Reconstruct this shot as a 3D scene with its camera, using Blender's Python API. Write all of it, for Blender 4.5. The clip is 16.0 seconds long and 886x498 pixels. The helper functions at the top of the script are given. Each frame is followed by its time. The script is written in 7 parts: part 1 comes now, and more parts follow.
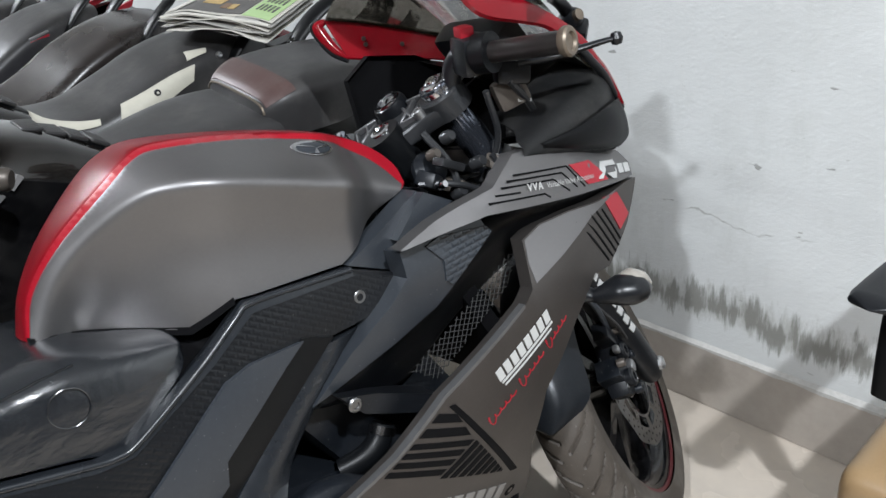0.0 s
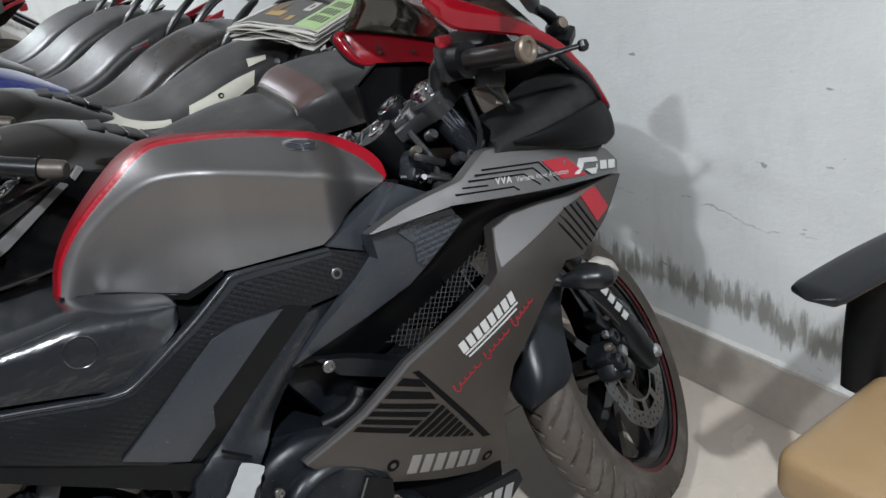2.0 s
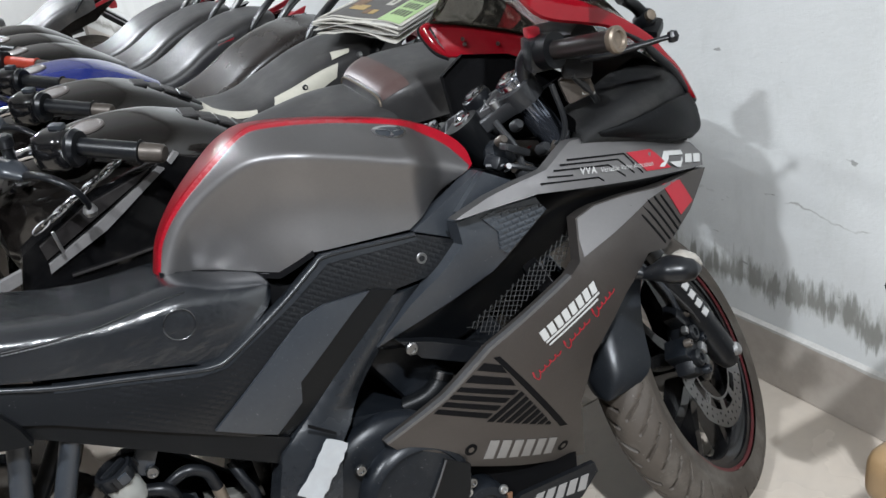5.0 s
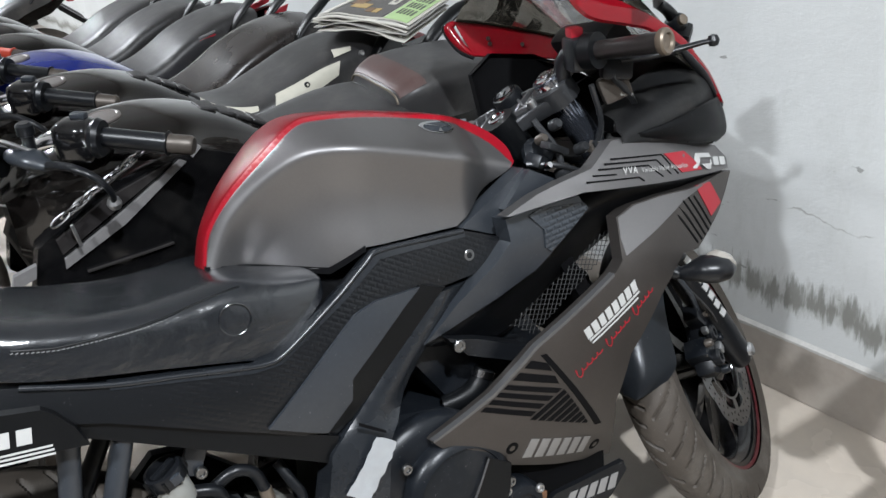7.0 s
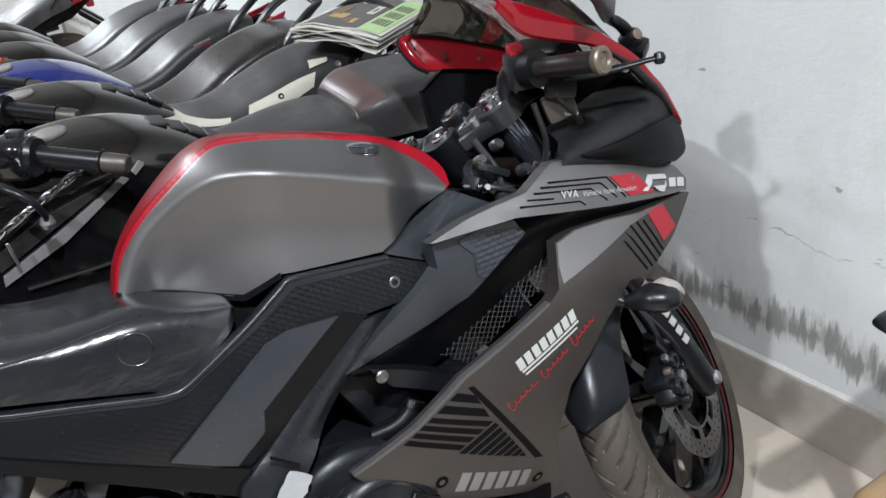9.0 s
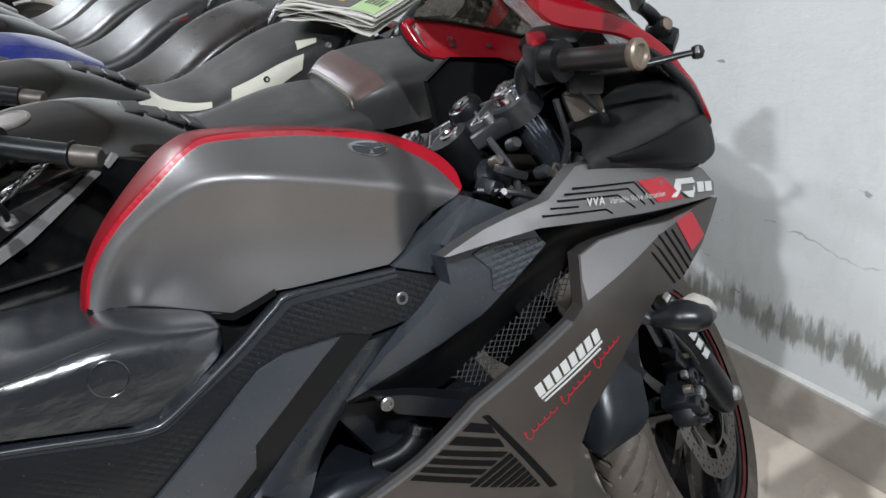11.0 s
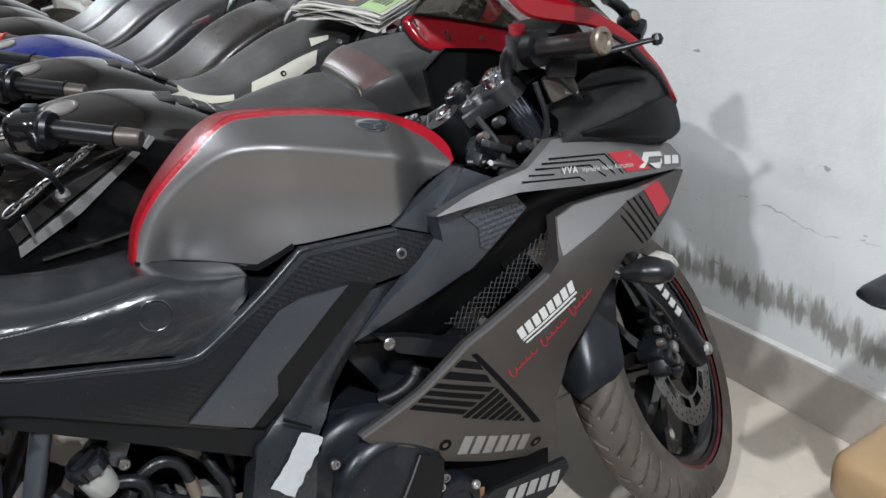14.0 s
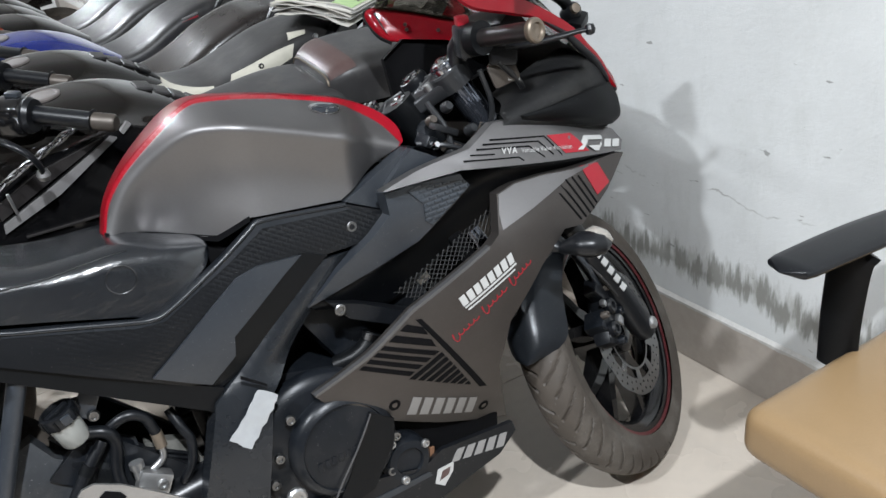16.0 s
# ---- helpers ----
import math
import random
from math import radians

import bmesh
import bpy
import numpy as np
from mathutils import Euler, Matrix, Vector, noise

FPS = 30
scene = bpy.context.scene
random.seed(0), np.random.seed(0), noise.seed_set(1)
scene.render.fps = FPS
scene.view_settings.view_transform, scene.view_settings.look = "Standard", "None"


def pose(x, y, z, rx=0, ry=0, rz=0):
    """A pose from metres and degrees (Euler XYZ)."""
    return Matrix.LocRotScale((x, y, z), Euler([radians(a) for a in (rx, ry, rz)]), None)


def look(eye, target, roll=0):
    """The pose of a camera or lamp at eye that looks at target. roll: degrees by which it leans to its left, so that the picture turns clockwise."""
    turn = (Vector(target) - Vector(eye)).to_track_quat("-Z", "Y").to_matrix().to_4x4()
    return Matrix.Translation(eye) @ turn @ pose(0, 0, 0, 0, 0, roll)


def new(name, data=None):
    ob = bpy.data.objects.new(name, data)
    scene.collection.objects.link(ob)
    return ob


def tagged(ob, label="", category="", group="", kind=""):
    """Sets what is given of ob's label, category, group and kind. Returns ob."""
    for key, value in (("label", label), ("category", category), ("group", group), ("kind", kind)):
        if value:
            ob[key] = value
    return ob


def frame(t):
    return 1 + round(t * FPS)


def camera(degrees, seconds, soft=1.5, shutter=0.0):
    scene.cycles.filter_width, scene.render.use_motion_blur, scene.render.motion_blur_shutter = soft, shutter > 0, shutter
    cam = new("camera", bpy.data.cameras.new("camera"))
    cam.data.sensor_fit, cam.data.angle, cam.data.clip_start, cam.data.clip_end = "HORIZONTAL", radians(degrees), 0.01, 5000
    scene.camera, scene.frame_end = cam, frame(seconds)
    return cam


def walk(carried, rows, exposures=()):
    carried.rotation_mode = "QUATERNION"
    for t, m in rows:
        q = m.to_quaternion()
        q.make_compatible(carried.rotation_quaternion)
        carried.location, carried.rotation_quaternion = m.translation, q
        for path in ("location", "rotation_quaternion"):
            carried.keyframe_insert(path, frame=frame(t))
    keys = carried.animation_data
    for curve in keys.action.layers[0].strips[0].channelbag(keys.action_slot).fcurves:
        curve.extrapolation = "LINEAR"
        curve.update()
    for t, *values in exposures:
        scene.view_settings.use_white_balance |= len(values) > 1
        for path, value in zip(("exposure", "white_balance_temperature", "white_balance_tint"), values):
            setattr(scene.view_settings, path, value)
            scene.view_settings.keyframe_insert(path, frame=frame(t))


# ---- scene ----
cam = camera(57.5, 16.0)
PATH = [
    (0, (-1.466, 0.108, 1.212), (-0.267, 1.453, 0.344), -5.2),
    (0.5, (-1.416, -0.006, 1.216), (-0.281, 1.394, 0.349), -5.8),
    (1, (-1.38, -0.101, 1.232), (-0.314, 1.357, 0.372), -7.0),
    (1.5, (-1.379, -0.138, 1.234), (-0.363, 1.361, 0.385), -7.9),
    (2, (-1.388, -0.134, 1.233), (-0.415, 1.397, 0.392), -7.9),
    (2.5, (-1.408, -0.116, 1.236), (-0.469, 1.44, 0.401), -7.7),
    (3, (-1.43, -0.108, 1.239), (-0.523, 1.469, 0.408), -7.8),
    (3.5, (-1.432, -0.135, 1.233), (-0.549, 1.457, 0.405), -7.9),
    (4, (-1.42, -0.157, 1.218), (-0.549, 1.444, 0.393), -8.0),
    (4.5, (-1.415, -0.159, 1.225), (-0.556, 1.448, 0.4), -8.2),
    (5, (-1.428, -0.136, 1.225), (-0.584, 1.481, 0.406), -8.4),
    (5.2, (-1.446, -0.119, 1.228), (-0.601, 1.5, 0.412), -8.5),
    (7.3, (-1.567, -0.046, 1.226), (-0.567, 1.477, 0.4), -5.3),
    (7.5, (-1.563, -0.046, 1.226), (-0.553, 1.469, 0.397), -5.1),
    (8, (-1.51, -0.055, 1.222), (-0.513, 1.47, 0.397), -5.2),
    (8.5, (-1.423, -0.089, 1.236), (-0.493, 1.479, 0.414), -6.4),
    (8.7, (-1.407, -0.099, 1.23), (-0.512, 1.498, 0.423), -6.5),
    (10.8, (-1.37, 0.053, 1.221), (-0.448, 1.603, 0.357), -5.0),
    (11, (-1.369, 0.047, 1.222), (-0.437, 1.591, 0.357), -4.9),
    (11.5, (-1.352, -0.025, 1.228), (-0.417, 1.516, 0.361), -4.9),
    (12, (-1.327, -0.114, 1.229), (-0.404, 1.434, 0.364), -5.1),
    (12.5, (-1.33, -0.167, 1.224), (-0.428, 1.397, 0.363), -5.6),
    (13, (-1.371, -0.151, 1.236), (-0.474, 1.416, 0.375), -5.8),
    (13.5, (-1.416, -0.119, 1.239), (-0.517, 1.447, 0.379), -5.9),
    (14, (-1.437, -0.121, 1.239), (-0.538, 1.445, 0.381), -5.9),
    (14.5, (-1.468, -0.135, 1.238), (-0.57, 1.432, 0.379), -6.0),
    (15, (-1.496, -0.157, 1.224), (-0.596, 1.41, 0.367), -5.8),
    (15.5, (-1.494, -0.198, 1.219), (-0.579, 1.36, 0.362), -5.5),
    (16, (-1.416, -0.265, 1.236), (-0.528, 1.309, 0.378), -6.1),
]
walk(cam, [(t, look(eye, target, roll)) for t, eye, target, roll in PATH], exposures=[(0.0, 0.08), (0.5, 0.04), (1.2, -0.02), (2.0, -0.20), (3.0, -0.20), (3.5, -0.13), (4.2, 0.08), (5.0, 0.11), (7.5, 0.10), (8.5, 0.10), (11.0, 0.10), (14.0, 0.09), (15.0, 0.06), (15.5, 0.16), (16.0, 0.16)])

# ---- world, lamps, exposure ----
scene.view_settings.exposure = 0.0
world = bpy.data.worlds.new("world")
scene.world = world
world.use_nodes = True
world.node_tree.nodes["Background"].inputs[0].default_value = (0.80, 0.88, 1.0, 1)
world.node_tree.nodes["Background"].inputs[1].default_value = 0.008


def unseen_lamp(x, y, z, length, power, along_y=True):
    """One area lamp standing in for an unseen fluorescent batten under the ceiling."""
    d = bpy.data.lights.new("unseen_lamp", "AREA")
    d.shape, d.size, d.size_y, d.energy = "RECTANGLE", length if not along_y else 0.06, 0.06 if not along_y else length, power
    d.color = (0.895, 0.95, 1.015)
    ob = new("unseen_lamp", d)
    ob.matrix_world = pose(x, y, z)
    return ob


# First two placed from cast shadows; last two added to brighten far seats and wall.
LAMPS = [(-1.40, -0.90, 2.92, 0.10, 130, True), (-3.02, 0.02, 2.92, 0.14, 112, True), (-2.2, 5.0, 2.92, 1.2, 220, True), (-1.8, 9.0, 2.92, 1.2, 150, True)]
for row in LAMPS:
    tagged(unseen_lamp(*row), "unseen white lamp added under the ceiling", "lamp")


# ---- materials ----
def ramp(nt, src, a, b, ca, cb):
    n = nt.nodes.new("ShaderNodeValToRGB")
    n.color_ramp.elements[0].position, n.color_ramp.elements[1].position = a, b
    n.color_ramp.elements[0].color, n.color_ramp.elements[1].color = (*ca, 1), (*cb, 1)
    nt.links.new(src, n.inputs[0])
    return n.outputs[0]


def texnoise(nt, scale, detail=6, rough=0.6, stretch=(1, 1, 1)):
    tc = nt.nodes.new("ShaderNodeTexCoord")
    mp = nt.nodes.new("ShaderNodeMapping")
    mp.inputs["Scale"].default_value = stretch
    nt.links.new(tc.outputs["Object"], mp.inputs[0])
    n = nt.nodes.new("ShaderNodeTexNoise")
    n.inputs["Scale"].default_value, n.inputs["Detail"].default_value, n.inputs["Roughness"].default_value = scale, detail, rough
    nt.links.new(mp.outputs[0], n.inputs["Vector"])
    return n.outputs[0]


def mixc(nt, fac, a, b):
    """a and b: colours or sockets."""
    m = nt.nodes.new("ShaderNodeMix")
    m.data_type = "RGBA"
    for sock, v in ((m.inputs[0], fac), (m.inputs[6], a), (m.inputs[7], b)):
        if isinstance(v, bpy.types.NodeSocket):
            nt.links.new(v, sock)
        else:
            sock.default_value = v if isinstance(v, float) else (*v, 1)
    return m.outputs[2]


def bumped(nt, bsdf, height, strength, dist=0.002):
    b = nt.nodes.new("ShaderNodeBump")
    b.inputs["Strength"].default_value, b.inputs["Distance"].default_value = strength, dist
    nt.links.new(height, b.inputs["Height"])
    nt.links.new(b.outputs[0], bsdf.inputs["Normal"])


def mat(name, col, rough=0.5, metal=0.0, grain=60.0, vary=0.12, bump=0.0, coat=0.0, dust=0.0, rvar=0.1, spec=0.5, specks=0.0):
    """A material with variation at two scales, light dust in patches and fine relief."""
    m = bpy.data.materials.new(name)
    m.use_nodes = True
    nt = m.node_tree
    b = nt.nodes["Principled BSDF"]
    fine, broad = texnoise(nt, grain, 8, 0.65), texnoise(nt, grain / 12, 4, 0.55)
    lo, hi = tuple(c * (1 - vary) for c in col), tuple(min(1, c * (1 + vary)) for c in col)
    c = mixc(nt, broad, lo, hi)
    c = mixc(nt, ramp(nt, fine, 0.35, 0.7, (0, 0, 0), (0.5, 0.5, 0.5)), c, tuple(min(1, v * (1 + vary * 1.5)) for v in col))
    if dust:
        dn = ramp(nt, texnoise(nt, 9, 10, 0.7), 0.48, 0.72, (0, 0, 0), (dust, dust, dust))
        c = mixc(nt, dn, c, (0.32, 0.30, 0.27))
    if specks:
        sp = ramp(nt, texnoise(nt, 330, 3, 0.5), 0.70, 0.75, (0, 0, 0), (specks, specks, specks))
        c = mixc(nt, sp, c, (0.30, 0.30, 0.29))
        scr = ramp(nt, texnoise(nt, 90, 4, 0.6, (0.25, 1.0, 1.6)), 0.70, 0.76, (0, 0, 0), (specks * 0.4, specks * 0.4, specks * 0.4))
        c = mixc(nt, scr, c, (0.16, 0.16, 0.165))
    nt.links.new(c, b.inputs["Base Color"])
    r = nt.nodes.new("ShaderNodeMapRange")
    r.inputs[3].default_value, r.inputs[4].default_value = max(0.02, rough - rvar), min(1, rough + rvar)
    nt.links.new(broad, r.inputs[0])
    nt.links.new(r.outputs[0], b.inputs["Roughness"])
    b.inputs["Metallic"].default_value = metal
    b.inputs["Coat Weight"].default_value = coat
    b.inputs["Coat Roughness"].default_value = 0.08
    b.inputs["Specular IOR Level"].default_value = spec
    if bump:
        bumped(nt, b, fine, bump)
    return m


def mat_cells(name, col, rough, wide, high, strength, tilt=-12.0, **more):
    """Moulded plastic with rows of short raised scales, seen from the side (x, z)."""
    m = mat(name, col, rough, grain=40, vary=0.15, **more)
    nt = m.node_tree
    b = nt.nodes["Principled BSDF"]
    tc, sep, com = nt.nodes.new("ShaderNodeTexCoord"), nt.nodes.new("ShaderNodeSeparateXYZ"), nt.nodes.new("ShaderNodeCombineXYZ")
    nt.links.new(tc.outputs["Object"], sep.inputs[0])
    nt.links.new(sep.outputs[0], com.inputs[0])
    nt.links.new(sep.outputs[2], com.inputs[1])
    mp = nt.nodes.new("ShaderNodeMapping")
    mp.inputs["Rotation"].default_value = (0, 0, radians(tilt))
    nt.links.new(com.outputs[0], mp.inputs[0])
    br = nt.nodes.new("ShaderNodeTexBrick")
    br.inputs["Scale"].default_value = 1.0
    br.inputs["Mortar Size"].default_value, br.inputs["Mortar Smooth"].default_value = high * 0.42, 1.0
    br.inputs["Brick Width"].default_value, br.inputs["Row Height"].default_value = wide, high
    nt.links.new(mp.outputs[0], br.inputs["Vector"])
    fade = nt.nodes.new("ShaderNodeMapRange")
    fade.inputs[1].default_value, fade.inputs[2].default_value = -1.10, -1.00
    nt.links.new(sep.outputs[0], fade.inputs[0])
    cells = br.outputs["Fac"]
    for other in (fade.outputs[0], ramp(nt, texnoise(nt, 14, 3, 0.5), 0.36, 0.60, (0.25, 0.25, 0.25), (1, 1, 1))):
        both = nt.nodes.new("ShaderNodeMath")
        both.operation = "MULTIPLY"
        nt.links.new(cells, both.inputs[0])
        nt.links.new(other, both.inputs[1])
        cells = both.outputs[0]
    bumped(nt, b, cells, strength, -0.0016)
    return m


def mat_wall():
    """Whitewashed plaster: uneven coat, a dark worn band above the skirting, scratches."""
    m = bpy.data.materials.new("whitewashed_plaster")
    m.use_nodes = True
    nt = m.node_tree
    b = nt.nodes["Principled BSDF"]
    b.inputs["Roughness"].default_value = 0.75
    base = mixc(nt, ramp(nt, texnoise(nt, 1.6, 6, 0.6), 0.35, 0.65, (0, 0, 0), (1, 1, 1)), (0.50, 0.51, 0.505), (0.575, 0.585, 0.58))
    smear = ramp(nt, texnoise(nt, 9, 8, 0.7, (1, 1, 0.45)), 0.52, 0.68, (0, 0, 0), (0.5, 0.5, 0.5))
    base = mixc(nt, smear, base, (0.47, 0.48, 0.465))
    # worn band, by height, broken into upright strokes
    geo, sep = nt.nodes.new("ShaderNodeTexCoord"), nt.nodes.new("ShaderNodeSeparateXYZ")
    nt.links.new(geo.outputs["Object"], sep.inputs[0])
    wave = nt.nodes.new("ShaderNodeMath")
    wave.operation = "MULTIPLY_ADD"
    nt.links.new(texnoise(nt, 2.6, 3, 0.5, (0, 1, 0)), wave.inputs[0])
    wave.inputs[1].default_value = 0.14
    nt.links.new(sep.outputs[2], wave.inputs[2])
    height = nt.nodes.new("ShaderNodeMapRange")
    height.inputs[1].default_value, height.inputs[2].default_value = 0.23, 0.56
    nt.links.new(wave.outputs[0], height.inputs[0])
    band = nt.nodes.new("ShaderNodeValToRGB")
    e = band.color_ramp.elements
    e[0].position, e[0].color = 0.03, (0, 0, 0, 1)
    e[1].position, e[1].color = 1.0, (0, 0, 0, 1)
    for at, v in ((0.17, 0.30), (0.30, 0.53), (0.42, 0.40), (0.58, 0.20), (0.80, 0.10)):
        e.new(at).color = (v, v, v, 1)
    nt.links.new(height.outputs[0], band.inputs[0])

    def worn(strokes, lo, hi, most, base, colour):
        """Where the strokes and the band together pass a threshold, the coat is rubbed off."""
        both = nt.nodes.new("ShaderNodeMath")
        both.operation = "ADD"
        nt.links.new(strokes, both.inputs[0])
        nt.links.new(band.outputs[0], both.inputs[1])
        return mixc(nt, ramp(nt, both.outputs[0], lo, hi, (0, 0, 0), (most, most, most)), base, colour)

    base = worn(texnoise(nt, 32, 8, 0.70, (1, 1.0, 0.30)), 0.81, 1.00, 0.56, base, (0.27, 0.265, 0.24))
    base = worn(texnoise(nt, 48, 6, 0.6, (1, 1.0, 0.16)), 0.88, 1.02, 0.75, base, (0.15, 0.148, 0.13))
    base = worn(texnoise(nt, 34, 5, 0.6, (1, 1.2, 0.5)), 1.02, 1.14, 0.35, base, (0.58, 0.59, 0.58))
    scr = ramp(nt, texnoise(nt, 26, 3, 0.5, (1, 0.45, 1.3)), 0.715, 0.745, (0, 0, 0), (0.7, 0.7, 0.7))
    base = mixc(nt, scr, base, (0.16, 0.16, 0.15))
    fleck = ramp(nt, texnoise(nt, 55, 4, 0.6, (1, 0.35, 1.0)), 0.700, 0.730, (0, 0, 0), (0.6, 0.6, 0.6))
    base = mixc(nt, fleck, base, (0.24, 0.24, 0.22))
    # a long hairline crack that wanders at knee height
    off = nt.nodes.new("ShaderNodeMath")
    off.operation = "MULTIPLY_ADD"
    nt.links.new(texnoise(nt, 3.5, 5, 0.6), off.inputs[0])
    off.inputs[1].default_value, off.inputs[2].default_value = -0.16, -0.385
    gap = nt.nodes.new("ShaderNodeMath")
    nt.links.new(sep.outputs[2], gap.inputs[0])
    nt.links.new(off.outputs[0], gap.inputs[1])
    wide = nt.nodes.new("ShaderNodeMath")
    wide.operation = "ABSOLUTE"
    nt.links.new(gap.outputs[0], wide.inputs[0])
    near = ramp(nt, wide.outputs[0], 0.0004, 0.0014, (1, 1, 1), (0, 0, 0))
    part_of = ramp(nt, texnoise(nt, 5, 4, 0.6), 0.50, 0.60, (0, 0, 0), (0.7, 0.7, 0.7))
    crack = nt.nodes.new("ShaderNodeMath")
    crack.operation = "MULTIPLY"
    nt.links.new(near, crack.inputs[0])
    nt.links.new(part_of, crack.inputs[1])
    base = mixc(nt, crack.outputs[0], base, (0.20, 0.20, 0.18))
    nt.links.new(base, b.inputs["Base Color"])
    bumped(nt, b, texnoise(nt, 14, 10, 0.7), 0.45, 0.008)
    return m


def mat_tile():
    """Polished beige vitrified tile with faint clouding and grime."""
    m = mat("beige_floor_tile", (0.455, 0.400, 0.340), 0.26, grain=30, vary=0.06, dust=0.25)
    return m


def wrinkled(m, scale, strength, dist):
    """Adds broad, soft wrinkles under a material's fine relief."""
    nt = m.node_tree
    fine = nt.nodes["Principled BSDF"].inputs["Normal"].links[0].from_node
    broad = nt.nodes.new("ShaderNodeBump")
    broad.inputs["Strength"].default_value, broad.inputs["Distance"].default_value = strength, dist
    nt.links.new(texnoise(nt, scale, 3, 0.45, (1, 1, 1.6)), broad.inputs["Height"])
    nt.links.new(broad.outputs[0], fine.inputs["Normal"])
    return m


M_WALL, M_TILE = mat_wall(), mat_tile()
M_SKIRT = mat("skirting_tile", (0.31, 0.275, 0.240), 0.35, grain=36, vary=0.20, dust=0.35, specks=0.25)
M_JOINT = mat("tile_joint", (0.24, 0.22, 0.20), 0.9)
M_FARW = mat("far_whitewash", (0.62, 0.62, 0.61), 0.85, grain=8, vary=0.06)
M_SOUTH = mat("ceiling_whitewash", (0.58, 0.60, 0.63), 0.85, grain=8, vary=0.06)
# Tone of the unseen walls, kept dark so black panels reflect little.
M_PAINTW = mat("dark_unseen_wall", (0.14, 0.13, 0.12), 0.9)
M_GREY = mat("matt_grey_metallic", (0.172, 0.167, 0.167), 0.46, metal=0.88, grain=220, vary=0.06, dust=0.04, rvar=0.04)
# Darker copy of the grey paint: the side fairing's shade put into its colour.
M_GREY_SHADED = mat("shaded_grey_fairing_plastic", (0.066, 0.059, 0.055), 0.42, metal=0.7, grain=220, vary=0.08, dust=0.03, rvar=0.05, specks=0.1)
M_EDGE = mat("worn_grey_edge", (0.105, 0.104, 0.106), 0.35, metal=0.5, grain=120)
M_RED = mat("red_gloss_paint", (0.185, 0.003, 0.008), 0.12, coat=0.18, grain=90, vary=0.08, spec=0.26)
M_REDF = mat("red_decal", (0.29, 0.008, 0.018), 0.42, grain=90, vary=0.08)
M_BLACK = mat("matt_black_plastic", (0.0030, 0.0034, 0.0040), 0.38, grain=140, vary=0.25, bump=0.05, spec=0.20)
M_BLACK2 = mat("satin_black_plastic", (0.0055, 0.0062, 0.0076), 0.32, grain=140, vary=0.2, bump=0.03, spec=0.34, specks=0.3)
M_SLATE = mat("dark_slate_panel", (0.024, 0.028, 0.034), 0.32, metal=0.1, grain=140, vary=0.16, dust=0.03, spec=0.5, specks=0.35)
# Near-black: shade of recesses put into colour; also black decals, seals and slots.
M_DEEP = mat("recess_shade_and_black_print", (0.0025, 0.0025, 0.003), 0.75, grain=60, vary=0.3, spec=0.10)
M_SCALE = mat_cells("scaled_black_plastic", (0.0045, 0.0051, 0.0062), 0.30, 0.0130, 0.0075, 0.30, 33.0, specks=0.3, spec=0.32)
M_SCALE2 = mat_cells("scaled_slate_plastic", (0.026, 0.031, 0.038), 0.22, 0.0150, 0.0085, 0.55, -3.0)
M_SEAT = wrinkled(mat("black_seat_leatherette", (0.0072, 0.0086, 0.0108), 0.19, grain=300, vary=0.15, bump=0.10, rvar=0.06, spec=0.95, dust=0.02, specks=0.15), 30.0, 0.50, 0.0032)
M_SATIN = mat("satin_black_moulding", (0.0110, 0.0128, 0.0155), 0.26, grain=120, vary=0.2, bump=0.02, spec=0.46, specks=0.3)
M_SEATM = wrinkled(mat("matt_seat_vinyl", (0.026, 0.0252, 0.0255), 0.40, grain=300, vary=0.2, bump=0.05, dust=0.12, spec=0.50, rvar=0.08), 9.0, 0.35, 0.006)
M_RUB = mat("tyre_rubber", (0.046, 0.0375, 0.0300), 0.66, grain=34, vary=0.38, bump=0.12, dust=0.20, specks=0.6)
M_RUBB = mat("grip_rubber", (0.020, 0.019, 0.019), 0.55, grain=200, vary=0.3, bump=0.3)
M_CHROME = mat("polished_steel", (0.62, 0.62, 0.64), 0.16, metal=1.0, grain=90, vary=0.08)
M_ALLOY = mat("dull_alloy", (0.38, 0.38, 0.38), 0.38, metal=0.9, grain=120, vary=0.15, dust=0.1)
M_STEEL = mat("brake_disc_steel", (0.45, 0.45, 0.45), 0.30, metal=1.0, grain=160, vary=0.1)
M_ENGINE = mat("engine_black_metal", (0.0065, 0.0080, 0.0105), 0.34, metal=0.1, grain=90, vary=0.3, bump=0.10, dust=0.05, spec=0.28, specks=0.5)
M_WHITE = mat("white_decal", (0.40, 0.40, 0.39), 0.5, grain=90, vary=0.08)
M_SILVER = mat("silver_decal", (0.21, 0.205, 0.20), 0.4, grain=90, vary=0.08)
M_STICK = mat("dirty_white_sticker", (0.29, 0.30, 0.31), 0.6, grain=50, vary=0.2, dust=0.35)
M_CREAM = mat("cream_patch", (0.46, 0.44, 0.37), 0.6, grain=40, vary=0.15, dust=0.3)
M_DUSTYP = mat("dusty_scratched_plastic", (0.026, 0.029, 0.033), 0.45, grain=60, vary=0.35, bump=0.15, dust=0.22, specks=0.7)
M_DUSTYG = mat("dusty_green_grey_casting", (0.060, 0.062, 0.056), 0.6, grain=40, vary=0.4, bump=0.2, dust=0.30, specks=0.5)
M_LENSW = mat("pale_indicator_lens", (0.27, 0.25, 0.22), 0.25, coat=0.5)
M_RESV = mat("fluid_reservoir_plastic", (0.26, 0.265, 0.25), 0.30, grain=40, vary=0.15)
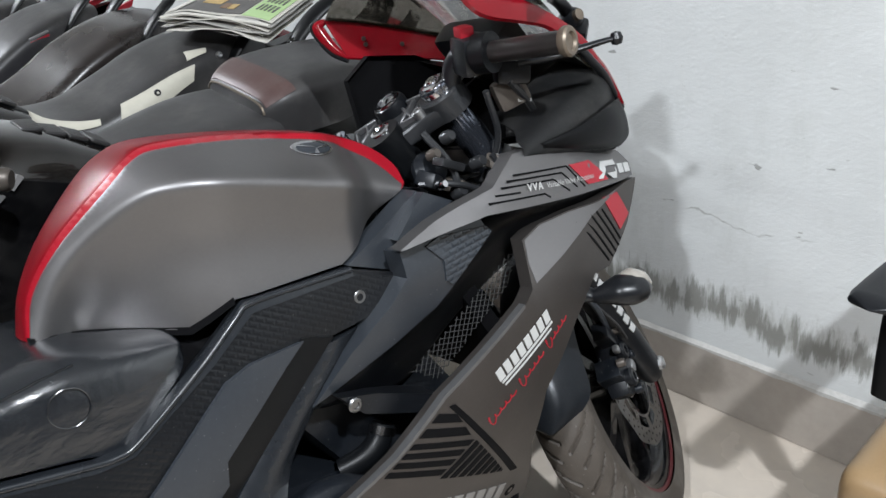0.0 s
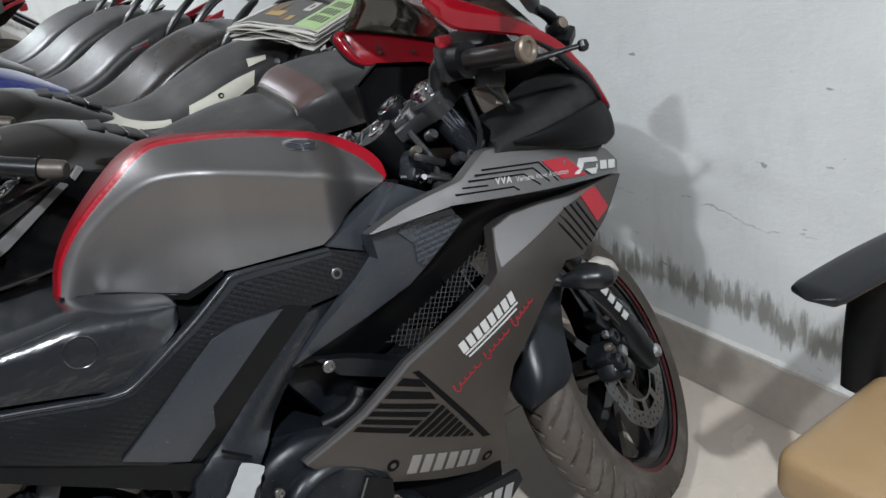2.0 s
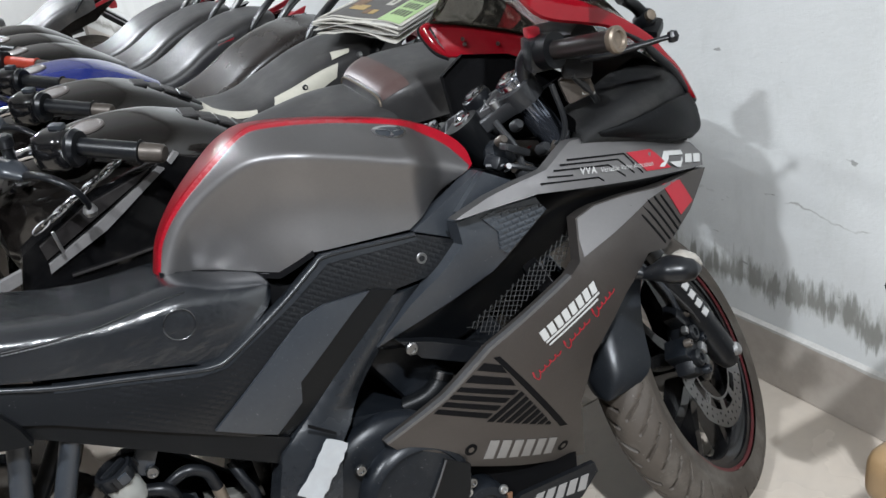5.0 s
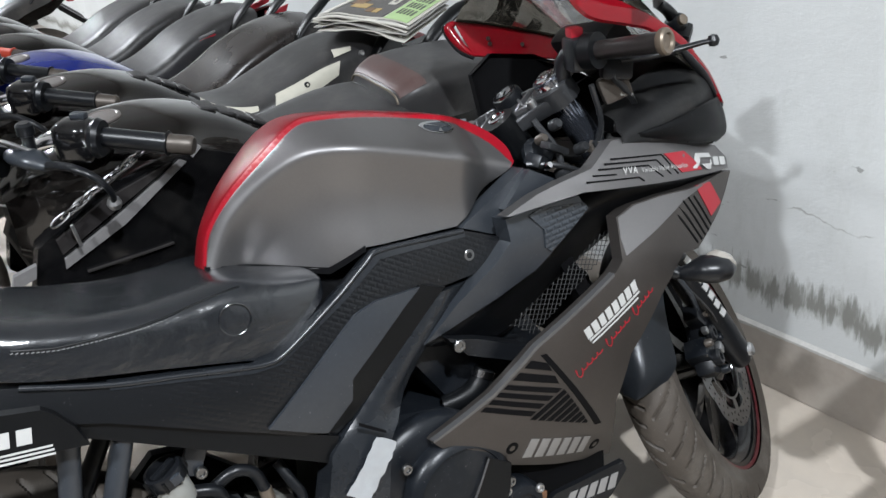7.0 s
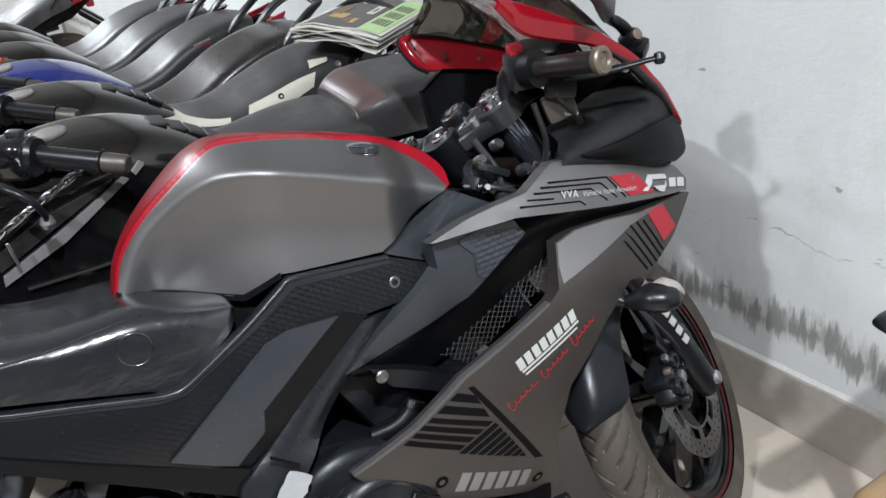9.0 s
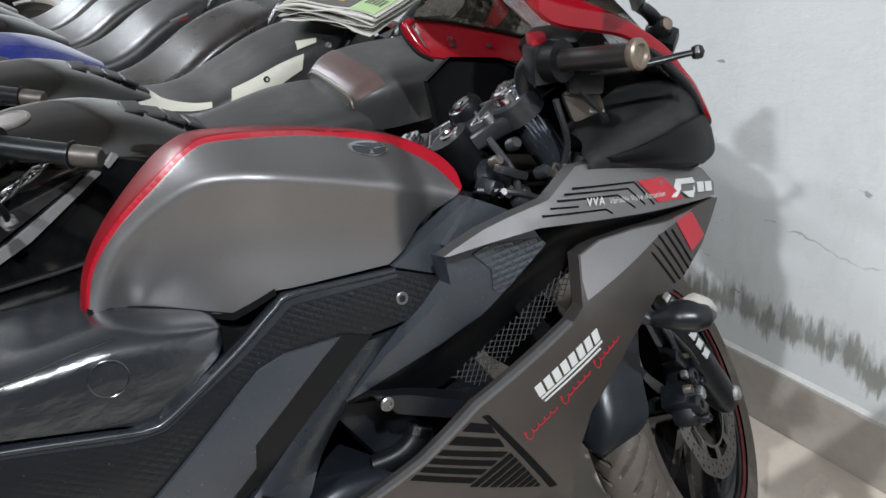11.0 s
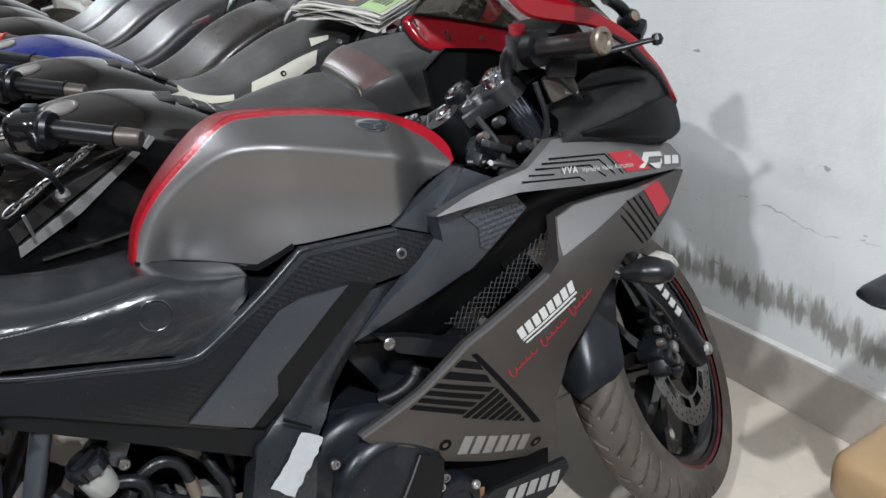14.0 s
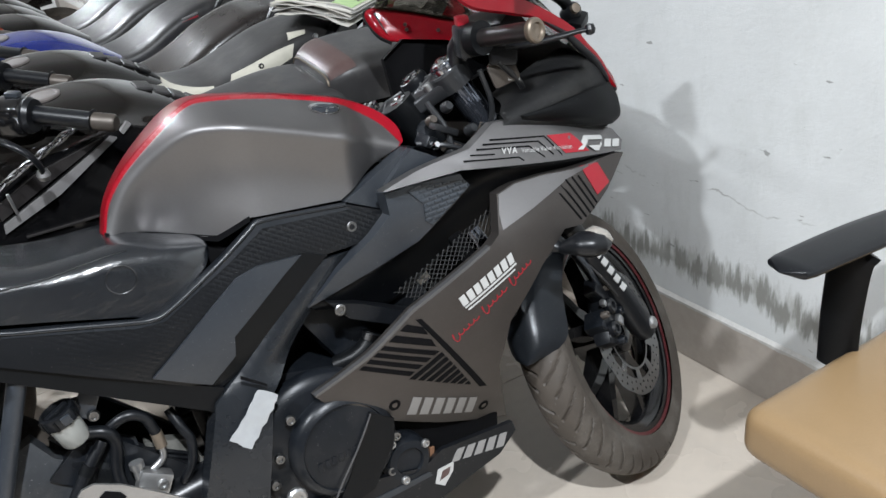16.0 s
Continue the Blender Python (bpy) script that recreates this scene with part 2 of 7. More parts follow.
M_TAN = mat("tan_leatherette", (0.235, 0.155, 0.080), 0.32, grain=260, vary=0.08, bump=0.18, rvar=0.05)
M_BLUE = mat("blue_gloss_paint", (0.008, 0.018, 0.15), 0.12, coat=0.5, dust=0.10)
M_SHINY = mat("shiny_brown_black_vinyl", (0.016, 0.0125, 0.0115), 0.27, grain=120, vary=0.3, bump=0.04, dust=0.08, spec=0.6, rvar=0.06)
M_ORANGE = mat("orange_red_grip_tape", (0.38, 0.040, 0.018), 0.5, grain=90, vary=0.25)
M_GLOSSB = mat("black_gloss_paint", (0.0045, 0.0045, 0.005), 0.14, coat=0.4, grain=60, vary=0.3, dust=0.03, spec=0.35)
M_PAPER = mat("newsprint", (0.52, 0.50, 0.45), 0.8, grain=60, vary=0.08)
# Darker copy of the newsprint: shade between folded sheets put into colour.
M_GREYP = mat("shaded_newsprint", (0.34, 0.33, 0.31), 0.8, grain=90, vary=0.2)
M_BROWNP = mat("brown_newsprint", (0.16, 0.10, 0.06), 0.75, grain=90, vary=0.4)
M_TANP = mat("ochre_newsprint", (0.34, 0.24, 0.10), 0.75, grain=90, vary=0.4)
M_INK = mat("dark_newsprint", (0.09, 0.085, 0.08), 0.7, grain=60, vary=0.2)
M_GREENP = mat("pale_green_newsprint", (0.36, 0.50, 0.24), 0.75, grain=60)
M_PINK = mat("worn_red_vinyl", (0.064, 0.036, 0.033), 0.42, grain=60, vary=0.2, bump=0.05, dust=0.1)
M_STITCH = mat("grey_thread", (0.15, 0.15, 0.15), 0.8)
M_COPPER = mat("copper_brown_sheet", (0.22, 0.115, 0.065), 0.5, metal=0.3, grain=60, vary=0.2)
M_BROWNM = mat("brownish_metal", (0.16, 0.13, 0.10), 0.45, metal=0.6, grain=60, vary=0.25)

M_WIRE = mat("grille_wire", (0.055, 0.055, 0.055), 0.45, metal=0.6)
M_BARE = mat("worn_dark_metal", (0.075, 0.064, 0.055), 0.42, metal=0.5, grain=60, vary=0.25)
M_REDS = mat("dull_red_tape", (0.070, 0.010, 0.012), 0.5, grain=90, vary=0.3, dust=0.1)
M_CAP = mat("brushed_cap_metal", (0.20, 0.20, 0.20), 0.34, metal=1.0, grain=120, vary=0.15)
M_FILLER = mat("dusty_cap_metal", (0.115, 0.102, 0.096), 0.45, metal=0.3, grain=80, vary=0.35, dust=0.25)

M_TANKN = mat("black_gloss_tank_paint", (0.0048, 0.0040, 0.0036), 0.09, grain=40, vary=0.3, dust=0.04, rvar=0.04, spec=0.55)
# Dull grey for a painted reflection on the shroud and for a thin line.
M_SMOKED = mat("dull_grey_sheen_and_line", (0.022, 0.020, 0.020), 0.30, grain=60, vary=0.25, dust=0.08)
M_DIMSIL = mat("dull_silver_decal", (0.17, 0.165, 0.165), 0.35, grain=60, vary=0.25, dust=0.2)

M_REDT = mat("red_tank_paint", (0.25, 0.004, 0.012), 0.30, grain=90, vary=0.08, spec=0.35)

M_DCHROME = mat("dark_polished_steel", (0.15, 0.165, 0.20), 0.13, metal=0.9, grain=40, vary=0.06, rvar=0.03)
M_TRIMW = mat("dirty_whitewash_edge", (0.40, 0.39, 0.37), 0.85, grain=120, vary=0.25, dust=0.5)
M_GRIPR = mat("worn_grip_leather", (0.011, 0.0092, 0.0090), 0.30, grain=160, vary=0.3, bump=0.15, dust=0.04)

M_COCK = mat("dusty_cockpit_plastic", (0.017, 0.0172, 0.018), 0.40, grain=120, vary=0.35, bump=0.08, dust=0.13, spec=0.5, specks=0.4)
M_RIBS = mat("machined_alloy_edge", (0.17, 0.17, 0.175), 0.36, metal=0.8, grain=120, vary=0.2, dust=0.1)
M_CLAMP = mat("cast_clamp_metal", (0.026, 0.027, 0.029), 0.34, metal=0.3, grain=120, vary=0.2, bump=0.06)


def mat_smoke():
    m = bpy.data.materials.new("smoked_screen")
    m.use_nodes = True
    b = m.node_tree.nodes["Principled BSDF"]
    b.inputs["Base Color"].default_value = (0.17, 0.145, 0.110, 1)
    b.inputs["Roughness"].default_value = 0.0
    b.inputs["Transmission Weight"].default_value = 0.97
    b.inputs["IOR"].default_value = 1.30
    return m


M_SMOKE = mat_smoke()


# ---- builders ----
def part(name, bm, material, parent=None, label="", sharp=38):
    """Links a bmesh as one mesh object under a thing or under a part."""
    bmesh.ops.recalc_face_normals(bm, faces=bm.faces)
    for f in bm.faces:
        f.smooth = True
    for e in bm.edges:
        if len(e.link_faces) == 2 and e.calc_face_angle(0) > radians(sharp):
            e.smooth = False
    me = bpy.data.meshes.new(name)
    bm.to_mesh(me)
    bm.free()
    me.materials.append(material)
    ob = new(name, me)
    if parent:
        ob.parent = parent
    if label:
        ob["label"] = label
    return ob


def thing(name, m, label, category, group=""):
    e = new(name)
    e.empty_display_size = 0.05
    e.matrix_world = m
    return tagged(e, label, category, group)


def smooth01(t):
    t = max(0.0, min(1.0, t))
    return t * t * (3 - 2 * t)


def catmull(pts, n=6, closed=False):
    p = [Vector(q) for q in pts]
    out, k = [], len(p)
    for i in range(k if closed else k - 1):
        a = p[(i - 1) % k] if closed or i else p[0] * 2 - p[1]
        b, c = p[i], p[(i + 1) % k]
        d = p[(i + 2) % k] if closed or i + 2 < k else c * 2 - b
        for j in range(n):
            t = j / n
            out.append(0.5 * (2 * b + (c - a) * t + (2 * a - 5 * b + 4 * c - d) * t * t + (3 * b - a - 3 * c + d) * t ** 3))
    if not closed:
        out.append(p[-1])
    return out


def bridge(bm, rings, closed=True, caps=True):
    vs = [[bm.verts.new(c) for c in r] for r in rings]
    n = len(vs[0])
    for a, b in zip(vs, vs[1:]):
        for i in range(n if closed else n - 1):
            bm.faces.new((a[i], a[(i + 1) % n], b[(i + 1) % n], b[i]))
    if caps and closed:
        bm.faces.new(vs[0]), bm.faces.new(vs[-1][::-1])
    return bm


def tube(pts, r, n=10, smoothing=5, bm=None, flat=1.0):
    """A round bar along a line; r: one radius or one per point."""
    bm = bm or bmesh.new()
    rs = r if isinstance(r, (list, tuple)) else [r] * len(pts)
    if smoothing > 1 and len(pts) > 2:
        q = catmull([(*p, 0) if len(p) == 2 else p for p in pts], smoothing)
        rr = [rs[min(len(rs) - 1, i // smoothing)] * (1 - (i % smoothing) / smoothing) + rs[min(len(rs) - 1, i // smoothing + 1)] * (i % smoothing) / smoothing for i in range(len(q))]
    else:
        q, rr = [Vector(p) for p in pts], rs
    rings, up = [], None
    for i, c in enumerate(q):
        d = (q[min(i + 1, len(q) - 1)] - q[max(i - 1, 0)]).normalized()
        if up is None:
            up = d.cross(Vector((0, 0, 1)) if abs(d.z) < 0.9 else Vector((1, 0, 0))).normalized()
        up = (up - d * up.dot(d)).normalized()
        side = d.cross(up)
        rings.append([c + rr[i] * (math.cos(a) * up + flat * math.sin(a) * side) for a in (2 * math.pi * k / n for k in range(n))])
    return bridge(bm, rings)


def lathe(profile, n=32, m=None, bm=None, closed=False):
    """Turns (radius, height) pairs round z."""
    bm = bm or bmesh.new()
    m = m or Matrix()
    rings = [[m @ Vector((r * math.cos(2 * math.pi * k / n), r * math.sin(2 * math.pi * k / n), h)) for k in range(n)] for r, h in profile]
    if closed:
        rings.append(rings[0])
    bridge(bm, rings, caps=not closed)
    if closed:
        bmesh.ops.remove_doubles(bm, verts=bm.verts, dist=1e-6)
    return bm


def rbox(sx, sy, sz, bevel=0.004, m=None, bm=None, seg=2):
    b = bmesh.new()
    bmesh.ops.create_cube(b, size=1, matrix=Matrix.Diagonal((sx, sy, sz, 1)))
    if bevel:
        bmesh.ops.bevel(b, geom=b.edges[:], offset=bevel, segments=seg, profile=0.6, affect="EDGES")
    bmesh.ops.transform(b, matrix=m or Matrix(), verts=b.verts)
    if bm is None:
        return b
    me = bpy.data.meshes.new("scratch")
    b.to_mesh(me)
    b.free()
    bm.from_mesh(me)
    bpy.data.meshes.remove(me)
    return bm


def panel_mesh(outline, w, thick=0.006, bev=0.003, step=0.03, side=-1, lift=0.0):
    """A moulded panel: an outline in side view (x, z), laid on the surface |y| = w(x, z), with thickness and rounded rim."""
    wf = w if callable(w) else (lambda x, z: w)
    bm = bmesh.new()
    bm.faces.new([bm.verts.new((x, 0, z)) for x, z in outline])
    xs, zs = [p[0] for p in outline], [p[1] for p in outline]
    if bev:
        r = bmesh.ops.inset_region(bm, faces=bm.faces[:], thickness=bev, use_even_offset=True, use_boundary=True)
    for lo, hi, no in ((min(xs), max(xs), (1, 0, 0)), (min(zs), max(zs), (0, 0, 1))):
        k = int((hi - lo) / step)
        for i in range(1, k + 1):
            co = lo + (hi - lo) * i / (k + 1)
            bmesh.ops.bisect_plane(bm, geom=bm.verts[:] + bm.edges[:] + bm.faces[:], plane_co=(co * no[0], 0, co * no[2]), plane_no=no)
    rim = {v for e in bm.edges if e.is_boundary for v in e.verts}
    bmesh.ops.triangulate(bm, faces=[f for f in bm.faces if len(f.verts) > 4])
    for v in bm.verts:
        v.co.y = side * (wf(v.co.x, v.co.z) + lift - (bev if v in rim and bev else 0))
    edges = [e for e in bm.edges if e.is_boundary]
    made = bmesh.ops.extrude_edge_only(bm, edges=edges)["geom"]
    for v in made:
        if isinstance(v, bmesh.types.BMVert):
            v.co.y -= side * thick
    return bm


def panel(name, outline, w, material, parent, label="", both=True, **kw):
    """The panel on the right of the machine and, mirrored, on its left."""
    ob = part(name, panel_mesh(outline, w, side=-1, **kw), material, parent, label)
    if both:
        part(name, panel_mesh(outline, w, side=1, **kw), material, parent, label)
    return ob


def stripes(a, b, c, d, n, fill=0.55):
    """n bars across the quad a b c d, each from side a-d to side b-c."""
    a, b, c, d = (Vector(p) for p in (a, b, c, d))
    out = []
    for i in range(n):
        s, e = i / n, (i + fill) / n
        out.append([tuple(a.lerp(d, s)), tuple(b.lerp(c, s)), tuple(b.lerp(c, e)), tuple(a.lerp(d, e))])
    return out


def skin(rows, s=1, n=5, thick=0.004):
    """A smooth sheet through rows of points (x, y, z); s = -1 mirrors it."""
    rows = [catmull(r, n) for r in rows]
    cols = [catmull([r[i] for r in rows], n) for i in range(len(rows[0]))]
    bm = bridge(bmesh.new(), [[(p.x, s * p.y, p.z) for p in c] for c in cols], closed=False, caps=False)
    bmesh.ops.solidify(bm, geom=bm.faces[:], thickness=thick)
    return bm


def along(v):
    return Vector(v).to_track_quat("Z", "Y").to_matrix().to_4x4()


def bolt(name, at, axis, r, parent, material, h=0.006):
    m = Matrix.Translation(at) @ Vector(axis).to_track_quat("Z", "Y").to_matrix().to_4x4()
    return part(name, lathe([(r, 0), (r, h * 0.6), (r * 0.8, h), (r * 0.5, h), (r * 0.45, h * 0.5), (0.0005, h * 0.5)], 12, m), material, parent)


# ---- room ----
ROOM_X, ROOM_Y0, ROOM_Y1, ROOM_H = -7.0, -4.0, 12.0, 3.0


def slab(name, lo, hi, material, label):
    m = Matrix.Translation([(a + b) / 2 for a, b in zip(lo, hi)])
    return tagged(part(name, rbox(*[b - a for a, b in zip(lo, hi)], bevel=0, m=m), material), label, name.split("_")[0], kind="structure")


floor = slab("floor", (ROOM_X, ROOM_Y0, -0.10), (0, ROOM_Y1, -0.006), M_JOINT, "beige polished tile floor with thin grey joints")


def wall_mesh():
    """The near wall, its plaster gently uneven."""
    bm = bmesh.new()
    bmesh.ops.create_grid(bm, x_segments=160, y_segments=48, size=0.5)
    for v in bm.verts:
        y, z = ROOM_Y0 + (v.co.x + 0.5) * (ROOM_Y1 - ROOM_Y0), (v.co.y + 0.5) * ROOM_H
        v.co = (0.004 * noise.noise((y * 1.3, z * 1.3, 3)) + 0.002 * noise.noise((y * 5, z * 5, 7)), y, z)
    made = bmesh.ops.extrude_edge_only(bm, edges=[e for e in bm.edges if e.is_boundary])["geom"]
    bmesh.ops.translate(bm, verts=[v for v in made if isinstance(v, bmesh.types.BMVert)], vec=(0.2, 0, 0))
    return bm


tagged(part("wall_east", wall_mesh(), M_WALL), "whitewashed plaster wall, scuffed and stained above the skirting", "wall", kind="structure")
# Added walls: dark west and south deepen the blacks, pale north gives seats sheen.
slab("wall_west", (ROOM_X - 0.2, ROOM_Y0, 0), (ROOM_X, ROOM_Y1, ROOM_H), M_PAINTW, "plain added wall closing the room")
slab("wall_south", (ROOM_X, ROOM_Y0 - 0.2, 0), (0, ROOM_Y0, ROOM_H), M_PAINTW, "plain added wall closing the room")
slab("wall_north", (ROOM_X, ROOM_Y1, 0), (0, ROOM_Y1 + 0.2, ROOM_H), M_FARW, "plain added wall closing the room")
slab("ceiling", (ROOM_X, ROOM_Y0, ROOM_H), (0, ROOM_Y1, ROOM_H + 0.2), M_SOUTH, "plain whitewashed ceiling")


# ---- the grey sport motorcycle ----
# local frame: x ahead, y to its left, z up; origin on the ground under the front axle
BIKE = pose(-0.36, 0.855, 0, -10, 0, -2)
bike = thing("motorcycle", BIKE, "matt grey sport motorcycle with red trim leaning on its side stand", "motorcycle")


def w_fairing(x, z):
    return 0.233 - 0.46 * (x + 0.40) ** 2 - (0.8 if z > 0.58 else 1.15) * (z - 0.58) ** 2


CREASE_X = (-0.975, -0.950, -0.930, -0.914, -0.899, -0.870, -0.844, -0.824, -0.805, -0.784, -0.750, -0.707, -0.676, -0.627, -0.595, -0.558, -0.496, -0.40)
CREASE_Z = (0.690, 0.748, 0.792, 0.822, 0.844, 0.871, 0.890, 0.902, 0.911, 0.915, 0.912, 0.902, 0.892, 0.876, 0.864, 0.851, 0.824, 0.780)


def z_shoulder(x):
    """Height of the crease between the tank's side and its top face; it drops away along the rear edge."""
    return sum(float(np.interp(x + k * 0.010, CREASE_X, CREASE_Z)) for k in (-1, 0, 1)) / 3


def w_tank(x, z):
    """Half width of the tank: widest at the crease, undercut below it, a sloping face above."""
    w = 0.152 - 0.115 * smooth01((-x - 0.71) / 0.23) - 0.045 * smooth01((x + 0.575) / 0.075)
    slope = (z_shoulder(x + 0.01) - z_shoulder(x - 0.01)) / 0.02
    d = (z - z_shoulder(x)) / math.sqrt(1 + slope * slope) + 0.003
    soft = 0.008
    up = 0.5 * (d + math.sqrt(d * d + soft * soft))
    down = 0.5 * (-d + math.sqrt(d * d + soft * soft))
    return max(0.014, w - 2.2 * up * (1 - 0.55 * smooth01((x + 0.62) / 0.1) - 0.30 * smooth01((-x - 0.82) / 0.08)) - 0.040 * (1 - math.exp(-down / 0.05)) + 0.015 * smooth01((down - 0.055) / 0.12) + 0.006)


def w_cover(x, z):
    """Side cover: gently crowned from its upper to its lower edge."""
    mid = 0.690 - 0.08 * smooth01((-x - 0.66) / 0.25) + 0.06 * smooth01((-x - 0.95) / 0.3)
    return 0.146 + 0.012 * smooth01((-x - 0.6) / 0.3) - 1.7 * (z - mid) ** 2


def w_duct(x, z):
    """Air duct panel: crowned, and drawn in towards the rear."""
    mid = 0.715 + 0.25 * min(0.0, x + 0.50)
    return 0.175 - 0.12 * max(0, -0.56 - x) - 2.6 * (z - mid) ** 2


def rounded(pts, i, j, n=4):
    """The outline with its stretch from corner i to corner j drawn as one smooth curve."""
    return pts[:i] + [(v.x, v.y) for v in catmull([(*p, 0) for p in pts[i:j + 1]], n)] + pts[j + 1:]


# tank: red hull, grey side panels, emblem
def tank_spine():
    """The red back, top and front of the tank, spanning from one rim to the other."""
    rings = []
    pts = TANK_RED[:-4]
    for i, (x, z) in enumerate(pts):
        a, b = Vector(pts[max(0, i - 1)]), Vector(pts[min(len(pts) - 1, i + 1)])
        t = (b - a).normalized()
        out = Vector((-t.y, t.x))
        w = w_tank(x, z) - 0.003
        rise = [0.0045 * math.sin(math.pi * k / 12) - 0.0005 for k in range(13)]
        rings.append([(x + out.x * rise[k], -w * math.cos(math.pi * k / 12), z + out.y * rise[k]) for k in range(13)])
    bm = bridge(bmesh.new(), rings, closed=False, caps=False)
    bmesh.ops.solidify(bm, geom=bm.faces[:], thickness=0.004)
    return bm


TANK_RED = [(-0.942, 0.778), (-0.925, 0.824), (-0.889, 0.869), (-0.833, 0.914), (-0.785, 0.9435), (-0.744, 0.950), (-0.650, 0.934), (-0.556, 0.910), (-0.500, 0.889), (-0.460, 0.862), (-0.442, 0.835), (-0.446, 0.812), (-0.461, 0.804), (-0.590, 0.760), (-0.739, 0.770), (-0.791, 0.752)]
TANK_RED = rounded(TANK_RED, 0, 11)
tank = part("fuel_tank", tank_spine(), M_REDT, bike, "glossy red tank spine")
panel("tank_rim", TANK_RED, lambda x, z: w_tank(x, z) - 0.0035, M_REDT, tank, "glossy red tank rim", bev=0.001, step=0.006, thick=0.012)
TANK_SIDE = [(-0.939, 0.779), (-0.921, 0.823), (-0.885, 0.866), (-0.829, 0.911), (-0.783, 0.9400), (-0.742, 0.944), (-0.650, 0.928), (-0.556, 0.902), (-0.511, 0.878), (-0.476, 0.848), (-0.455, 0.812), (-0.463, 0.806), (-0.590, 0.750), (-0.739, 0.763), (-0.791, 0.742)]
TANK_SIDE = rounded(TANK_SIDE, 0, 10)
panel("tank_side", TANK_SIDE, w_tank, M_GREY, tank, "matt grey metallic tank side panel", bev=0.002, step=0.0035, thick=0.014)


def ellipse(cx, cz, rx, rz, tilt=0, n=24):
    t = radians(tilt)
    return [(cx + rx * math.cos(a) * math.cos(t) - rz * math.sin(a) * math.sin(t), cz + rx * math.cos(a) * math.sin(t) + rz * math.sin(a) * math.cos(t)) for a in (2 * math.pi * k / n for k in range(n))]


panel("tank_emblem", ellipse(-0.569, 0.8955, 0.026, 0.0088, -12), w_tank, M_CHROME, tank, "oval silver emblem", lift=0.003, bev=0.0015, step=0.02)
panel("emblem_inset", ellipse(-0.569, 0.8955, 0.0215, 0.0066, -12), w_tank, M_SLATE, tank, lift=0.0042, bev=0.0008, step=0.02)
for a in (20, 140, 260):
    panel("emblem_spoke", [(-0.569 + 0.0205 * math.cos(radians(a + d)), 0.8955 - 0.0044 * math.cos(radians(a + d)) + 0.0063 * math.sin(radians(a + d))) for d in (-7, 7)] + [(-0.569 - 0.004 * math.cos(radians(a)), 0.8955)], w_tank, M_CHROME, tank, lift=0.0054, bev=0, step=0.02)
# Near-black strip added for the shade in the gap between tank and seat.
panel("tank_gap", [(-0.941, 0.782), (-0.791, 0.745), (-0.741, 0.766), (-0.741, 0.758), (-0.791, 0.735), (-0.941, 0.772)], lambda x, z: w_tank(x, 0.775) + 0.003, M_DEEP, bike, "dark strip painting the shaded gap under the tank", thick=0.02, bev=0.001)
panel("tank_trim", [(-0.587, 0.747), (-0.459, 0.806), (-0.440, 0.780), (-0.509, 0.738), (-0.517, 0.714)], lambda x, z: 0.135, M_SLATE, bike, thick=0.03)

# rider seat
SEAT_ROWS = [(-0.811, 0.741, 0.116, 0.008), (-0.817, 0.747, 0.126, 0.026), (-0.829, 0.751, 0.131, 0.044), (-0.855, 0.757, 0.136, 0.067), (-0.880, 0.763, 0.139, 0.089), (-0.912, 0.772, 0.141, 0.110), (-0.950, 0.775, 0.142, 0.101), (-0.992, 0.774, 0.143, 0.088), (-1.053, 0.776, 0.146, 0.072), (-1.120, 0.789, 0.149, 0.066), (-1.200, 0.812, 0.149, 0.064), (-1.300, 0.850, 0.125, 0.062)]


def seat_mesh():
    """Seat cross sections from the nose back to the pillion step."""
    rows = SEAT_ROWS
    rings = []
    for x, z, hw, h in rows_smooth(rows, 4):
        ring = []
        for k in range(41):
            a = math.pi * k / 40
            c, s = math.cos(a), math.sin(a)
            ring.append((x, -hw * (1 if c > 0 else -1) * abs(c) ** 0.30, z - h + h * (max(0, s) ** 0.32) + 0.003 * max(0, s) ** 4))
        rings.append(ring)
    return bridge(bmesh.new(), rings)


def rows_smooth(rows, n):
    k = len(rows[0])
    a = [catmull([(r[j], 0, 0) for r in rows], n) for j in range(k)]
    return [[a[j][i].x for j in range(k)] for i in range(len(a[0]))]


seat = part("rider_seat", seat_mesh(), M_SEAT, bike, "black leatherette rider seat with stitched seam")
SEAT_FINE = rows_smooth(SEAT_ROWS, 4)[::-1]
def seam_at(x):
    """The seam between the seat's top and its side; it sinks below the shoulder towards the rear."""
    z, hw, h = (float(np.interp(x, [r[0] for r in SEAT_FINE], [r[j] for r in SEAT_FINE])) for j in (1, 2, 3))
    drop = float(np.interp(x, (-1.20, -1.15, -1.088, -1.033, -0.99, -0.925), (0.42, 0.40, 0.27, 0.18, 0.12, 0.08)))
    rise = (1 - drop) ** (1 / 0.32)
    return Vector((x, -hw * math.sqrt(1 - rise * rise) ** 0.30, z - drop * h))


part("seam", tube([seam_at(-0.925 - 0.27 * k / 30) + Vector((0, 0.0004, 0.0006)) for k in range(31)], 0.0016, 8, 1), M_BLACK, seat, "dark sewn seam")
for k in range(54):
    part("stitch", rbox(0.0034, 0.0012, 0.0010, 0, Matrix.Translation(seam_at(-0.925 - 0.27 * k / 53) + Vector((0, -0.0012, -0.0022)))), M_STITCH, seat)
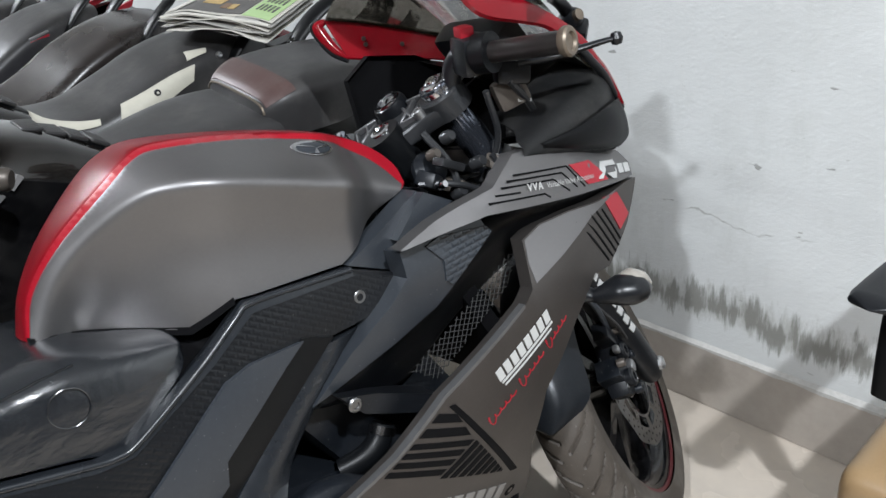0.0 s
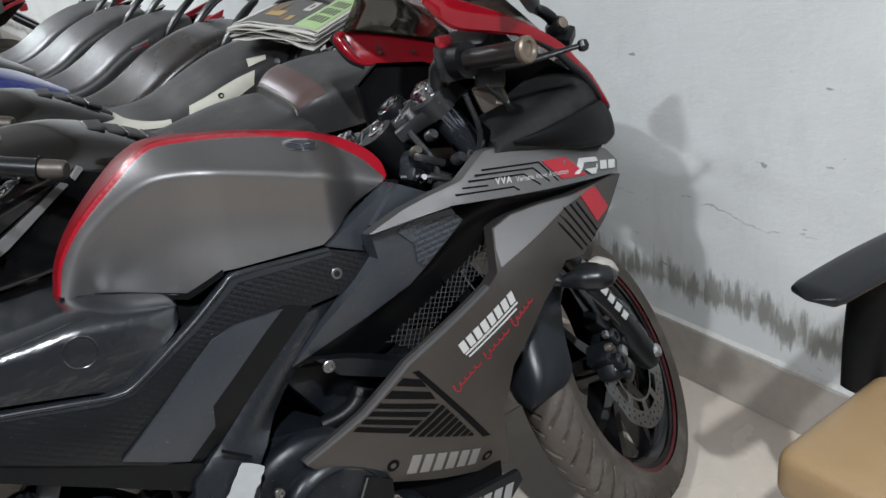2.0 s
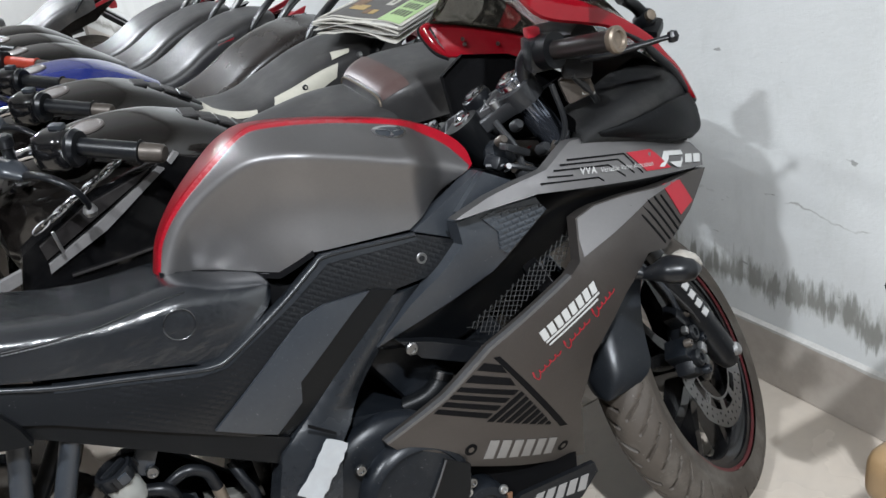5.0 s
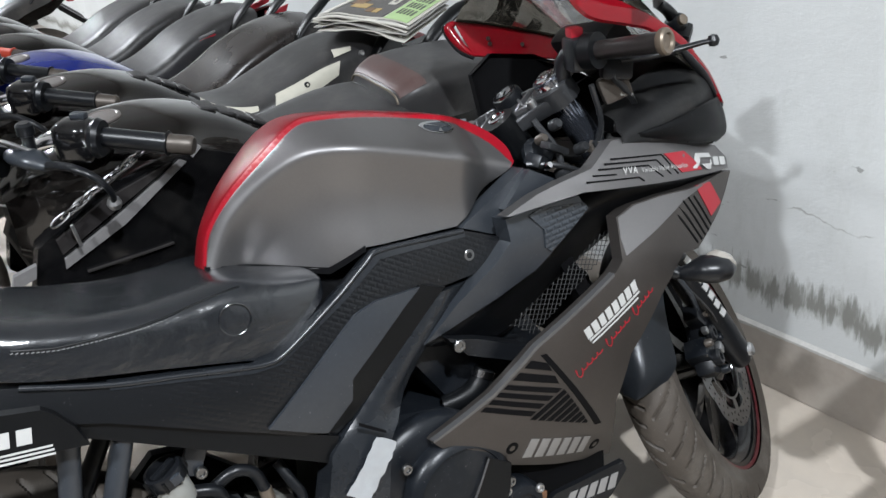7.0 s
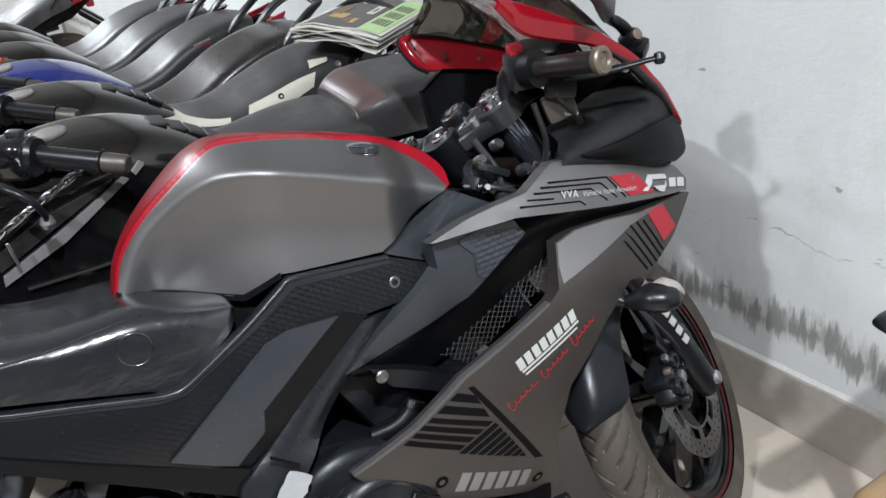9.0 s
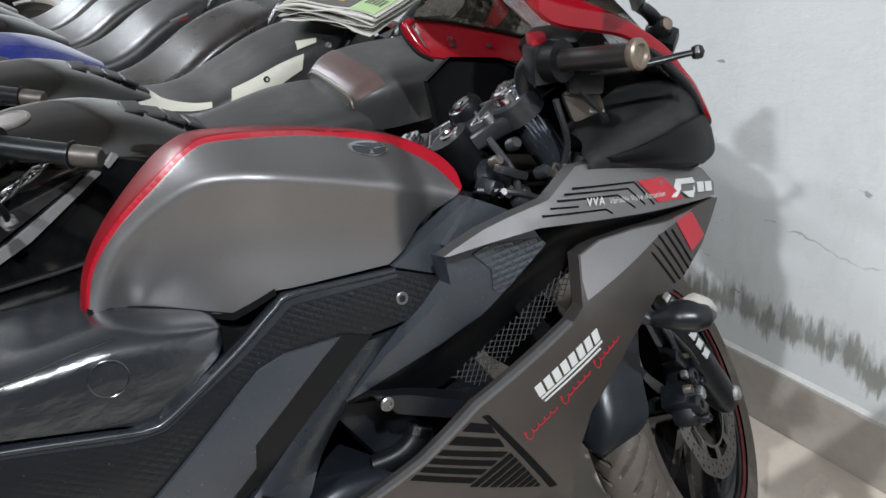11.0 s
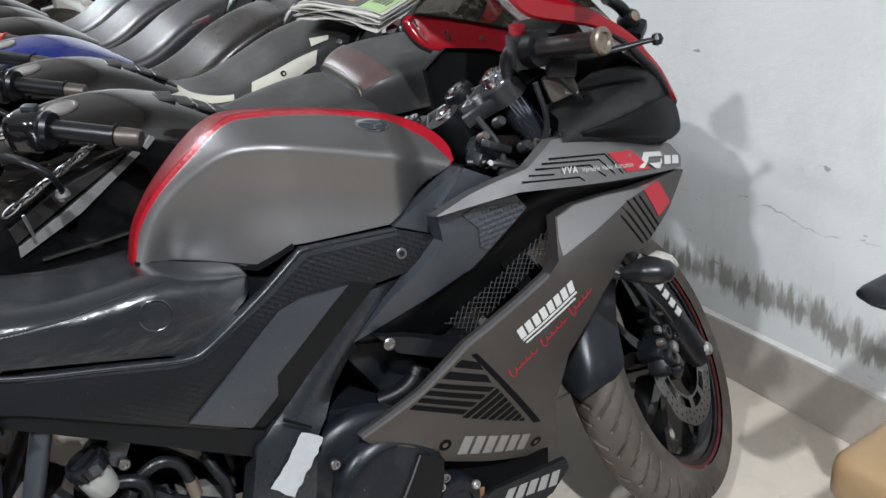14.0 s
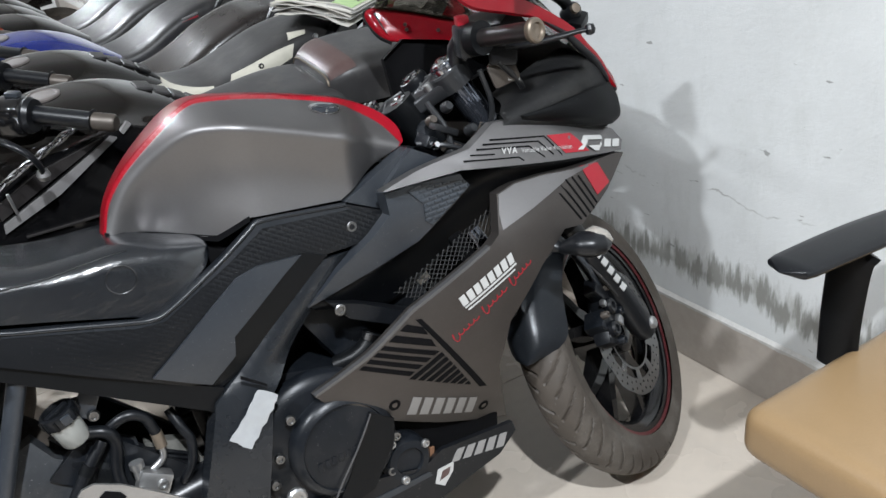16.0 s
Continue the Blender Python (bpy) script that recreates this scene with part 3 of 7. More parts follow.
for x, z, d in ((-0.985, 0.694, 0.020), (-1.003, 0.697, 0.028), (-1.022, 0.702, 0.018), (-0.965, 0.690, 0.012)):
    part("seat_crease", tube([(x, -0.1412, z), (x + d * 0.2, -0.1418, z + d * 0.6), (x + d * 0.7, -0.1414, z + d * 1.3)], [0.0002, 0.0009, 0.0002], 8, 6), M_SEAT, seat)
part("seat_emblem", tube([(-0.945 + 0.021 * math.cos(a), -0.1420, 0.731 + 0.021 * math.sin(a)) for a in (2 * math.pi * k / 32 for k in range(33))], 0.0008, 6, 1), M_SEAT, seat, "embossed ring emblem")

# side cover with scaled texture, slate inlay and lower rail
panel("side_cover", [(-0.517, 0.712), (-0.588, 0.744), (-0.734, 0.757), (-0.798, 0.719), (-0.906, 0.664), (-0.943, 0.666), (-1.111, 0.710), (-1.30, 0.775), (-1.30, 0.735), (-1.124, 0.666), (-0.945, 0.571), (-0.855, 0.519), (-0.820, 0.532), (-0.656, 0.675), (-0.575, 0.676), (-0.552, 0.689)], w_cover, M_SCALE, bike, "black side cover with a raised scale pattern", thick=0.02, step=0.02)
panel("side_inlay", [(-0.945, 0.579), (-0.893, 0.615), (-0.831, 0.658), (-0.790, 0.685), (-0.755, 0.693), (-0.683, 0.689), (-0.716, 0.668), (-0.771, 0.629), (-0.816, 0.598), (-0.821, 0.567), (-0.866, 0.534)], w_cover, M_SLATE, bike, "smooth slate-grey inlay", lift=0.006, thick=0.012, bev=0.005, step=0.015)
panel("cover_lip", [(-0.683, 0.692), (-0.640, 0.674), (-0.650, 0.669), (-0.821, 0.537), (-0.866, 0.530), (-0.823, 0.566), (-0.818, 0.599), (-0.773, 0.631), (-0.718, 0.670)], w_cover, M_BLACK, bike, lift=0.003, thick=0.012, bev=0.003, step=0.02)
panel("subframe_rail", [(-1.30, 0.760), (-1.124, 0.667), (-0.851, 0.522), (-0.869, 0.487), (-1.131, 0.644), (-1.30, 0.735)], lambda x, z: 0.150, M_BLACK, bike, thick=0.03, bev=0.006)
bolt("side_bolt", (-0.588, -0.142, 0.706), (0, -1, 0), 0.010, bike, M_CAP, 0.004)
panel("frame_spar", [(-0.590, 0.668), (-0.652, 0.669), (-0.821, 0.536), (-0.870, 0.503), (-0.925, 0.364), (-0.94, 0.30), (-0.84, 0.29), (-0.830, 0.330), (-0.783, 0.487), (-0.679, 0.596), (-0.585, 0.650)], lambda x, z: 0.150 + 0.02 * smooth01((0.6 - z) / 0.2) - 20.0 * min(0.032, abs((x + 0.721) * 0.64 - (z - 0.595) * 0.77)) ** 2 * smooth01((z - 0.50) / 0.04), M_SATIN, bike, "black painted frame spar", thick=0.04, bev=0.008, step=0.015)
panel("spar_joint", [(-0.826, 0.540), (-0.790, 0.512), (-0.791, 0.508), (-0.827, 0.535)], lambda x, z: 0.1725, M_DEEP, bike, thick=0.002, bev=0)
panel("cover_edge", [(-0.588, 0.746), (-0.734, 0.759), (-0.798, 0.721), (-0.906, 0.666), (-0.943, 0.668), (-1.111, 0.712), (-1.111, 0.702), (-0.943, 0.657), (-0.905, 0.655), (-0.794, 0.708), (-0.730, 0.745), (-0.588, 0.735)], w_cover, M_SATIN, bike, "satin upper edge of the side cover", lift=0.0015, thick=0.009, bev=0.0045)
part("cover_bead", tube([(x, -w_cover(x, z) - 0.0012, z) for x, z in ((-0.590, 0.744), (-0.660, 0.751), (-0.730, 0.756), (-0.752, 0.746), (-0.798, 0.718), (-0.850, 0.690), (-0.900, 0.666), (-0.922, 0.663), (-0.950, 0.668), (-1.030, 0.688), (-1.111, 0.709), (-1.200, 0.740))], 0.0038, 10, 5), M_SATIN, bike, "rounded satin edge of the side cover")
panel("paper_sticker", [(-0.806, 0.508), (-0.798, 0.504), (-0.792, 0.500), (-0.784, 0.494), (-0.778, 0.488), (-0.782, 0.480), (-0.787, 0.476), (-0.790, 0.468), (-0.798, 0.463), (-0.806, 0.451), (-0.815, 0.446), (-0.824, 0.432), (-0.831, 0.428), (-0.839, 0.417), (-0.851, 0.427), (-0.858, 0.437), (-0.868, 0.445), (-0.861, 0.452), (-0.850, 0.460), (-0.843, 0.468), (-0.834, 0.475), (-0.824, 0.489), (-0.818, 0.494), (-0.812, 0.503)], lambda x, z: 0.172, M_STICK, bike, "torn white paper sticker", both=False, thick=0.001, bev=0)

# fairing
UPPER = [(-0.542, 0.757), (-0.523, 0.762), (-0.476, 0.773), (-0.432, 0.780), (-0.376, 0.787), (-0.339, 0.804), (-0.312, 0.815), (-0.280, 0.813), (-0.193, 0.790), (-0.063, 0.754), (-0.020, 0.736), (-0.008, 0.712), (-0.029, 0.698), (-0.067, 0.704), (-0.220, 0.727), (-0.407, 0.759), (-0.534, 0.756)]
LOWER = [(-0.030, 0.694), (-0.068, 0.700), (-0.177, 0.703), (-0.240, 0.708), (-0.299, 0.708), (-0.338, 0.698), (-0.353, 0.669), (-0.367, 0.640), (-0.391, 0.625), (-0.547, 0.562), (-0.627, 0.507), (-0.721, 0.459), (-0.690, 0.421), (-0.647, 0.385), (-0.500, 0.308), (-0.346, 0.239), (-0.375, 0.320), (-0.392, 0.397), (-0.370, 0.481), (-0.292, 0.561), (-0.228, 0.608), (-0.185, 0.602), (-0.101, 0.643)]


def w_upper(x, z):
    """The strip's top edge rolls inwards."""
    edge = 0.757 + 0.055 * smooth01((x + 0.50) / 0.2) - 0.115 * smooth01((x + 0.28) / 0.30)
    return w_fairing(x, z) - 0.5 * max(0.0, z - edge + 0.018)


def w_lower(x, z):
    """The rear edge above the duct folds in to form a facet, painted brighter below."""
    d = (z - 0.638 - (x + 0.358) * 0.34) * 0.947
    return w_fairing(x, z) - 0.55 * max(0.0, d) * smooth01((x + 0.375) / 0.01) * smooth01((-0.14 - x) / 0.08)


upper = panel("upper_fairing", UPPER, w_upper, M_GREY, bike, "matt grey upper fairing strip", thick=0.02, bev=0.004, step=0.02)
fairing = panel("side_fairing", LOWER, w_lower, M_GREY_SHADED, bike, "matt grey side fairing with decals", thick=0.02, bev=0.004, step=0.02)
# The light this fold catches is painted as a lighter grey sheet.
panel("fairing_facet", [(-0.104, 0.7010), (-0.177, 0.7015), (-0.240, 0.7065), (-0.298, 0.7065), (-0.336, 0.697), (-0.351, 0.669), (-0.357, 0.645), (-0.291, 0.663), (-0.201, 0.690)], w_lower, M_GREY, fairing, "folded facet of the fairing, its brighter light painted in lighter grey", lift=0.0012, thick=0.002, bev=0.0008, step=0.02)
panel("bright_edge", [(-0.391, 0.628), (-0.547, 0.565), (-0.627, 0.510), (-0.721, 0.462), (-0.719, 0.458), (-0.625, 0.505), (-0.545, 0.560), (-0.391, 0.623)], w_fairing, M_EDGE, fairing, "bare silver panel edge", lift=0.001, thick=0.01, bev=0.0015)
CHANNEL = [
    [(-0.700, -0.120, 0.630), (-0.589, -0.130, 0.655), (-0.470, -0.138, 0.700), (-0.371, -0.150, 0.752), (-0.299, -0.172, 0.762), (-0.184, -0.165, 0.742), (-0.035, -0.145, 0.715)],
    [(-0.690, -0.140, 0.596), (-0.589, -0.150, 0.622), (-0.470, -0.158, 0.668), (-0.371, -0.168, 0.718), (-0.299, -0.188, 0.732), (-0.184, -0.178, 0.716), (-0.045, -0.152, 0.695)],
    [(-0.639, -0.135, 0.577), (-0.560, -0.130, 0.584), (-0.433, -0.130, 0.626), (-0.340, -0.142, 0.671), (-0.275, -0.166, 0.692), (-0.161, -0.164, 0.690), (-0.043, -0.148, 0.686)],
    [(-0.596, -0.120, 0.555), (-0.522, -0.115, 0.553), (-0.422, -0.112, 0.600), (-0.330, -0.130, 0.645), (-0.310, -0.172, 0.676), (-0.177, -0.168, 0.676), (-0.047, -0.150, 0.678)],
]
for s in (1, -1):
    part("duct_channel", skin(CHANNEL, s), M_BLACK2, bike, "smooth black channel between the fairing panels", sharp=70)
# Near-black sheet behind the grille paints the shade inside the duct.
panel("duct_shade", [(-0.375, 0.700), (-0.295, 0.680), (-0.316, 0.647), (-0.505, 0.552), (-0.563, 0.553), (-0.668, 0.590), (-0.485, 0.640), (-0.393, 0.690)], lambda x, z: 0.095 + 0.10 * max(0, z - 0.62), M_DEEP, bike, thick=0.03)
panel("air_duct", [(-0.531, 0.748), (-0.477, 0.750), (-0.390, 0.746), (-0.379, 0.721), (-0.488, 0.653), (-0.663, 0.606), (-0.691, 0.600), (-0.632, 0.648), (-0.564, 0.688), (-0.531, 0.713)], w_duct, M_SLATE, bike, "dark slate air duct panel", thick=0.03, bev=0.005, step=0.015)
panel("duct_inlay", [(-0.492, 0.743), (-0.468, 0.748), (-0.386, 0.735), (-0.378, 0.724), (-0.459, 0.676), (-0.470, 0.686), (-0.469, 0.715)], w_duct, M_SCALE2, bike, "slate inlay with a scale pattern", lift=0.003, thick=0.006)
panel("inner_triangle", [(-0.459, 0.805), (-0.413, 0.778), (-0.458, 0.768), (-0.508, 0.754), (-0.516, 0.757)], lambda x, z: 0.150, M_SLATE, bike, thick=0.02)
panel("duct_lip", [(-0.662, 0.603), (-0.610, 0.583), (-0.515, 0.534), (-0.539, 0.518), (-0.633, 0.565)], lambda x, z: 0.165, M_BLACK2, bike, thick=0.04, bev=0.006)
panel("duct_edge", [(-0.690, 0.602), (-0.662, 0.609), (-0.487, 0.656), (-0.380, 0.723), (-0.378, 0.720), (-0.485, 0.652), (-0.662, 0.605), (-0.690, 0.598)], lambda x, z: w_duct(x, z) - 0.004, M_EDGE, bike, "thin worn edge of the duct panel", lift=0.001, thick=0.003, bev=0.0006)
bolt("fairing_bolt", (-0.646, -0.167, 0.586), (0, -1, 0), 0.010, bike, M_CAP, 0.004)


def inside(poly, x, z):
    hit = False
    for (x0, z0), (x1, z1) in zip(poly, poly[1:] + poly[:1]):
        if (z0 > z) != (z1 > z) and x < (x1 - x0) * (z - z0) / (z1 - z0) + x0:
            hit = not hit
    return hit


def wire_grille(poly, y, pitch, angles, r=0.0011):
    """Diamond wire mesh, each wire a thin bar cut to the opening."""
    bm = bmesh.new()
    cx, cz = sum(p[0] for p in poly) / len(poly), sum(p[1] for p in poly) / len(poly)
    for a in angles:
        d = Vector((math.cos(radians(a)), math.sin(radians(a))))
        nrm = Vector((-d.y, d.x))
        for k in range(-40, 41):
            run = []
            for j in range(-60, 61):
                p = Vector((cx, cz)) + nrm * k * pitch + d * j * 0.003
                if inside(poly, p.x, p.y):
                    run.append(p)
                elif len(run) > 2:
                    break
                else:
                    run = []
            if len(run) > 2:
                tube([(run[0].x, y, run[0].y), (run[-1].x, y, run[-1].y)], r, 5, 1, bm)
    return bm


MESH_AT = [(-0.305, 0.672), (-0.345, 0.622), (-0.500, 0.545), (-0.545, 0.578), (-0.430, 0.624), (-0.335, 0.668)]
for s in (-1, 1):
    part("wire_grille", wire_grille(MESH_AT, s * 0.150, 0.0080, (62, -18), 0.0006), M_WIRE, bike, "dull metal wire grille in the duct")


COWL_RIM = [(-0.290, -0.166, 0.826), (-0.228, -0.170, 0.841), (-0.164, -0.168, 0.852), (-0.106, -0.160, 0.860), (-0.056, -0.145, 0.868)]
COWL_ROWS = [
    [(-0.245, -0.070, 0.850), (-0.191, -0.072, 0.868), (-0.138, -0.076, 0.888), (-0.082, -0.080, 0.904), (-0.045, -0.082, 0.914)],
    [(-0.268, -0.138, 0.838), (-0.218, -0.140, 0.852), (-0.157, -0.140, 0.866), (-0.096, -0.134, 0.877), (-0.050, -0.122, 0.891)],
    COWL_RIM,
    [(-0.292, -0.178, 0.816), (-0.216, -0.184, 0.824), (-0.159, -0.183, 0.832), (-0.101, -0.172, 0.838), (-0.036, -0.142, 0.842)],
    [(-0.296, -0.180, 0.805), (-0.231, -0.182, 0.797), (-0.168, -0.178, 0.789), (-0.099, -0.165, 0.781), (-0.026, -0.140, 0.776)],
    [(-0.296, -0.172, 0.795), (-0.231, -0.168, 0.787), (-0.168, -0.162, 0.772), (-0.099, -0.150, 0.756), (-0.040, -0.135, 0.745)],
]
COWL_PANEL = [
    [(-0.262, -0.182, 0.8160), (-0.214, -0.188, 0.8190), (-0.157, -0.187, 0.8250), (-0.100, -0.1765, 0.8300), (-0.034, -0.150, 0.8290)],
    [(-0.258, -0.184, 0.812), (-0.206, -0.190, 0.811), (-0.145, -0.188, 0.808), (-0.080, -0.175, 0.802), (-0.016, -0.146, 0.795)],
    [(-0.256, -0.181, 0.8045), (-0.200, -0.185, 0.796), (-0.135, -0.180, 0.784), (-0.075, -0.167, 0.773), (-0.012, -0.143, 0.762)],
    [(-0.254, -0.174, 0.800), (-0.200, -0.172, 0.786), (-0.135, -0.164, 0.770), (-0.080, -0.154, 0.757), (-0.030, -0.138, 0.748)],
]
for s in (1, -1):
    cowl = part("headlamp_cowl", skin(COWL_ROWS, s), M_COCK, bike, "dusty matt black headlamp cowl", sharp=70)
    part("cowl_panel", skin(COWL_PANEL, s, thick=0.003), M_BLACK2, cowl, "smooth black lower cowl panel", sharp=70)
    part("cowl_nose", skin([[(-0.056, -0.145, 0.868), (-0.010, -0.085, 0.868), (0.018, 0.0, 0.866)], [(-0.036, -0.142, 0.842), (0.005, -0.085, 0.842), (0.030, 0.0, 0.840)], [(-0.012, -0.143, 0.790), (0.018, -0.085, 0.790), (0.040, 0.0, 0.788)], [(-0.035, -0.138, 0.746), (0.0, -0.085, 0.742), (0.020, 0.0, 0.740)]], s), M_BLACK2, cowl, sharp=70)
belly = panel("belly_pan", [(-0.84, 0.27), (-0.716, 0.276), (-0.663, 0.272), (-0.560, 0.252), (-0.521, 0.270), (-0.370, 0.262), (-0.366, 0.243), (-0.407, 0.211), (-0.539, 0.178), (-0.70, 0.17), (-0.84, 0.19)], lambda x, z: 0.165, M_BLACK2, bike, "black belly pan with a moulded lip", thick=0.008, bev=0.003)
panel("belly_stripe", [(-0.70, 0.236), (-0.555, 0.240), (-0.548, 0.231), (-0.70, 0.222)], lambda x, z: 0.165, M_SLATE, belly, lift=0.002, thick=0.003, bev=0.001)
# Block coloured near-black for the shade under the engine.
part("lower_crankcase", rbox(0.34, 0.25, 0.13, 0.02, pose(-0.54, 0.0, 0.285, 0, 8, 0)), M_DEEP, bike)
panel("engine_guard", [(-0.640, 0.400), (-0.600, 0.372), (-0.610, 0.330), (-0.660, 0.262), (-0.740, 0.245), (-0.700, 0.300)], lambda x, z: 0.176, M_BLACK, bike, "black engine guard panel", thick=0.02, bev=0.003)

# decals: lines, bars and plain marks
def strip(p, q, width):
    p, q = Vector(p), Vector(q)
    o = Vector((-(q - p).y, (q - p).x)).normalized() * width / 2
    return [tuple(p + o), tuple(p - o), tuple(q - o), tuple(q + o)]


def decal(name, outline, w, material, parent, label="", lift=0.0012):
    return panel(name, outline, w, material, parent, label, both=True, lift=lift, thick=0.0015, bev=0, step=0.03)


def blocks(a, b, c, d, n, gap=0.22, slant=0.12):
    """A row of n slanted plain marks in the quad a b c d (bottom left, bottom right, top right, top left)."""
    a, b, c, d = (Vector(p) for p in (a, b, c, d))
    out = []
    for i in range(n):
        s, e = i / n, (i + 1 - gap) / n
        out.append([tuple(a.lerp(b, s)), tuple(a.lerp(b, e)), tuple(d.lerp(c, min(1, e + slant / n))), tuple(d.lerp(c, s + slant / n))])
    return out


decal("red_flash", [(-0.217, 0.772), (-0.158, 0.762), (-0.126, 0.722), (-0.186, 0.733)], w_upper, M_REDF, upper, "red parallelogram decal", lift=0.0016)
decal("red_flash", [(-0.160, 0.703), (-0.113, 0.697), (-0.092, 0.655), (-0.132, 0.642)], w_lower, M_REDF, fairing, "red parallelogram decal")
decal("model_mark", [(-0.154, 0.731), (-0.124, 0.749), (-0.070, 0.736), (-0.072, 0.729), (-0.118, 0.740), (-0.142, 0.728)], w_upper, M_WHITE, upper, "white slanted mark", lift=0.0024)
decal("model_mark", [(-0.125, 0.731), (-0.085, 0.722), (-0.080, 0.727), (-0.100, 0.716), (-0.112, 0.719)], w_upper, M_WHITE, upper, lift=0.0024)
for q in blocks((-0.079, 0.717), (-0.026, 0.704), (-0.014, 0.715), (-0.066, 0.728), 2, 0.25):
    decal("model_mark", q, w_upper, M_WHITE, upper, lift=0.0024)
for line in ([(-0.335, 0.792), (-0.223, 0.772), (-0.195, 0.733)], [(-0.350, 0.788), (-0.239, 0.767), (-0.214, 0.738)], [(-0.365, 0.783), (-0.262, 0.764), (-0.235, 0.739)], [(-0.380, 0.777), (-0.335, 0.768)], [(-0.395, 0.771), (-0.290, 0.752), (-0.281, 0.744)]):
    for p, q in zip(line, line[1:]):
        decal("pin_stripe", strip(p, q, 0.0024), w_upper, M_DEEP, upper, lift=0.0008)
for p, q in (((-0.237, 0.691), (-0.184, 0.612)), ((-0.220, 0.692), (-0.171, 0.613)), ((-0.203, 0.691), (-0.158, 0.616)), ((-0.186, 0.690), (-0.146, 0.621)), ((-0.170, 0.688), (-0.137, 0.629))):
    decal("pin_stripe", strip(p, q, 0.0032), w_lower, M_DEEP, fairing)
for q in blocks((-0.458, 0.5415), (-0.345, 0.5885), (-0.350, 0.6055), (-0.466, 0.5580), 8, 0.26, 0.1):
    decal("sponsor_mark", q, w_fairing, M_WHITE, fairing, "white block mark")
decal("sponsor_line", strip((-0.455, 0.5385), (-0.346, 0.583), 0.003), w_fairing, M_WHITE, fairing)
decal("sponsor_line", strip((-0.450, 0.533), (-0.350, 0.5735), 0.0025), w_fairing, M_WHITE, fairing)
# a handwritten line: a slanting row of loops, too fine to read
SCRIPT = []
for word, (u0, u1) in enumerate(((0.0, 0.30), (0.36, 0.66), (0.72, 1.0))):
    pts = []
    for k in range(49):
        v = k / 48
        tall = 0.010 if v < 0.22 else 0.0034
        turn = 2 * math.pi * 5 * v
        u = u0 + (u1 - u0) * v
        along_, up = 0.0030 * math.cos(turn), tall * math.sin(turn)
        pts.append((-0.484 + 0.166 * u + 0.88 * along_ - 0.30 * up, 0.487 + 0.090 * u + 0.48 * along_ + 0.95 * up))
    SCRIPT.append(pts)
for pts in SCRIPT:
    for p, q in zip(pts, pts[1:]):
        decal("script_stroke", strip(p, q, 0.0013), w_fairing, M_REDF, fairing)
for q in stripes((-0.560, 0.543), (-0.534, 0.530), (-0.511, 0.476), (-0.601, 0.517), 2, 0.60) + stripes((-0.601, 0.517), (-0.511, 0.476), (-0.572, 0.443), (-0.652, 0.484), 4, 0.60):
    decal("dark_bar", q, w_fairing, M_DEEP, fairing)
decal("dark_bar", [(-0.544, 0.546), (-0.534, 0.545), (-0.416, 0.361), (-0.432, 0.366)], w_fairing, M_DEEP, fairing)
for i in range(8):
    t0, t1 = i / 8, (i + 0.62) / 8
    a, b, c = Vector((-0.506, 0.472)), Vector((-0.566, 0.440)), Vector((-0.448, 0.378))
    decal("hatch_bar", [tuple(a.lerp(c, t0)), tuple(b.lerp(c, t0)), tuple(b.lerp(c, t1)), tuple(a.lerp(c, t1))], w_fairing, M_DEEP, fairing)
for q in blocks((-0.572, 0.363), (-0.433, 0.302), (-0.428, 0.337), (-0.562, 0.399), 6, 0.30, 0.05):
    decal("maker_mark", q, w_fairing, M_SILVER, fairing, "silver block mark")
# The outer dark disc paints the shade of the screw hole.
for x, z in ((-0.594, 0.394), (-0.415, 0.309)):
    for r, m_, l in ((0.0115, M_DEEP, 0.0006), (0.0050, M_BARE, 0.0012)):
        decal("screw_recess" if r > 0.01 else "screw_head", ellipse(x, z, r * 0.9, r, 0, 14), w_fairing, m_, fairing, lift=l)
for q in blocks((-0.508, 0.238), (-0.391, 0.222), (-0.381, 0.247), (-0.494, 0.258), 5, 0.30, 0.1):
    decal("sponsor_mark", q, lambda x, z: 0.165, M_SILVER, belly, "silver block mark")
decal("sponsor_badge", [(-0.547, 0.212), (-0.537, 0.236), (-0.504, 0.238), (-0.508, 0.222), (-0.530, 0.200)], lambda x, z: 0.165, M_WHITE, belly)
decal("sponsor_badge", [(-0.538, 0.214), (-0.529, 0.230), (-0.512, 0.232), (-0.518, 0.219)], lambda x, z: 0.165, M_PINK, belly, lift=0.002)


def lettering(name, text, at, direction, size, material, parent, w, weight=0.0):
    """Flat letters laid on the fairing, reading along a line in side view."""
    cu = bpy.data.curves.new(name, "FONT")
    cu.body, cu.size, cu.offset, cu.shear = text, size, weight, 0.12
    cu.space_character = 1.32 if weight else 1.04
    tmp = bpy.data.objects.new(name, cu)
    scene.collection.objects.link(tmp)
    me = bpy.data.meshes.new_from_object(tmp.evaluated_get(bpy.context.evaluated_depsgraph_get()))
    bpy.data.objects.remove(tmp)
    d = Vector(direction).normalized()
    for v in me.vertices:
        x, z = at[0] + d.x * v.co.x - d.y * v.co.y, at[1] + d.y * v.co.x + d.x * v.co.y
        v.co = (x, -(w(x, z) + 0.0026), z)
    me.materials.clear()
    me.materials.append(material)
    ob = new(name, me)
    ob.parent = parent
    return ob


lettering("lettering", "VVA", (-0.322, 0.7655), (0.12, -0.0215), 0.0140, M_WHITE, upper, w_upper, 0.0004)
lettering("lettering", "Variable Valve Actuation", (-0.283, 0.7580), (0.12, -0.0215), 0.0112, M_WHITE, upper, w_upper)

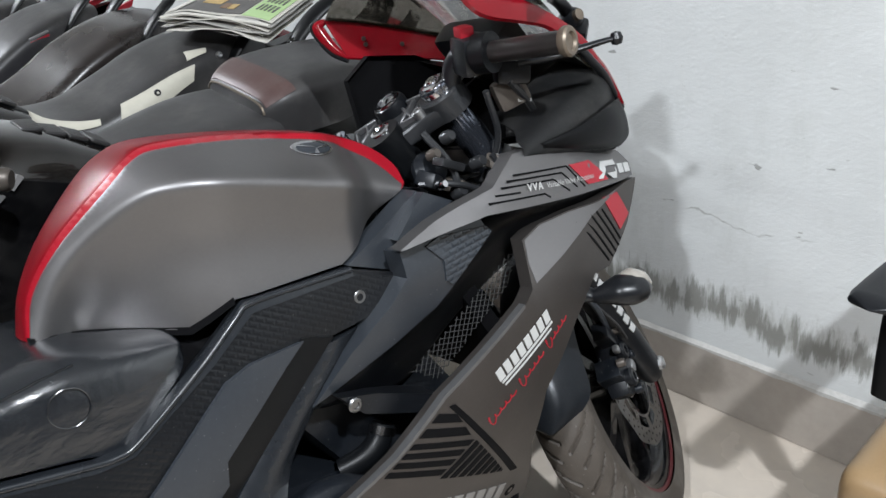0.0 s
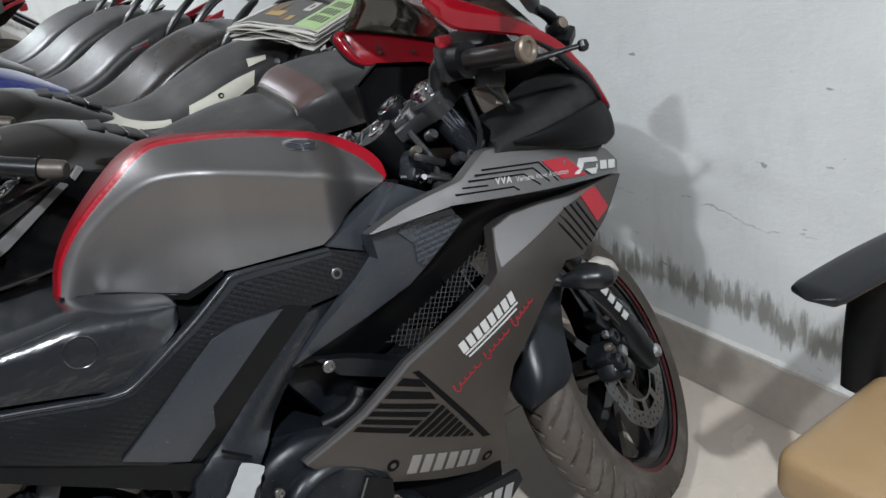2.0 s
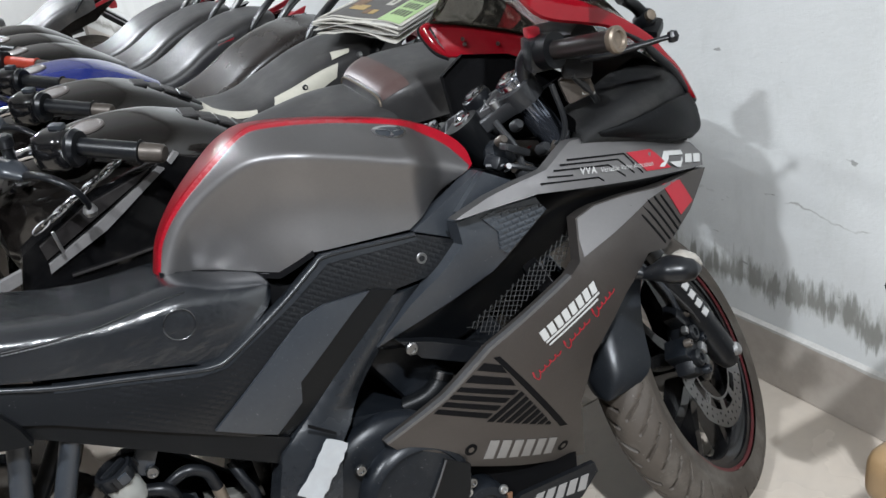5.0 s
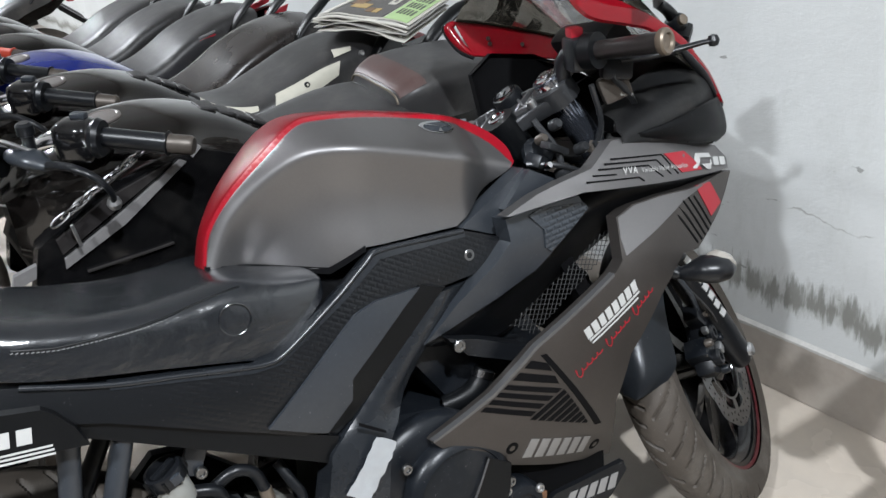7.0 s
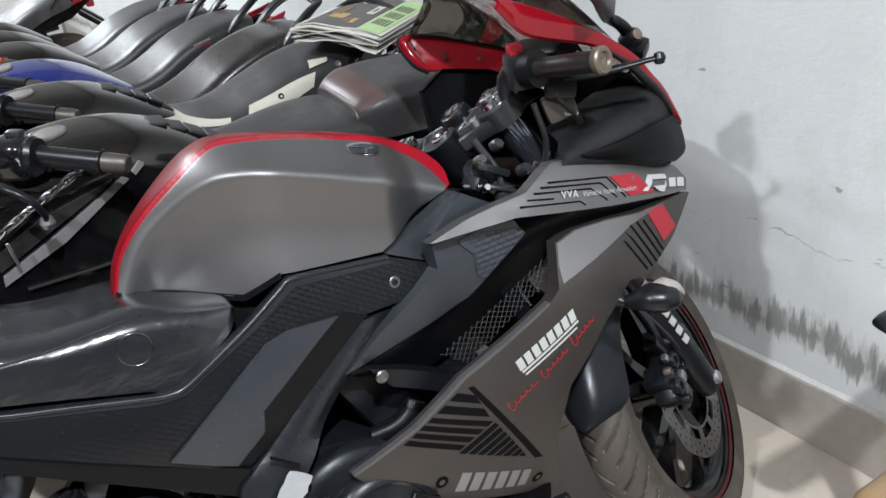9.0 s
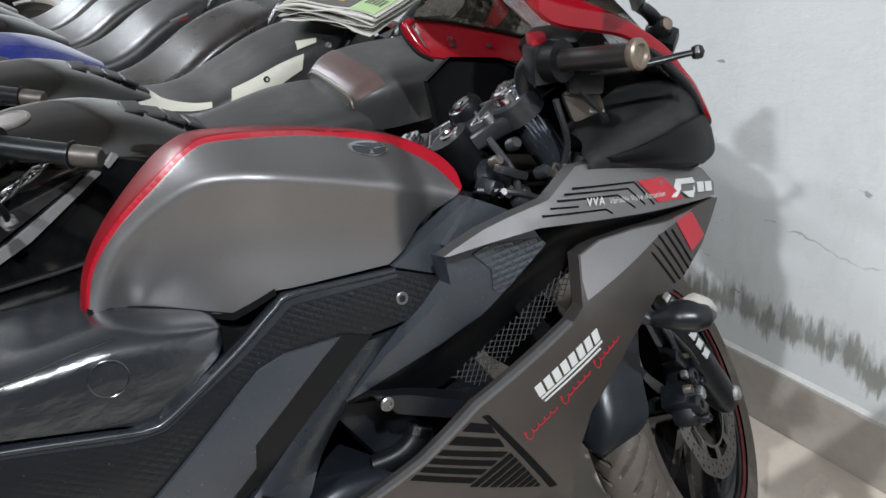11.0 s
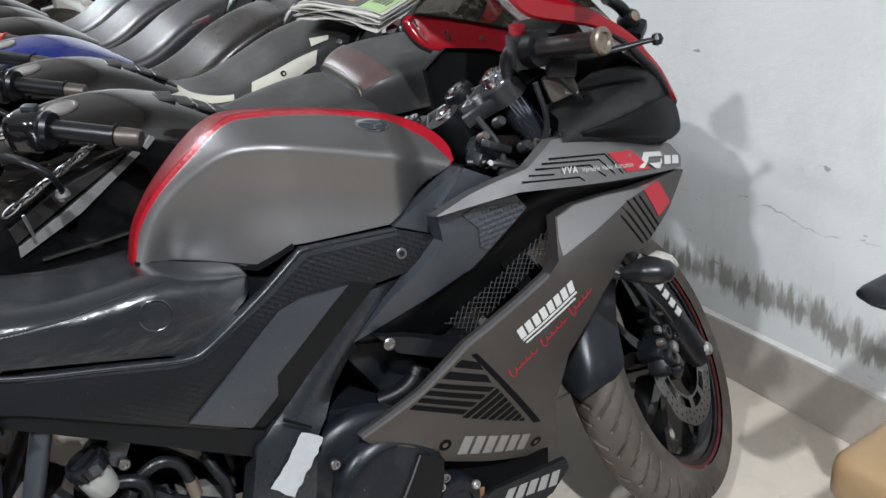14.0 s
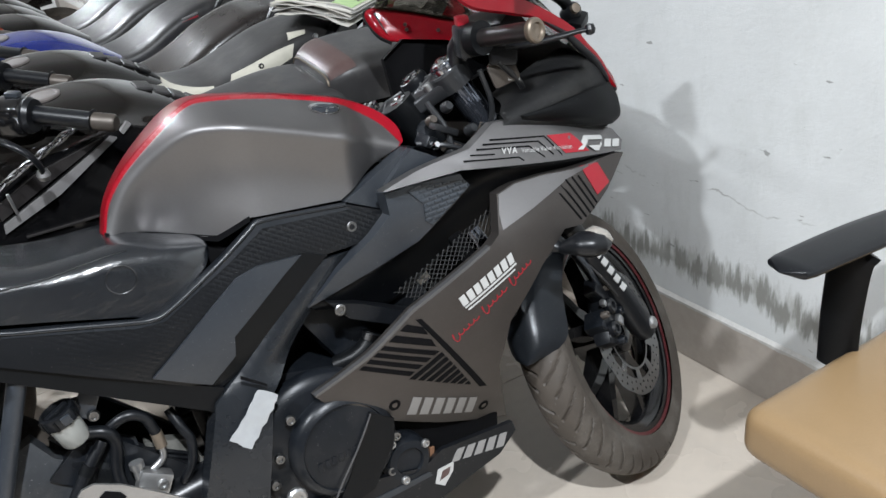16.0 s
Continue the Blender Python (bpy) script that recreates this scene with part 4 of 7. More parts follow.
# red band round the screen, and the smoked screen
BAND_TOP = [(-0.308, 0.225, 1.034), (-0.250, 0.200, 1.016), (-0.181, 0.175, 0.990), (-0.116, 0.155, 0.962), (-0.061, 0.145, 0.925), (-0.015, 0.120, 0.880), (0.022, 0.062, 0.862), (0.030, 0.0, 0.860), (0.022, -0.070, 0.845), (-0.008, -0.132, 0.813), (-0.044, -0.141, 0.872), (-0.074, -0.143, 0.908), (-0.102, -0.146, 0.939), (-0.156, -0.149, 0.977), (-0.221, -0.153, 1.011), (-0.304, -0.157, 1.047), (-0.350, -0.157, 1.062)]
BAND_LOW = [(-0.293, 0.203, 0.970), (-0.248, 0.185, 0.958), (-0.197, 0.166, 0.947), (-0.136, 0.150, 0.932), (-0.070, 0.142, 0.905), (-0.020, 0.116, 0.866), (0.018, 0.060, 0.848), (0.026, 0.0, 0.846), (0.018, -0.070, 0.832), (-0.017, -0.134, 0.808), (-0.058, -0.143, 0.868), (-0.090, -0.146, 0.900), (-0.122, -0.148, 0.930), (-0.180, -0.152, 0.968), (-0.234, -0.157, 0.985), (-0.312, -0.158, 1.009), (-0.352, -0.157, 1.052)]


def band_mesh():
    """The band's section: outer lip, flat face and a turned-in lower lip, swept round the nose."""
    rings = []
    for a, b in zip(catmull(BAND_TOP, 5), catmull(BAND_LOW, 5)):
        o = Vector((0.4, 1 if a.y > 0 else -1, 0)).normalized()
        if abs(a.y) < 0.10:
            o = Vector((1, a.y * 5, 0)).normalized()
        mid = a.lerp(b, 0.5)
        rings.append([a + Vector((0, 0, 0.004)), a + o * 0.005, mid + o * 0.008, b + o * 0.005, b - Vector((0, 0, 0.003)), b - o * 0.003, mid + o * 0.003, a - o * 0.002])
    return bridge(bmesh.new(), rings)


band_ = part("screen_band", band_mesh(), M_RED, bike, "glossy red band under the windscreen")
part("cowl_rim", tube([(a.x * 0.88 + b.x * 0.12, a.y * 0.88 + b.y * 0.12 - 0.003, a.z * 0.88 + b.z * 0.12) for a, b in zip(catmull(BAND_LOW[9:14], 4), catmull(BAND_TOP[9:14], 4))], [0.0070] * 10 + [0.0065, 0.006, 0.005, 0.004, 0.003, 0.002, 0.001], 10, 1), M_BLACK2, band_, "black cowl lip inside the red band")
part("band_end", tube([(-0.302, 0.232, 1.036), (-0.312, 0.243, 1.028), (-0.309, 0.236, 1.008), (-0.301, 0.221, 0.985), (-0.290, 0.202, 0.968)], [0.004, 0.011, 0.011, 0.008, 0.003], 14, 5), M_RED, band_, "rounded red band end", sharp=70)
part("band_seal", tube([(-0.308, 0.239, 1.040), (-0.322, 0.249, 1.030), (-0.319, 0.240, 1.006), (-0.309, 0.224, 0.980), (-0.294, 0.202, 0.964)], 0.0035, 8, 5), M_BLACK, band_, "black edge seal")
part("screen_edge", tube([(v.x + 0.001, v.y - 0.004, v.z + 0.005) for v in catmull(BAND_TOP[:5], 4)], 0.0022, 8, 1), M_BARE, band_, "thin screen edge")
for x, y, z in ((-0.262, 0.190, 0.995), (-0.200, 0.168, 0.972), (-0.261, 0.189, 0.985)):
    bolt("band_screw", (x, y, z), (-0.3, -1, 0.1), 0.004, band_, M_BARE, 0.004)


def screen_mesh():
    """The bubble screen: from the band it rises and leans back to a rounded top."""
    line = [Vector((v.x - 0.006, v.y * 0.955, v.z)) for v in catmull(BAND_TOP, 4)]
    rings = []
    for j in range(9):
        t = j / 8
        ring = []
        for v in line:
            k = max(-1.0, min(1.0, v.y / 0.225))
            top = Vector((-0.27 - 0.10 * (1 - k * k), 0.84 * v.y, 1.075 + 0.10 * max(0, 1 - k * k) ** 0.7))
            p = v.lerp(top, t)
            p.z += 0.03 * math.sin(math.pi * t) * (1 - k * k) + 0.003
            ring.append(p)
        rings.append(ring)
    bm = bridge(bmesh.new(), rings, closed=False, caps=False)
    bmesh.ops.solidify(bm, geom=bm.faces[:], thickness=0.003)
    return bm


screen = part("windscreen", screen_mesh(), M_SMOKE, bike, "smoked bubble windscreen")

# lining of the nose behind the screen
LINING = [[(-0.05, -0.130, 0.760), (0.0, -0.070, 0.760), (0.015, 0.0, 0.760), (0.0, 0.070, 0.760), (-0.05, 0.130, 0.760)], [(-0.040, -0.134, 0.830), (-0.005, -0.075, 0.830), (0.010, 0.0, 0.830), (-0.005, 0.075, 0.830), (-0.040, 0.134, 0.830)], [(-0.065, -0.138, 0.872), (-0.025, -0.080, 0.868), (-0.012, 0.0, 0.866), (-0.025, 0.080, 0.868), (-0.065, 0.138, 0.878)], [(-0.130, -0.143, 0.922), (-0.090, -0.085, 0.905), (-0.080, 0.0, 0.900), (-0.090, 0.085, 0.905), (-0.130, 0.140, 0.922)], [(-0.215, -0.150, 0.968), (-0.185, -0.090, 0.925), (-0.180, 0.0, 0.915), (-0.185, 0.090, 0.925), (-0.210, 0.155, 0.950)]]
part("nose_lining", skin(LINING, 1, 4), M_COCK, bike, "dusty black lining of the nose", sharp=70)
# Near-black sheet: the dark of the cowl's interior put in as colour.
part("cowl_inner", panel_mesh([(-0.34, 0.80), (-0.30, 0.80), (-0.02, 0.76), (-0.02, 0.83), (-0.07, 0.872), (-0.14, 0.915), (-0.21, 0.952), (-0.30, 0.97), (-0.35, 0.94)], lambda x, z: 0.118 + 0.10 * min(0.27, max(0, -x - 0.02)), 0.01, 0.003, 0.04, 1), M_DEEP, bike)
part("mirror_mount", lathe([(0.016, -0.012), (0.018, 0.0), (0.016, 0.014), (0.010, 0.020), (0.0005, 0.020)], 18, pose(-0.060, -0.094, 0.962, 60, 20, 0)), M_BLACK2, bike, "black mirror mount")
part("mirror_mount_cap", lathe([(0.009, 0), (0.009, 0.008), (0.0005, 0.010)], 14, pose(-0.064, -0.112, 0.968, 75, -15, 0)), M_BROWNM, bike)
part("mirror_base", rbox(0.05, 0.03, 0.028, 0.009, pose(-0.050, -0.100, 0.942, 20, -25, 30)), M_BLACK, bike)
part("mirror_stalk", tube([(-0.060, -0.094, 0.962), (-0.070, -0.097, 0.980), (-0.090, -0.103, 0.994), (-0.112, -0.112, 1.003), (-0.128, -0.128, 1.010)], [0.012, 0.011, 0.010, 0.009, 0.009], 12, 4), M_BLACK, bike, "black mirror stalk")


def mirror_mesh():
    """The mirror's back shell: a leaf that tapers down to a blunt tip at the stalk."""
    bm = bmesh.new()
    edge = catmull([(-0.112, -0.106, 1.000), (-0.135, -0.130, 1.040), (-0.165, -0.162, 1.070), (-0.219, -0.228, 1.127), (-0.238, -0.245, 1.100), (-0.256, -0.253, 1.050), (-0.222, -0.220, 1.032), (-0.190, -0.186, 1.020), (-0.140, -0.135, 1.002)], 4, closed=True)
    mid = sum(edge, Vector()) / len(edge)
    n = Vector((0.75, -0.60, 0.2)).normalized()
    rings = [[mid.lerp(e, k) + n * h for e in edge] for k, h in ((0.94, -0.006), (1.0, -0.003), (1.0, 0.004), (0.85, 0.014), (0.4, 0.022))]
    return bridge(bm, rings)


part("mirror_head", mirror_mesh(), M_COCK, bike, "dark grey rear-view mirror shell")
part("instrument_panel", rbox(0.05, 0.16, 0.07, 0.015, pose(-0.17, 0, 0.955, 0, -35, 0)), M_BLACK2, bike)

# engine, inner frame, radiator
part("engine_block", rbox(0.30, 0.24, 0.24, 0.03, pose(-0.70, 0.02, 0.36, 0, 12, 0)), M_ENGINE, bike, "black engine block")
part("cylinder", rbox(0.20, 0.20, 0.22, 0.02, pose(-0.56, 0, 0.52, 0, -30, 0)), M_ENGINE, bike)
# Radiator, air box and inner frame carry the inner shade as near-black colour.
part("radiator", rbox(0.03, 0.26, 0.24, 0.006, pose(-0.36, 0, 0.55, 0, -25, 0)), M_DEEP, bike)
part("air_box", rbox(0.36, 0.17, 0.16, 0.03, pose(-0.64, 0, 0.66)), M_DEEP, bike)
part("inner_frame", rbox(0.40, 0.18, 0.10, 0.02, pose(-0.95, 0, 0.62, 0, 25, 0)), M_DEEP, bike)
part("clutch_cover", lathe([(0.094, 0), (0.094, 0.018), (0.086, 0.030), (0.076, 0.034), (0.074, 0.030), (0.060, 0.032), (0.0005, 0.034)], 48, pose(-0.690, -0.142, 0.355, 90, 0, 0)), M_ENGINE, bike, "round black clutch cover")
part("pump_cover", lathe([(0.045, 0), (0.045, 0.03), (0.038, 0.04), (0.026, 0.042), (0.024, 0.036), (0.0005, 0.036)], 28, pose(-0.585, -0.125, 0.275, 90, 0, 0)), M_ENGINE, bike)
for x, z in ((-0.768, 0.434), (-0.800, 0.377), (-0.817, 0.336), (-0.599, 0.331), (-0.620, 0.271)):
    bolt("case_bolt", (x, -0.160, z), (0, -1, 0), 0.009, bike, M_CAP, 0.006)

# ---- steering: fork, bars and front wheel turn together about the raked head ----
AX = Vector((0.0, 0, 0.296))
rake = Vector((-math.sin(radians(25.5)), 0, math.cos(radians(25.5))))
left_n = Vector((-0.493, 0.806, -0.331)).normalized()
head = (rake - left_n * rake.dot(left_n)).normalized()
frame_a = Matrix((Vector((0, 1, 0)), rake, Vector((0, 1, 0)).cross(rake))).transposed()
frame_b = Matrix((left_n, head, left_n.cross(head))).transposed()
STEER = Matrix.Translation((-0.0305, -0.013, 0.266)) @ (frame_b @ frame_a.transposed()).to_4x4() @ Matrix.Translation(-AX)


def steered(name, bm, material, parent, label=""):
    bmesh.ops.transform(bm, matrix=STEER, verts=bm.verts)
    return part(name, bm, material, parent, label)


for s in (-1, 1):
    o = Vector((0, s * 0.098, 0))
    leg = steered("fork_leg", tube([AX + o - rake * 0.025, AX + o, AX + o + rake * 0.10, AX + o + rake * 0.30], [0.020, 0.028, 0.030, 0.027], 16, 1), M_BLACK2, bike, "black lower fork leg")
    steered("fork_tube", tube([AX + o + rake * 0.28, AX + o + rake * 0.71], 0.0255, 20, 1), M_DCHROME, bike, "polished fork tube")
    steered("fork_cap", lathe([(0.0255, -0.012), (0.0255, 0.004), (0.0240, 0.0065), (0.0200, 0.0065), (0.0190, 0.011), (0.0140, 0.0125), (0.0130, 0.009), (0.0095, 0.009), (0.0085, 0.016), (0.0005, 0.0165)], 28, Matrix.Translation(AX + o + rake * 0.702) @ along(rake)), M_CHROME, bike, "polished fork cap")
    steered("dust_seal", lathe([(0.030, 0), (0.030, 0.018), (0.022, 0.022), (0.022, 0)], 16, Matrix.Translation(AX + o + rake * 0.295) @ along(rake)), M_DEEP, bike)
    if s < 0:
        for i in range(7):
            c = AX + o + rake * (0.115 + 0.024 * i) + Vector((-0.010, -0.0275, 0))
            steered("fork_mark", rbox(0.016, 0.003, 0.015, 0.0005, Matrix.Translation(c) @ pose(0, 0, 0, 0, -25.5, -20), seg=1), M_WHITE, leg)


CLAMP = Matrix.Translation(AX + rake * 0.690) @ pose(0, 0, 0, 0, -25.5, 0) @ pose(0, 0, 0, 0, 0, 90)
# clamp frame: x to the left bar, y back, z up the steering axis


def clamp_plate(outline, z0, z1, bev=0.003):
    """A plate cut to an outline, its upper edges softened."""
    bm = bmesh.new()
    cx, cy = sum(p[0] for p in outline) / len(outline), sum(p[1] for p in outline) / len(outline)
    rings = []
    for z, inset in ((z0, bev), (z0 + bev, 0), (z1 - bev, 0), (z1, bev)):
        ring = []
        for x, y in outline:
            d = math.hypot(x - cx, y - cy)
            k = 1 - inset / d
            ring.append(CLAMP @ Vector((cx + (x - cx) * k, cy + (y - cy) * k, z)))
        rings.append(ring)
    return bridge(bm, rings)


def arc(cx, cy, r, a0, a1, n=8):
    return [(cx + r * math.cos(radians(a0 + (a1 - a0) * k / n)), cy + r * math.sin(radians(a0 + (a1 - a0) * k / n))) for k in range(n + 1)]


CLAMP_EDGE = arc(-0.098, 0, 0.037, 80, 280) + [(-0.055, -0.040)] + arc(0, -0.040, 0.034, 200, 340) + [(0.055, -0.040)] + arc(0.098, 0, 0.037, -100, 100) + [(0.060, 0.042)] + arc(0, 0.038, 0.028, 30, 150) + [(-0.060, 0.042)]
clamp = steered("top_clamp", clamp_plate(CLAMP_EDGE, -0.030, -0.004), M_CLAMP, bike, "cast black top clamp with machined ribs")
for s in (-1, 1):
    steered("clamp_ring", lathe([(0.037, -0.030), (0.037, 0.004), (0.034, 0.007), (0.026, 0.007), (0.026, -0.030)], 32, CLAMP @ pose(s * 0.098, 0, 0), closed=True), M_CLAMP, clamp)
    for x0, y0, x1, y1 in ((0.022, 0.034, 0.072, 0.026), (0.030, -0.034, 0.072, -0.026), (0.030, 0.026, 0.046, -0.028), (0.050, 0.026, 0.066, -0.020), (0.026, -0.018, 0.046, 0.022)):
        a, b = Vector((s * x0, y0, 0)), Vector((s * x1, y1, 0))
        d = b - a
        steered("clamp_rib", rbox(d.length, 0.005, 0.010, 0.0015, CLAMP @ Matrix.Translation((a + b) / 2) @ Matrix.Rotation(math.atan2(d.y, d.x), 4, "Z"), seg=1), M_RIBS, clamp, "bright machined rib")
lock = steered("ignition_lock", lathe([(0.027, -0.03), (0.028, 0.008), (0.026, 0.014), (0.022, 0.016), (0.020, 0.016), (0.018, 0.012), (0.0005, 0.012)], 32, CLAMP @ pose(0, -0.044, 0)), M_BLACK2, bike, "black ignition lock")
steered("lock_ring", lathe([(0.0235, 0.0135), (0.0225, 0.0185), (0.0175, 0.0185), (0.0170, 0.0135)], 32, CLAMP @ pose(0, -0.044, 0), closed=True), M_CHROME, lock, "chrome lock ring")
steered("key_barrel", lathe([(0.013, 0.010), (0.013, 0.016), (0.0005, 0.016)], 20, CLAMP @ pose(0, -0.044, 0)), M_ALLOY, lock)
steered("key_slot", rbox(0.003, 0.014, 0.002, 0.0003, CLAMP @ pose(0, -0.044, 0.0165), seg=1), M_DEEP, lock)
nut = steered("stem_nut", lathe([(0.024, -0.006), (0.024, 0.004), (0.021, 0.006), (0.019, 0.006), (0.017, 0.014), (0.012, 0.015), (0.010, 0.011), (0.0005, 0.011)], 24, CLAMP @ pose(0, 0.037, 0)), M_CHROME, bike, "polished stem nut")
for k in range(4):
    steered("nut_notch", rbox(0.007, 0.005, 0.008, 0.001, CLAMP @ Matrix.Translation((0, 0.037, 0.006)) @ Matrix.Rotation(radians(90 * k + 30), 4, "Z") @ Matrix.Translation((0.019, 0, 0)), seg=1), M_ALLOY, nut)
for x, y in ((-0.064, 0.030), (-0.128, -0.020), (0.064, 0.030)):
    steered("clamp_bolt", lathe([(0.008, -0.004), (0.008, 0.008), (0.0065, 0.0095), (0.004, 0.0095), (0.0035, 0.004), (0.0005, 0.004)], 14, CLAMP @ pose(x, y, 0)), M_ALLOY, clamp)
steered("lower_clamp", rbox(0.08, 0.25, 0.04, 0.01, Matrix.Translation(AX + rake * 0.50 + Vector((-0.02, 0, 0))) @ pose(0, 0, 0, 0, -25.5, 0)), M_BLACK, bike)
steered("head_tube", tube([AX + rake * 0.48 + Vector((-0.05, 0, 0)), AX + rake * 0.68 + Vector((-0.05, 0, 0))], 0.032, 16, 1), M_BLACK, bike)
# right bar with its grip, switch and lever
g1, gd = Vector((-0.258, -0.254, 0.954)), Vector((0.25, -0.97, 0.0)).normalized()
g0 = g1 - gd * 0.125
part("clip_on", tube([g0 + gd * 0.02, g0 - gd * 0.05, Vector((-0.302, -0.062, 0.914))], [0.012, 0.013, 0.015], 12, 3), M_BLACK2, bike, "black clip-on bar")
grip = part("handlebar_grip", tube([g0 - gd * 0.006, g0 - gd * 0.002, g0 + gd * 0.004, g0 + gd * 0.006, g1 - gd * 0.004, g1], [0.021, 0.026, 0.026, 0.0152, 0.0158, 0.0160], 20, 1), M_GRIPR, bike, "worn brown-grey rubber grip")
zig = []
for k in range(12):
    c = g0 + gd * (0.014 + 0.0095 * k)
    ang = radians(200 + (14 if (k // 2) % 2 else -12))
    side = gd.cross(Vector((0, 0, 1))).normalized()
    zig.append(c + (side * math.cos(ang) + Vector((0, 0, 1)) * -math.sin(ang)) * 0.0158)
part("grip_bead", tube(zig, 0.0009, 6, 1), M_RUBB, grip)
part("bar_end", lathe([(0.018, -0.004), (0.0205, 0.0), (0.0205, 0.007), (0.018, 0.010), (0.013, 0.010), (0.011, 0.006), (0.006, 0.006), (0.0005, 0.003)], 24, Matrix.Translation(g1) @ along(gd)), M_BROWNM, grip, "dull bar end weight")
part("switch_block", rbox(0.050, 0.046, 0.056, 0.010, Matrix.Translation(g0 - gd * 0.026 + Vector((0.004, 0, 0.0))) @ pose(0, 0, 0, 10, 0, -15)), M_BLACK2, bike, "black switch block")
part("kill_switch", rbox(0.022, 0.024, 0.016, 0.004, Matrix.Translation(g0 - gd * 0.024 + Vector((-0.006, 0, 0.034))) @ pose(0, 0, 0, 10, 0, -15)), M_REDF, bike, "red kill switch")
part("throttle_collar", tube([g0 - gd * 0.012, g0 + gd * 0.012], 0.029, 20, 1), M_BLACK, bike)
part("brake_lever", tube([(-0.245, -0.150, 0.930), (-0.215, -0.185, 0.930), (-0.180, -0.212, 0.933), (-0.148, -0.232, 0.936), (-0.137, -0.239, 0.936)], [0.009, 0.009, 0.0075, 0.006, 0.006], 12, 5, flat=0.7), M_BLACK2, bike, "black brake lever with a ball end")
part("lever_ball", lathe([(0.0005, -0.010), (0.007, -0.008), (0.010, 0), (0.007, 0.008), (0.0005, 0.010)], 16, Matrix.Translation((-0.135, -0.240, 0.936))), M_BLACK2, bike)
part("master_cylinder", rbox(0.05, 0.05, 0.035, 0.008, pose(-0.240, -0.128, 0.918, 0, 10, -35)), M_BLACK2, bike)
part("switch_bracket", rbox(0.05, 0.03, 0.045, 0.008, pose(-0.240, -0.118, 0.888, 0, -15, -30)), M_BARE, bike, "brown metal bracket with a printed label")
part("bracket_label", rbox(0.022, 0.002, 0.005, 0.0005, pose(-0.232, -0.137, 0.874, 0, 10, -20), seg=1), M_WHITE, bike)
# left bar, mostly hidden behind the clamp
h0, h1 = Vector((-0.43, 0.13, 0.835)), Vector((-0.56, 0.25, 0.83))
part("clip_on", tube([(-0.40, 0.10, 0.83), h0], 0.014, 12, 1), M_BLACK2, bike)
part("handlebar_grip", tube([h0, h1], 0.0175, 18, 1), M_RUBB, bike)
part("clutch_lever", tube([(-0.40, 0.17, 0.83), (-0.47, 0.25, 0.82), (-0.53, 0.30, 0.815)], 0.007, 10, 4), M_BLACK2, bike)
# cables and hoses round the head
for pts, r, m_ in (([(-0.285, -0.115, 0.90), (-0.265, -0.10, 0.82), (-0.30, -0.06, 0.74), (-0.36, -0.03, 0.68)], 0.005, M_CLAMP), ([(-0.37, -0.06, 0.86), (-0.36, -0.10, 0.80), (-0.37, -0.10, 0.72), (-0.40, -0.06, 0.66)], 0.006, M_CLAMP), ([(-0.33, 0.05, 0.84), (-0.38, -0.02, 0.78), (-0.40, -0.07, 0.74), (-0.38, -0.09, 0.68)], 0.005, M_SLATE), ([(-0.26, -0.14, 0.91), (-0.21, -0.13, 0.85), (-0.20, -0.10, 0.78), (-0.24, -0.06, 0.70)], 0.006, M_CLAMP), ([(-0.27, -0.10, 0.80), (-0.32, -0.115, 0.76), (-0.31, -0.115, 0.70)], 0.004, M_ALLOY)):
    part("cable", tube(pts, r, 8, 6), m_, bike)
part("horn", lathe([(0.028, 0), (0.030, 0.010), (0.022, 0.022), (0.0005, 0.024)], 20, pose(-0.375, -0.055, 0.800, 60, 20, 0)), M_ENGINE, bike, "dark metal bracket disc")
part("ignition_coil", rbox(0.06, 0.05, 0.04, 0.008, pose(-0.415, -0.04, 0.77, 0, 20, 15)), M_ENGINE, bike)
for x, y, z, sx, m_ in ((-0.31, -0.05, 0.76, 0.05, M_ENGINE), (-0.24, -0.07, 0.80, 0.04, M_ENGINE), (-0.40, -0.09, 0.80, 0.03, M_ENGINE), (-0.35, -0.085, 0.775, 0.025, M_BARE), (-0.29, -0.115, 0.795, 0.02, M_BARE)):
    part("wiring_connector", rbox(sx, 0.03, 0.022, 0.004, pose(x, y, z, 20, 25, 30)), m_, bike)

for x, y, z, r, h, m_ in ((-0.345, -0.075, 0.845, 0.010, 0.018, M_CLAMP), (-0.385, -0.085, 0.830, 0.009, 0.018, M_BARE), (-0.320, -0.100, 0.800, 0.010, 0.022, M_CLAMP), (-0.300, -0.105, 0.765, 0.008, 0.016, M_ALLOY), (-0.365, -0.100, 0.770, 0.011, 0.020, M_CLAMP), (-0.395, -0.105, 0.790, 0.007, 0.014, M_CHROME)):
    part("bracket_stud", lathe([(r, 0), (r, h * 0.7), (r * 0.7, h), (0.0005, h)], 12, pose(x, y, z, 70, 15, 0)), m_, bike)
for pts in (((-0.42, -0.09, 0.80), (-0.38, -0.115, 0.79), (-0.34, -0.12, 0.77), (-0.31, -0.12, 0.74)), ((-0.41, -0.10, 0.77), (-0.37, -0.12, 0.75), (-0.335, -0.12, 0.725)), ((-0.30, -0.12, 0.81), (-0.285, -0.125, 0.77), (-0.29, -0.12, 0.735))):
    part("wiring_loom", tube(pts, 0.0045, 8, 5), M_CLAMP, bike)
part("clamp_bracket", rbox(0.055, 0.02, 0.012, 0.003, pose(-0.37, -0.105, 0.815, 10, 25, 15)), M_CLAMP, bike, "dark metal bracket")

# front wheel
WHEEL = Matrix.Translation(AX) @ pose(0, 0, 0, 90, 0, 0)


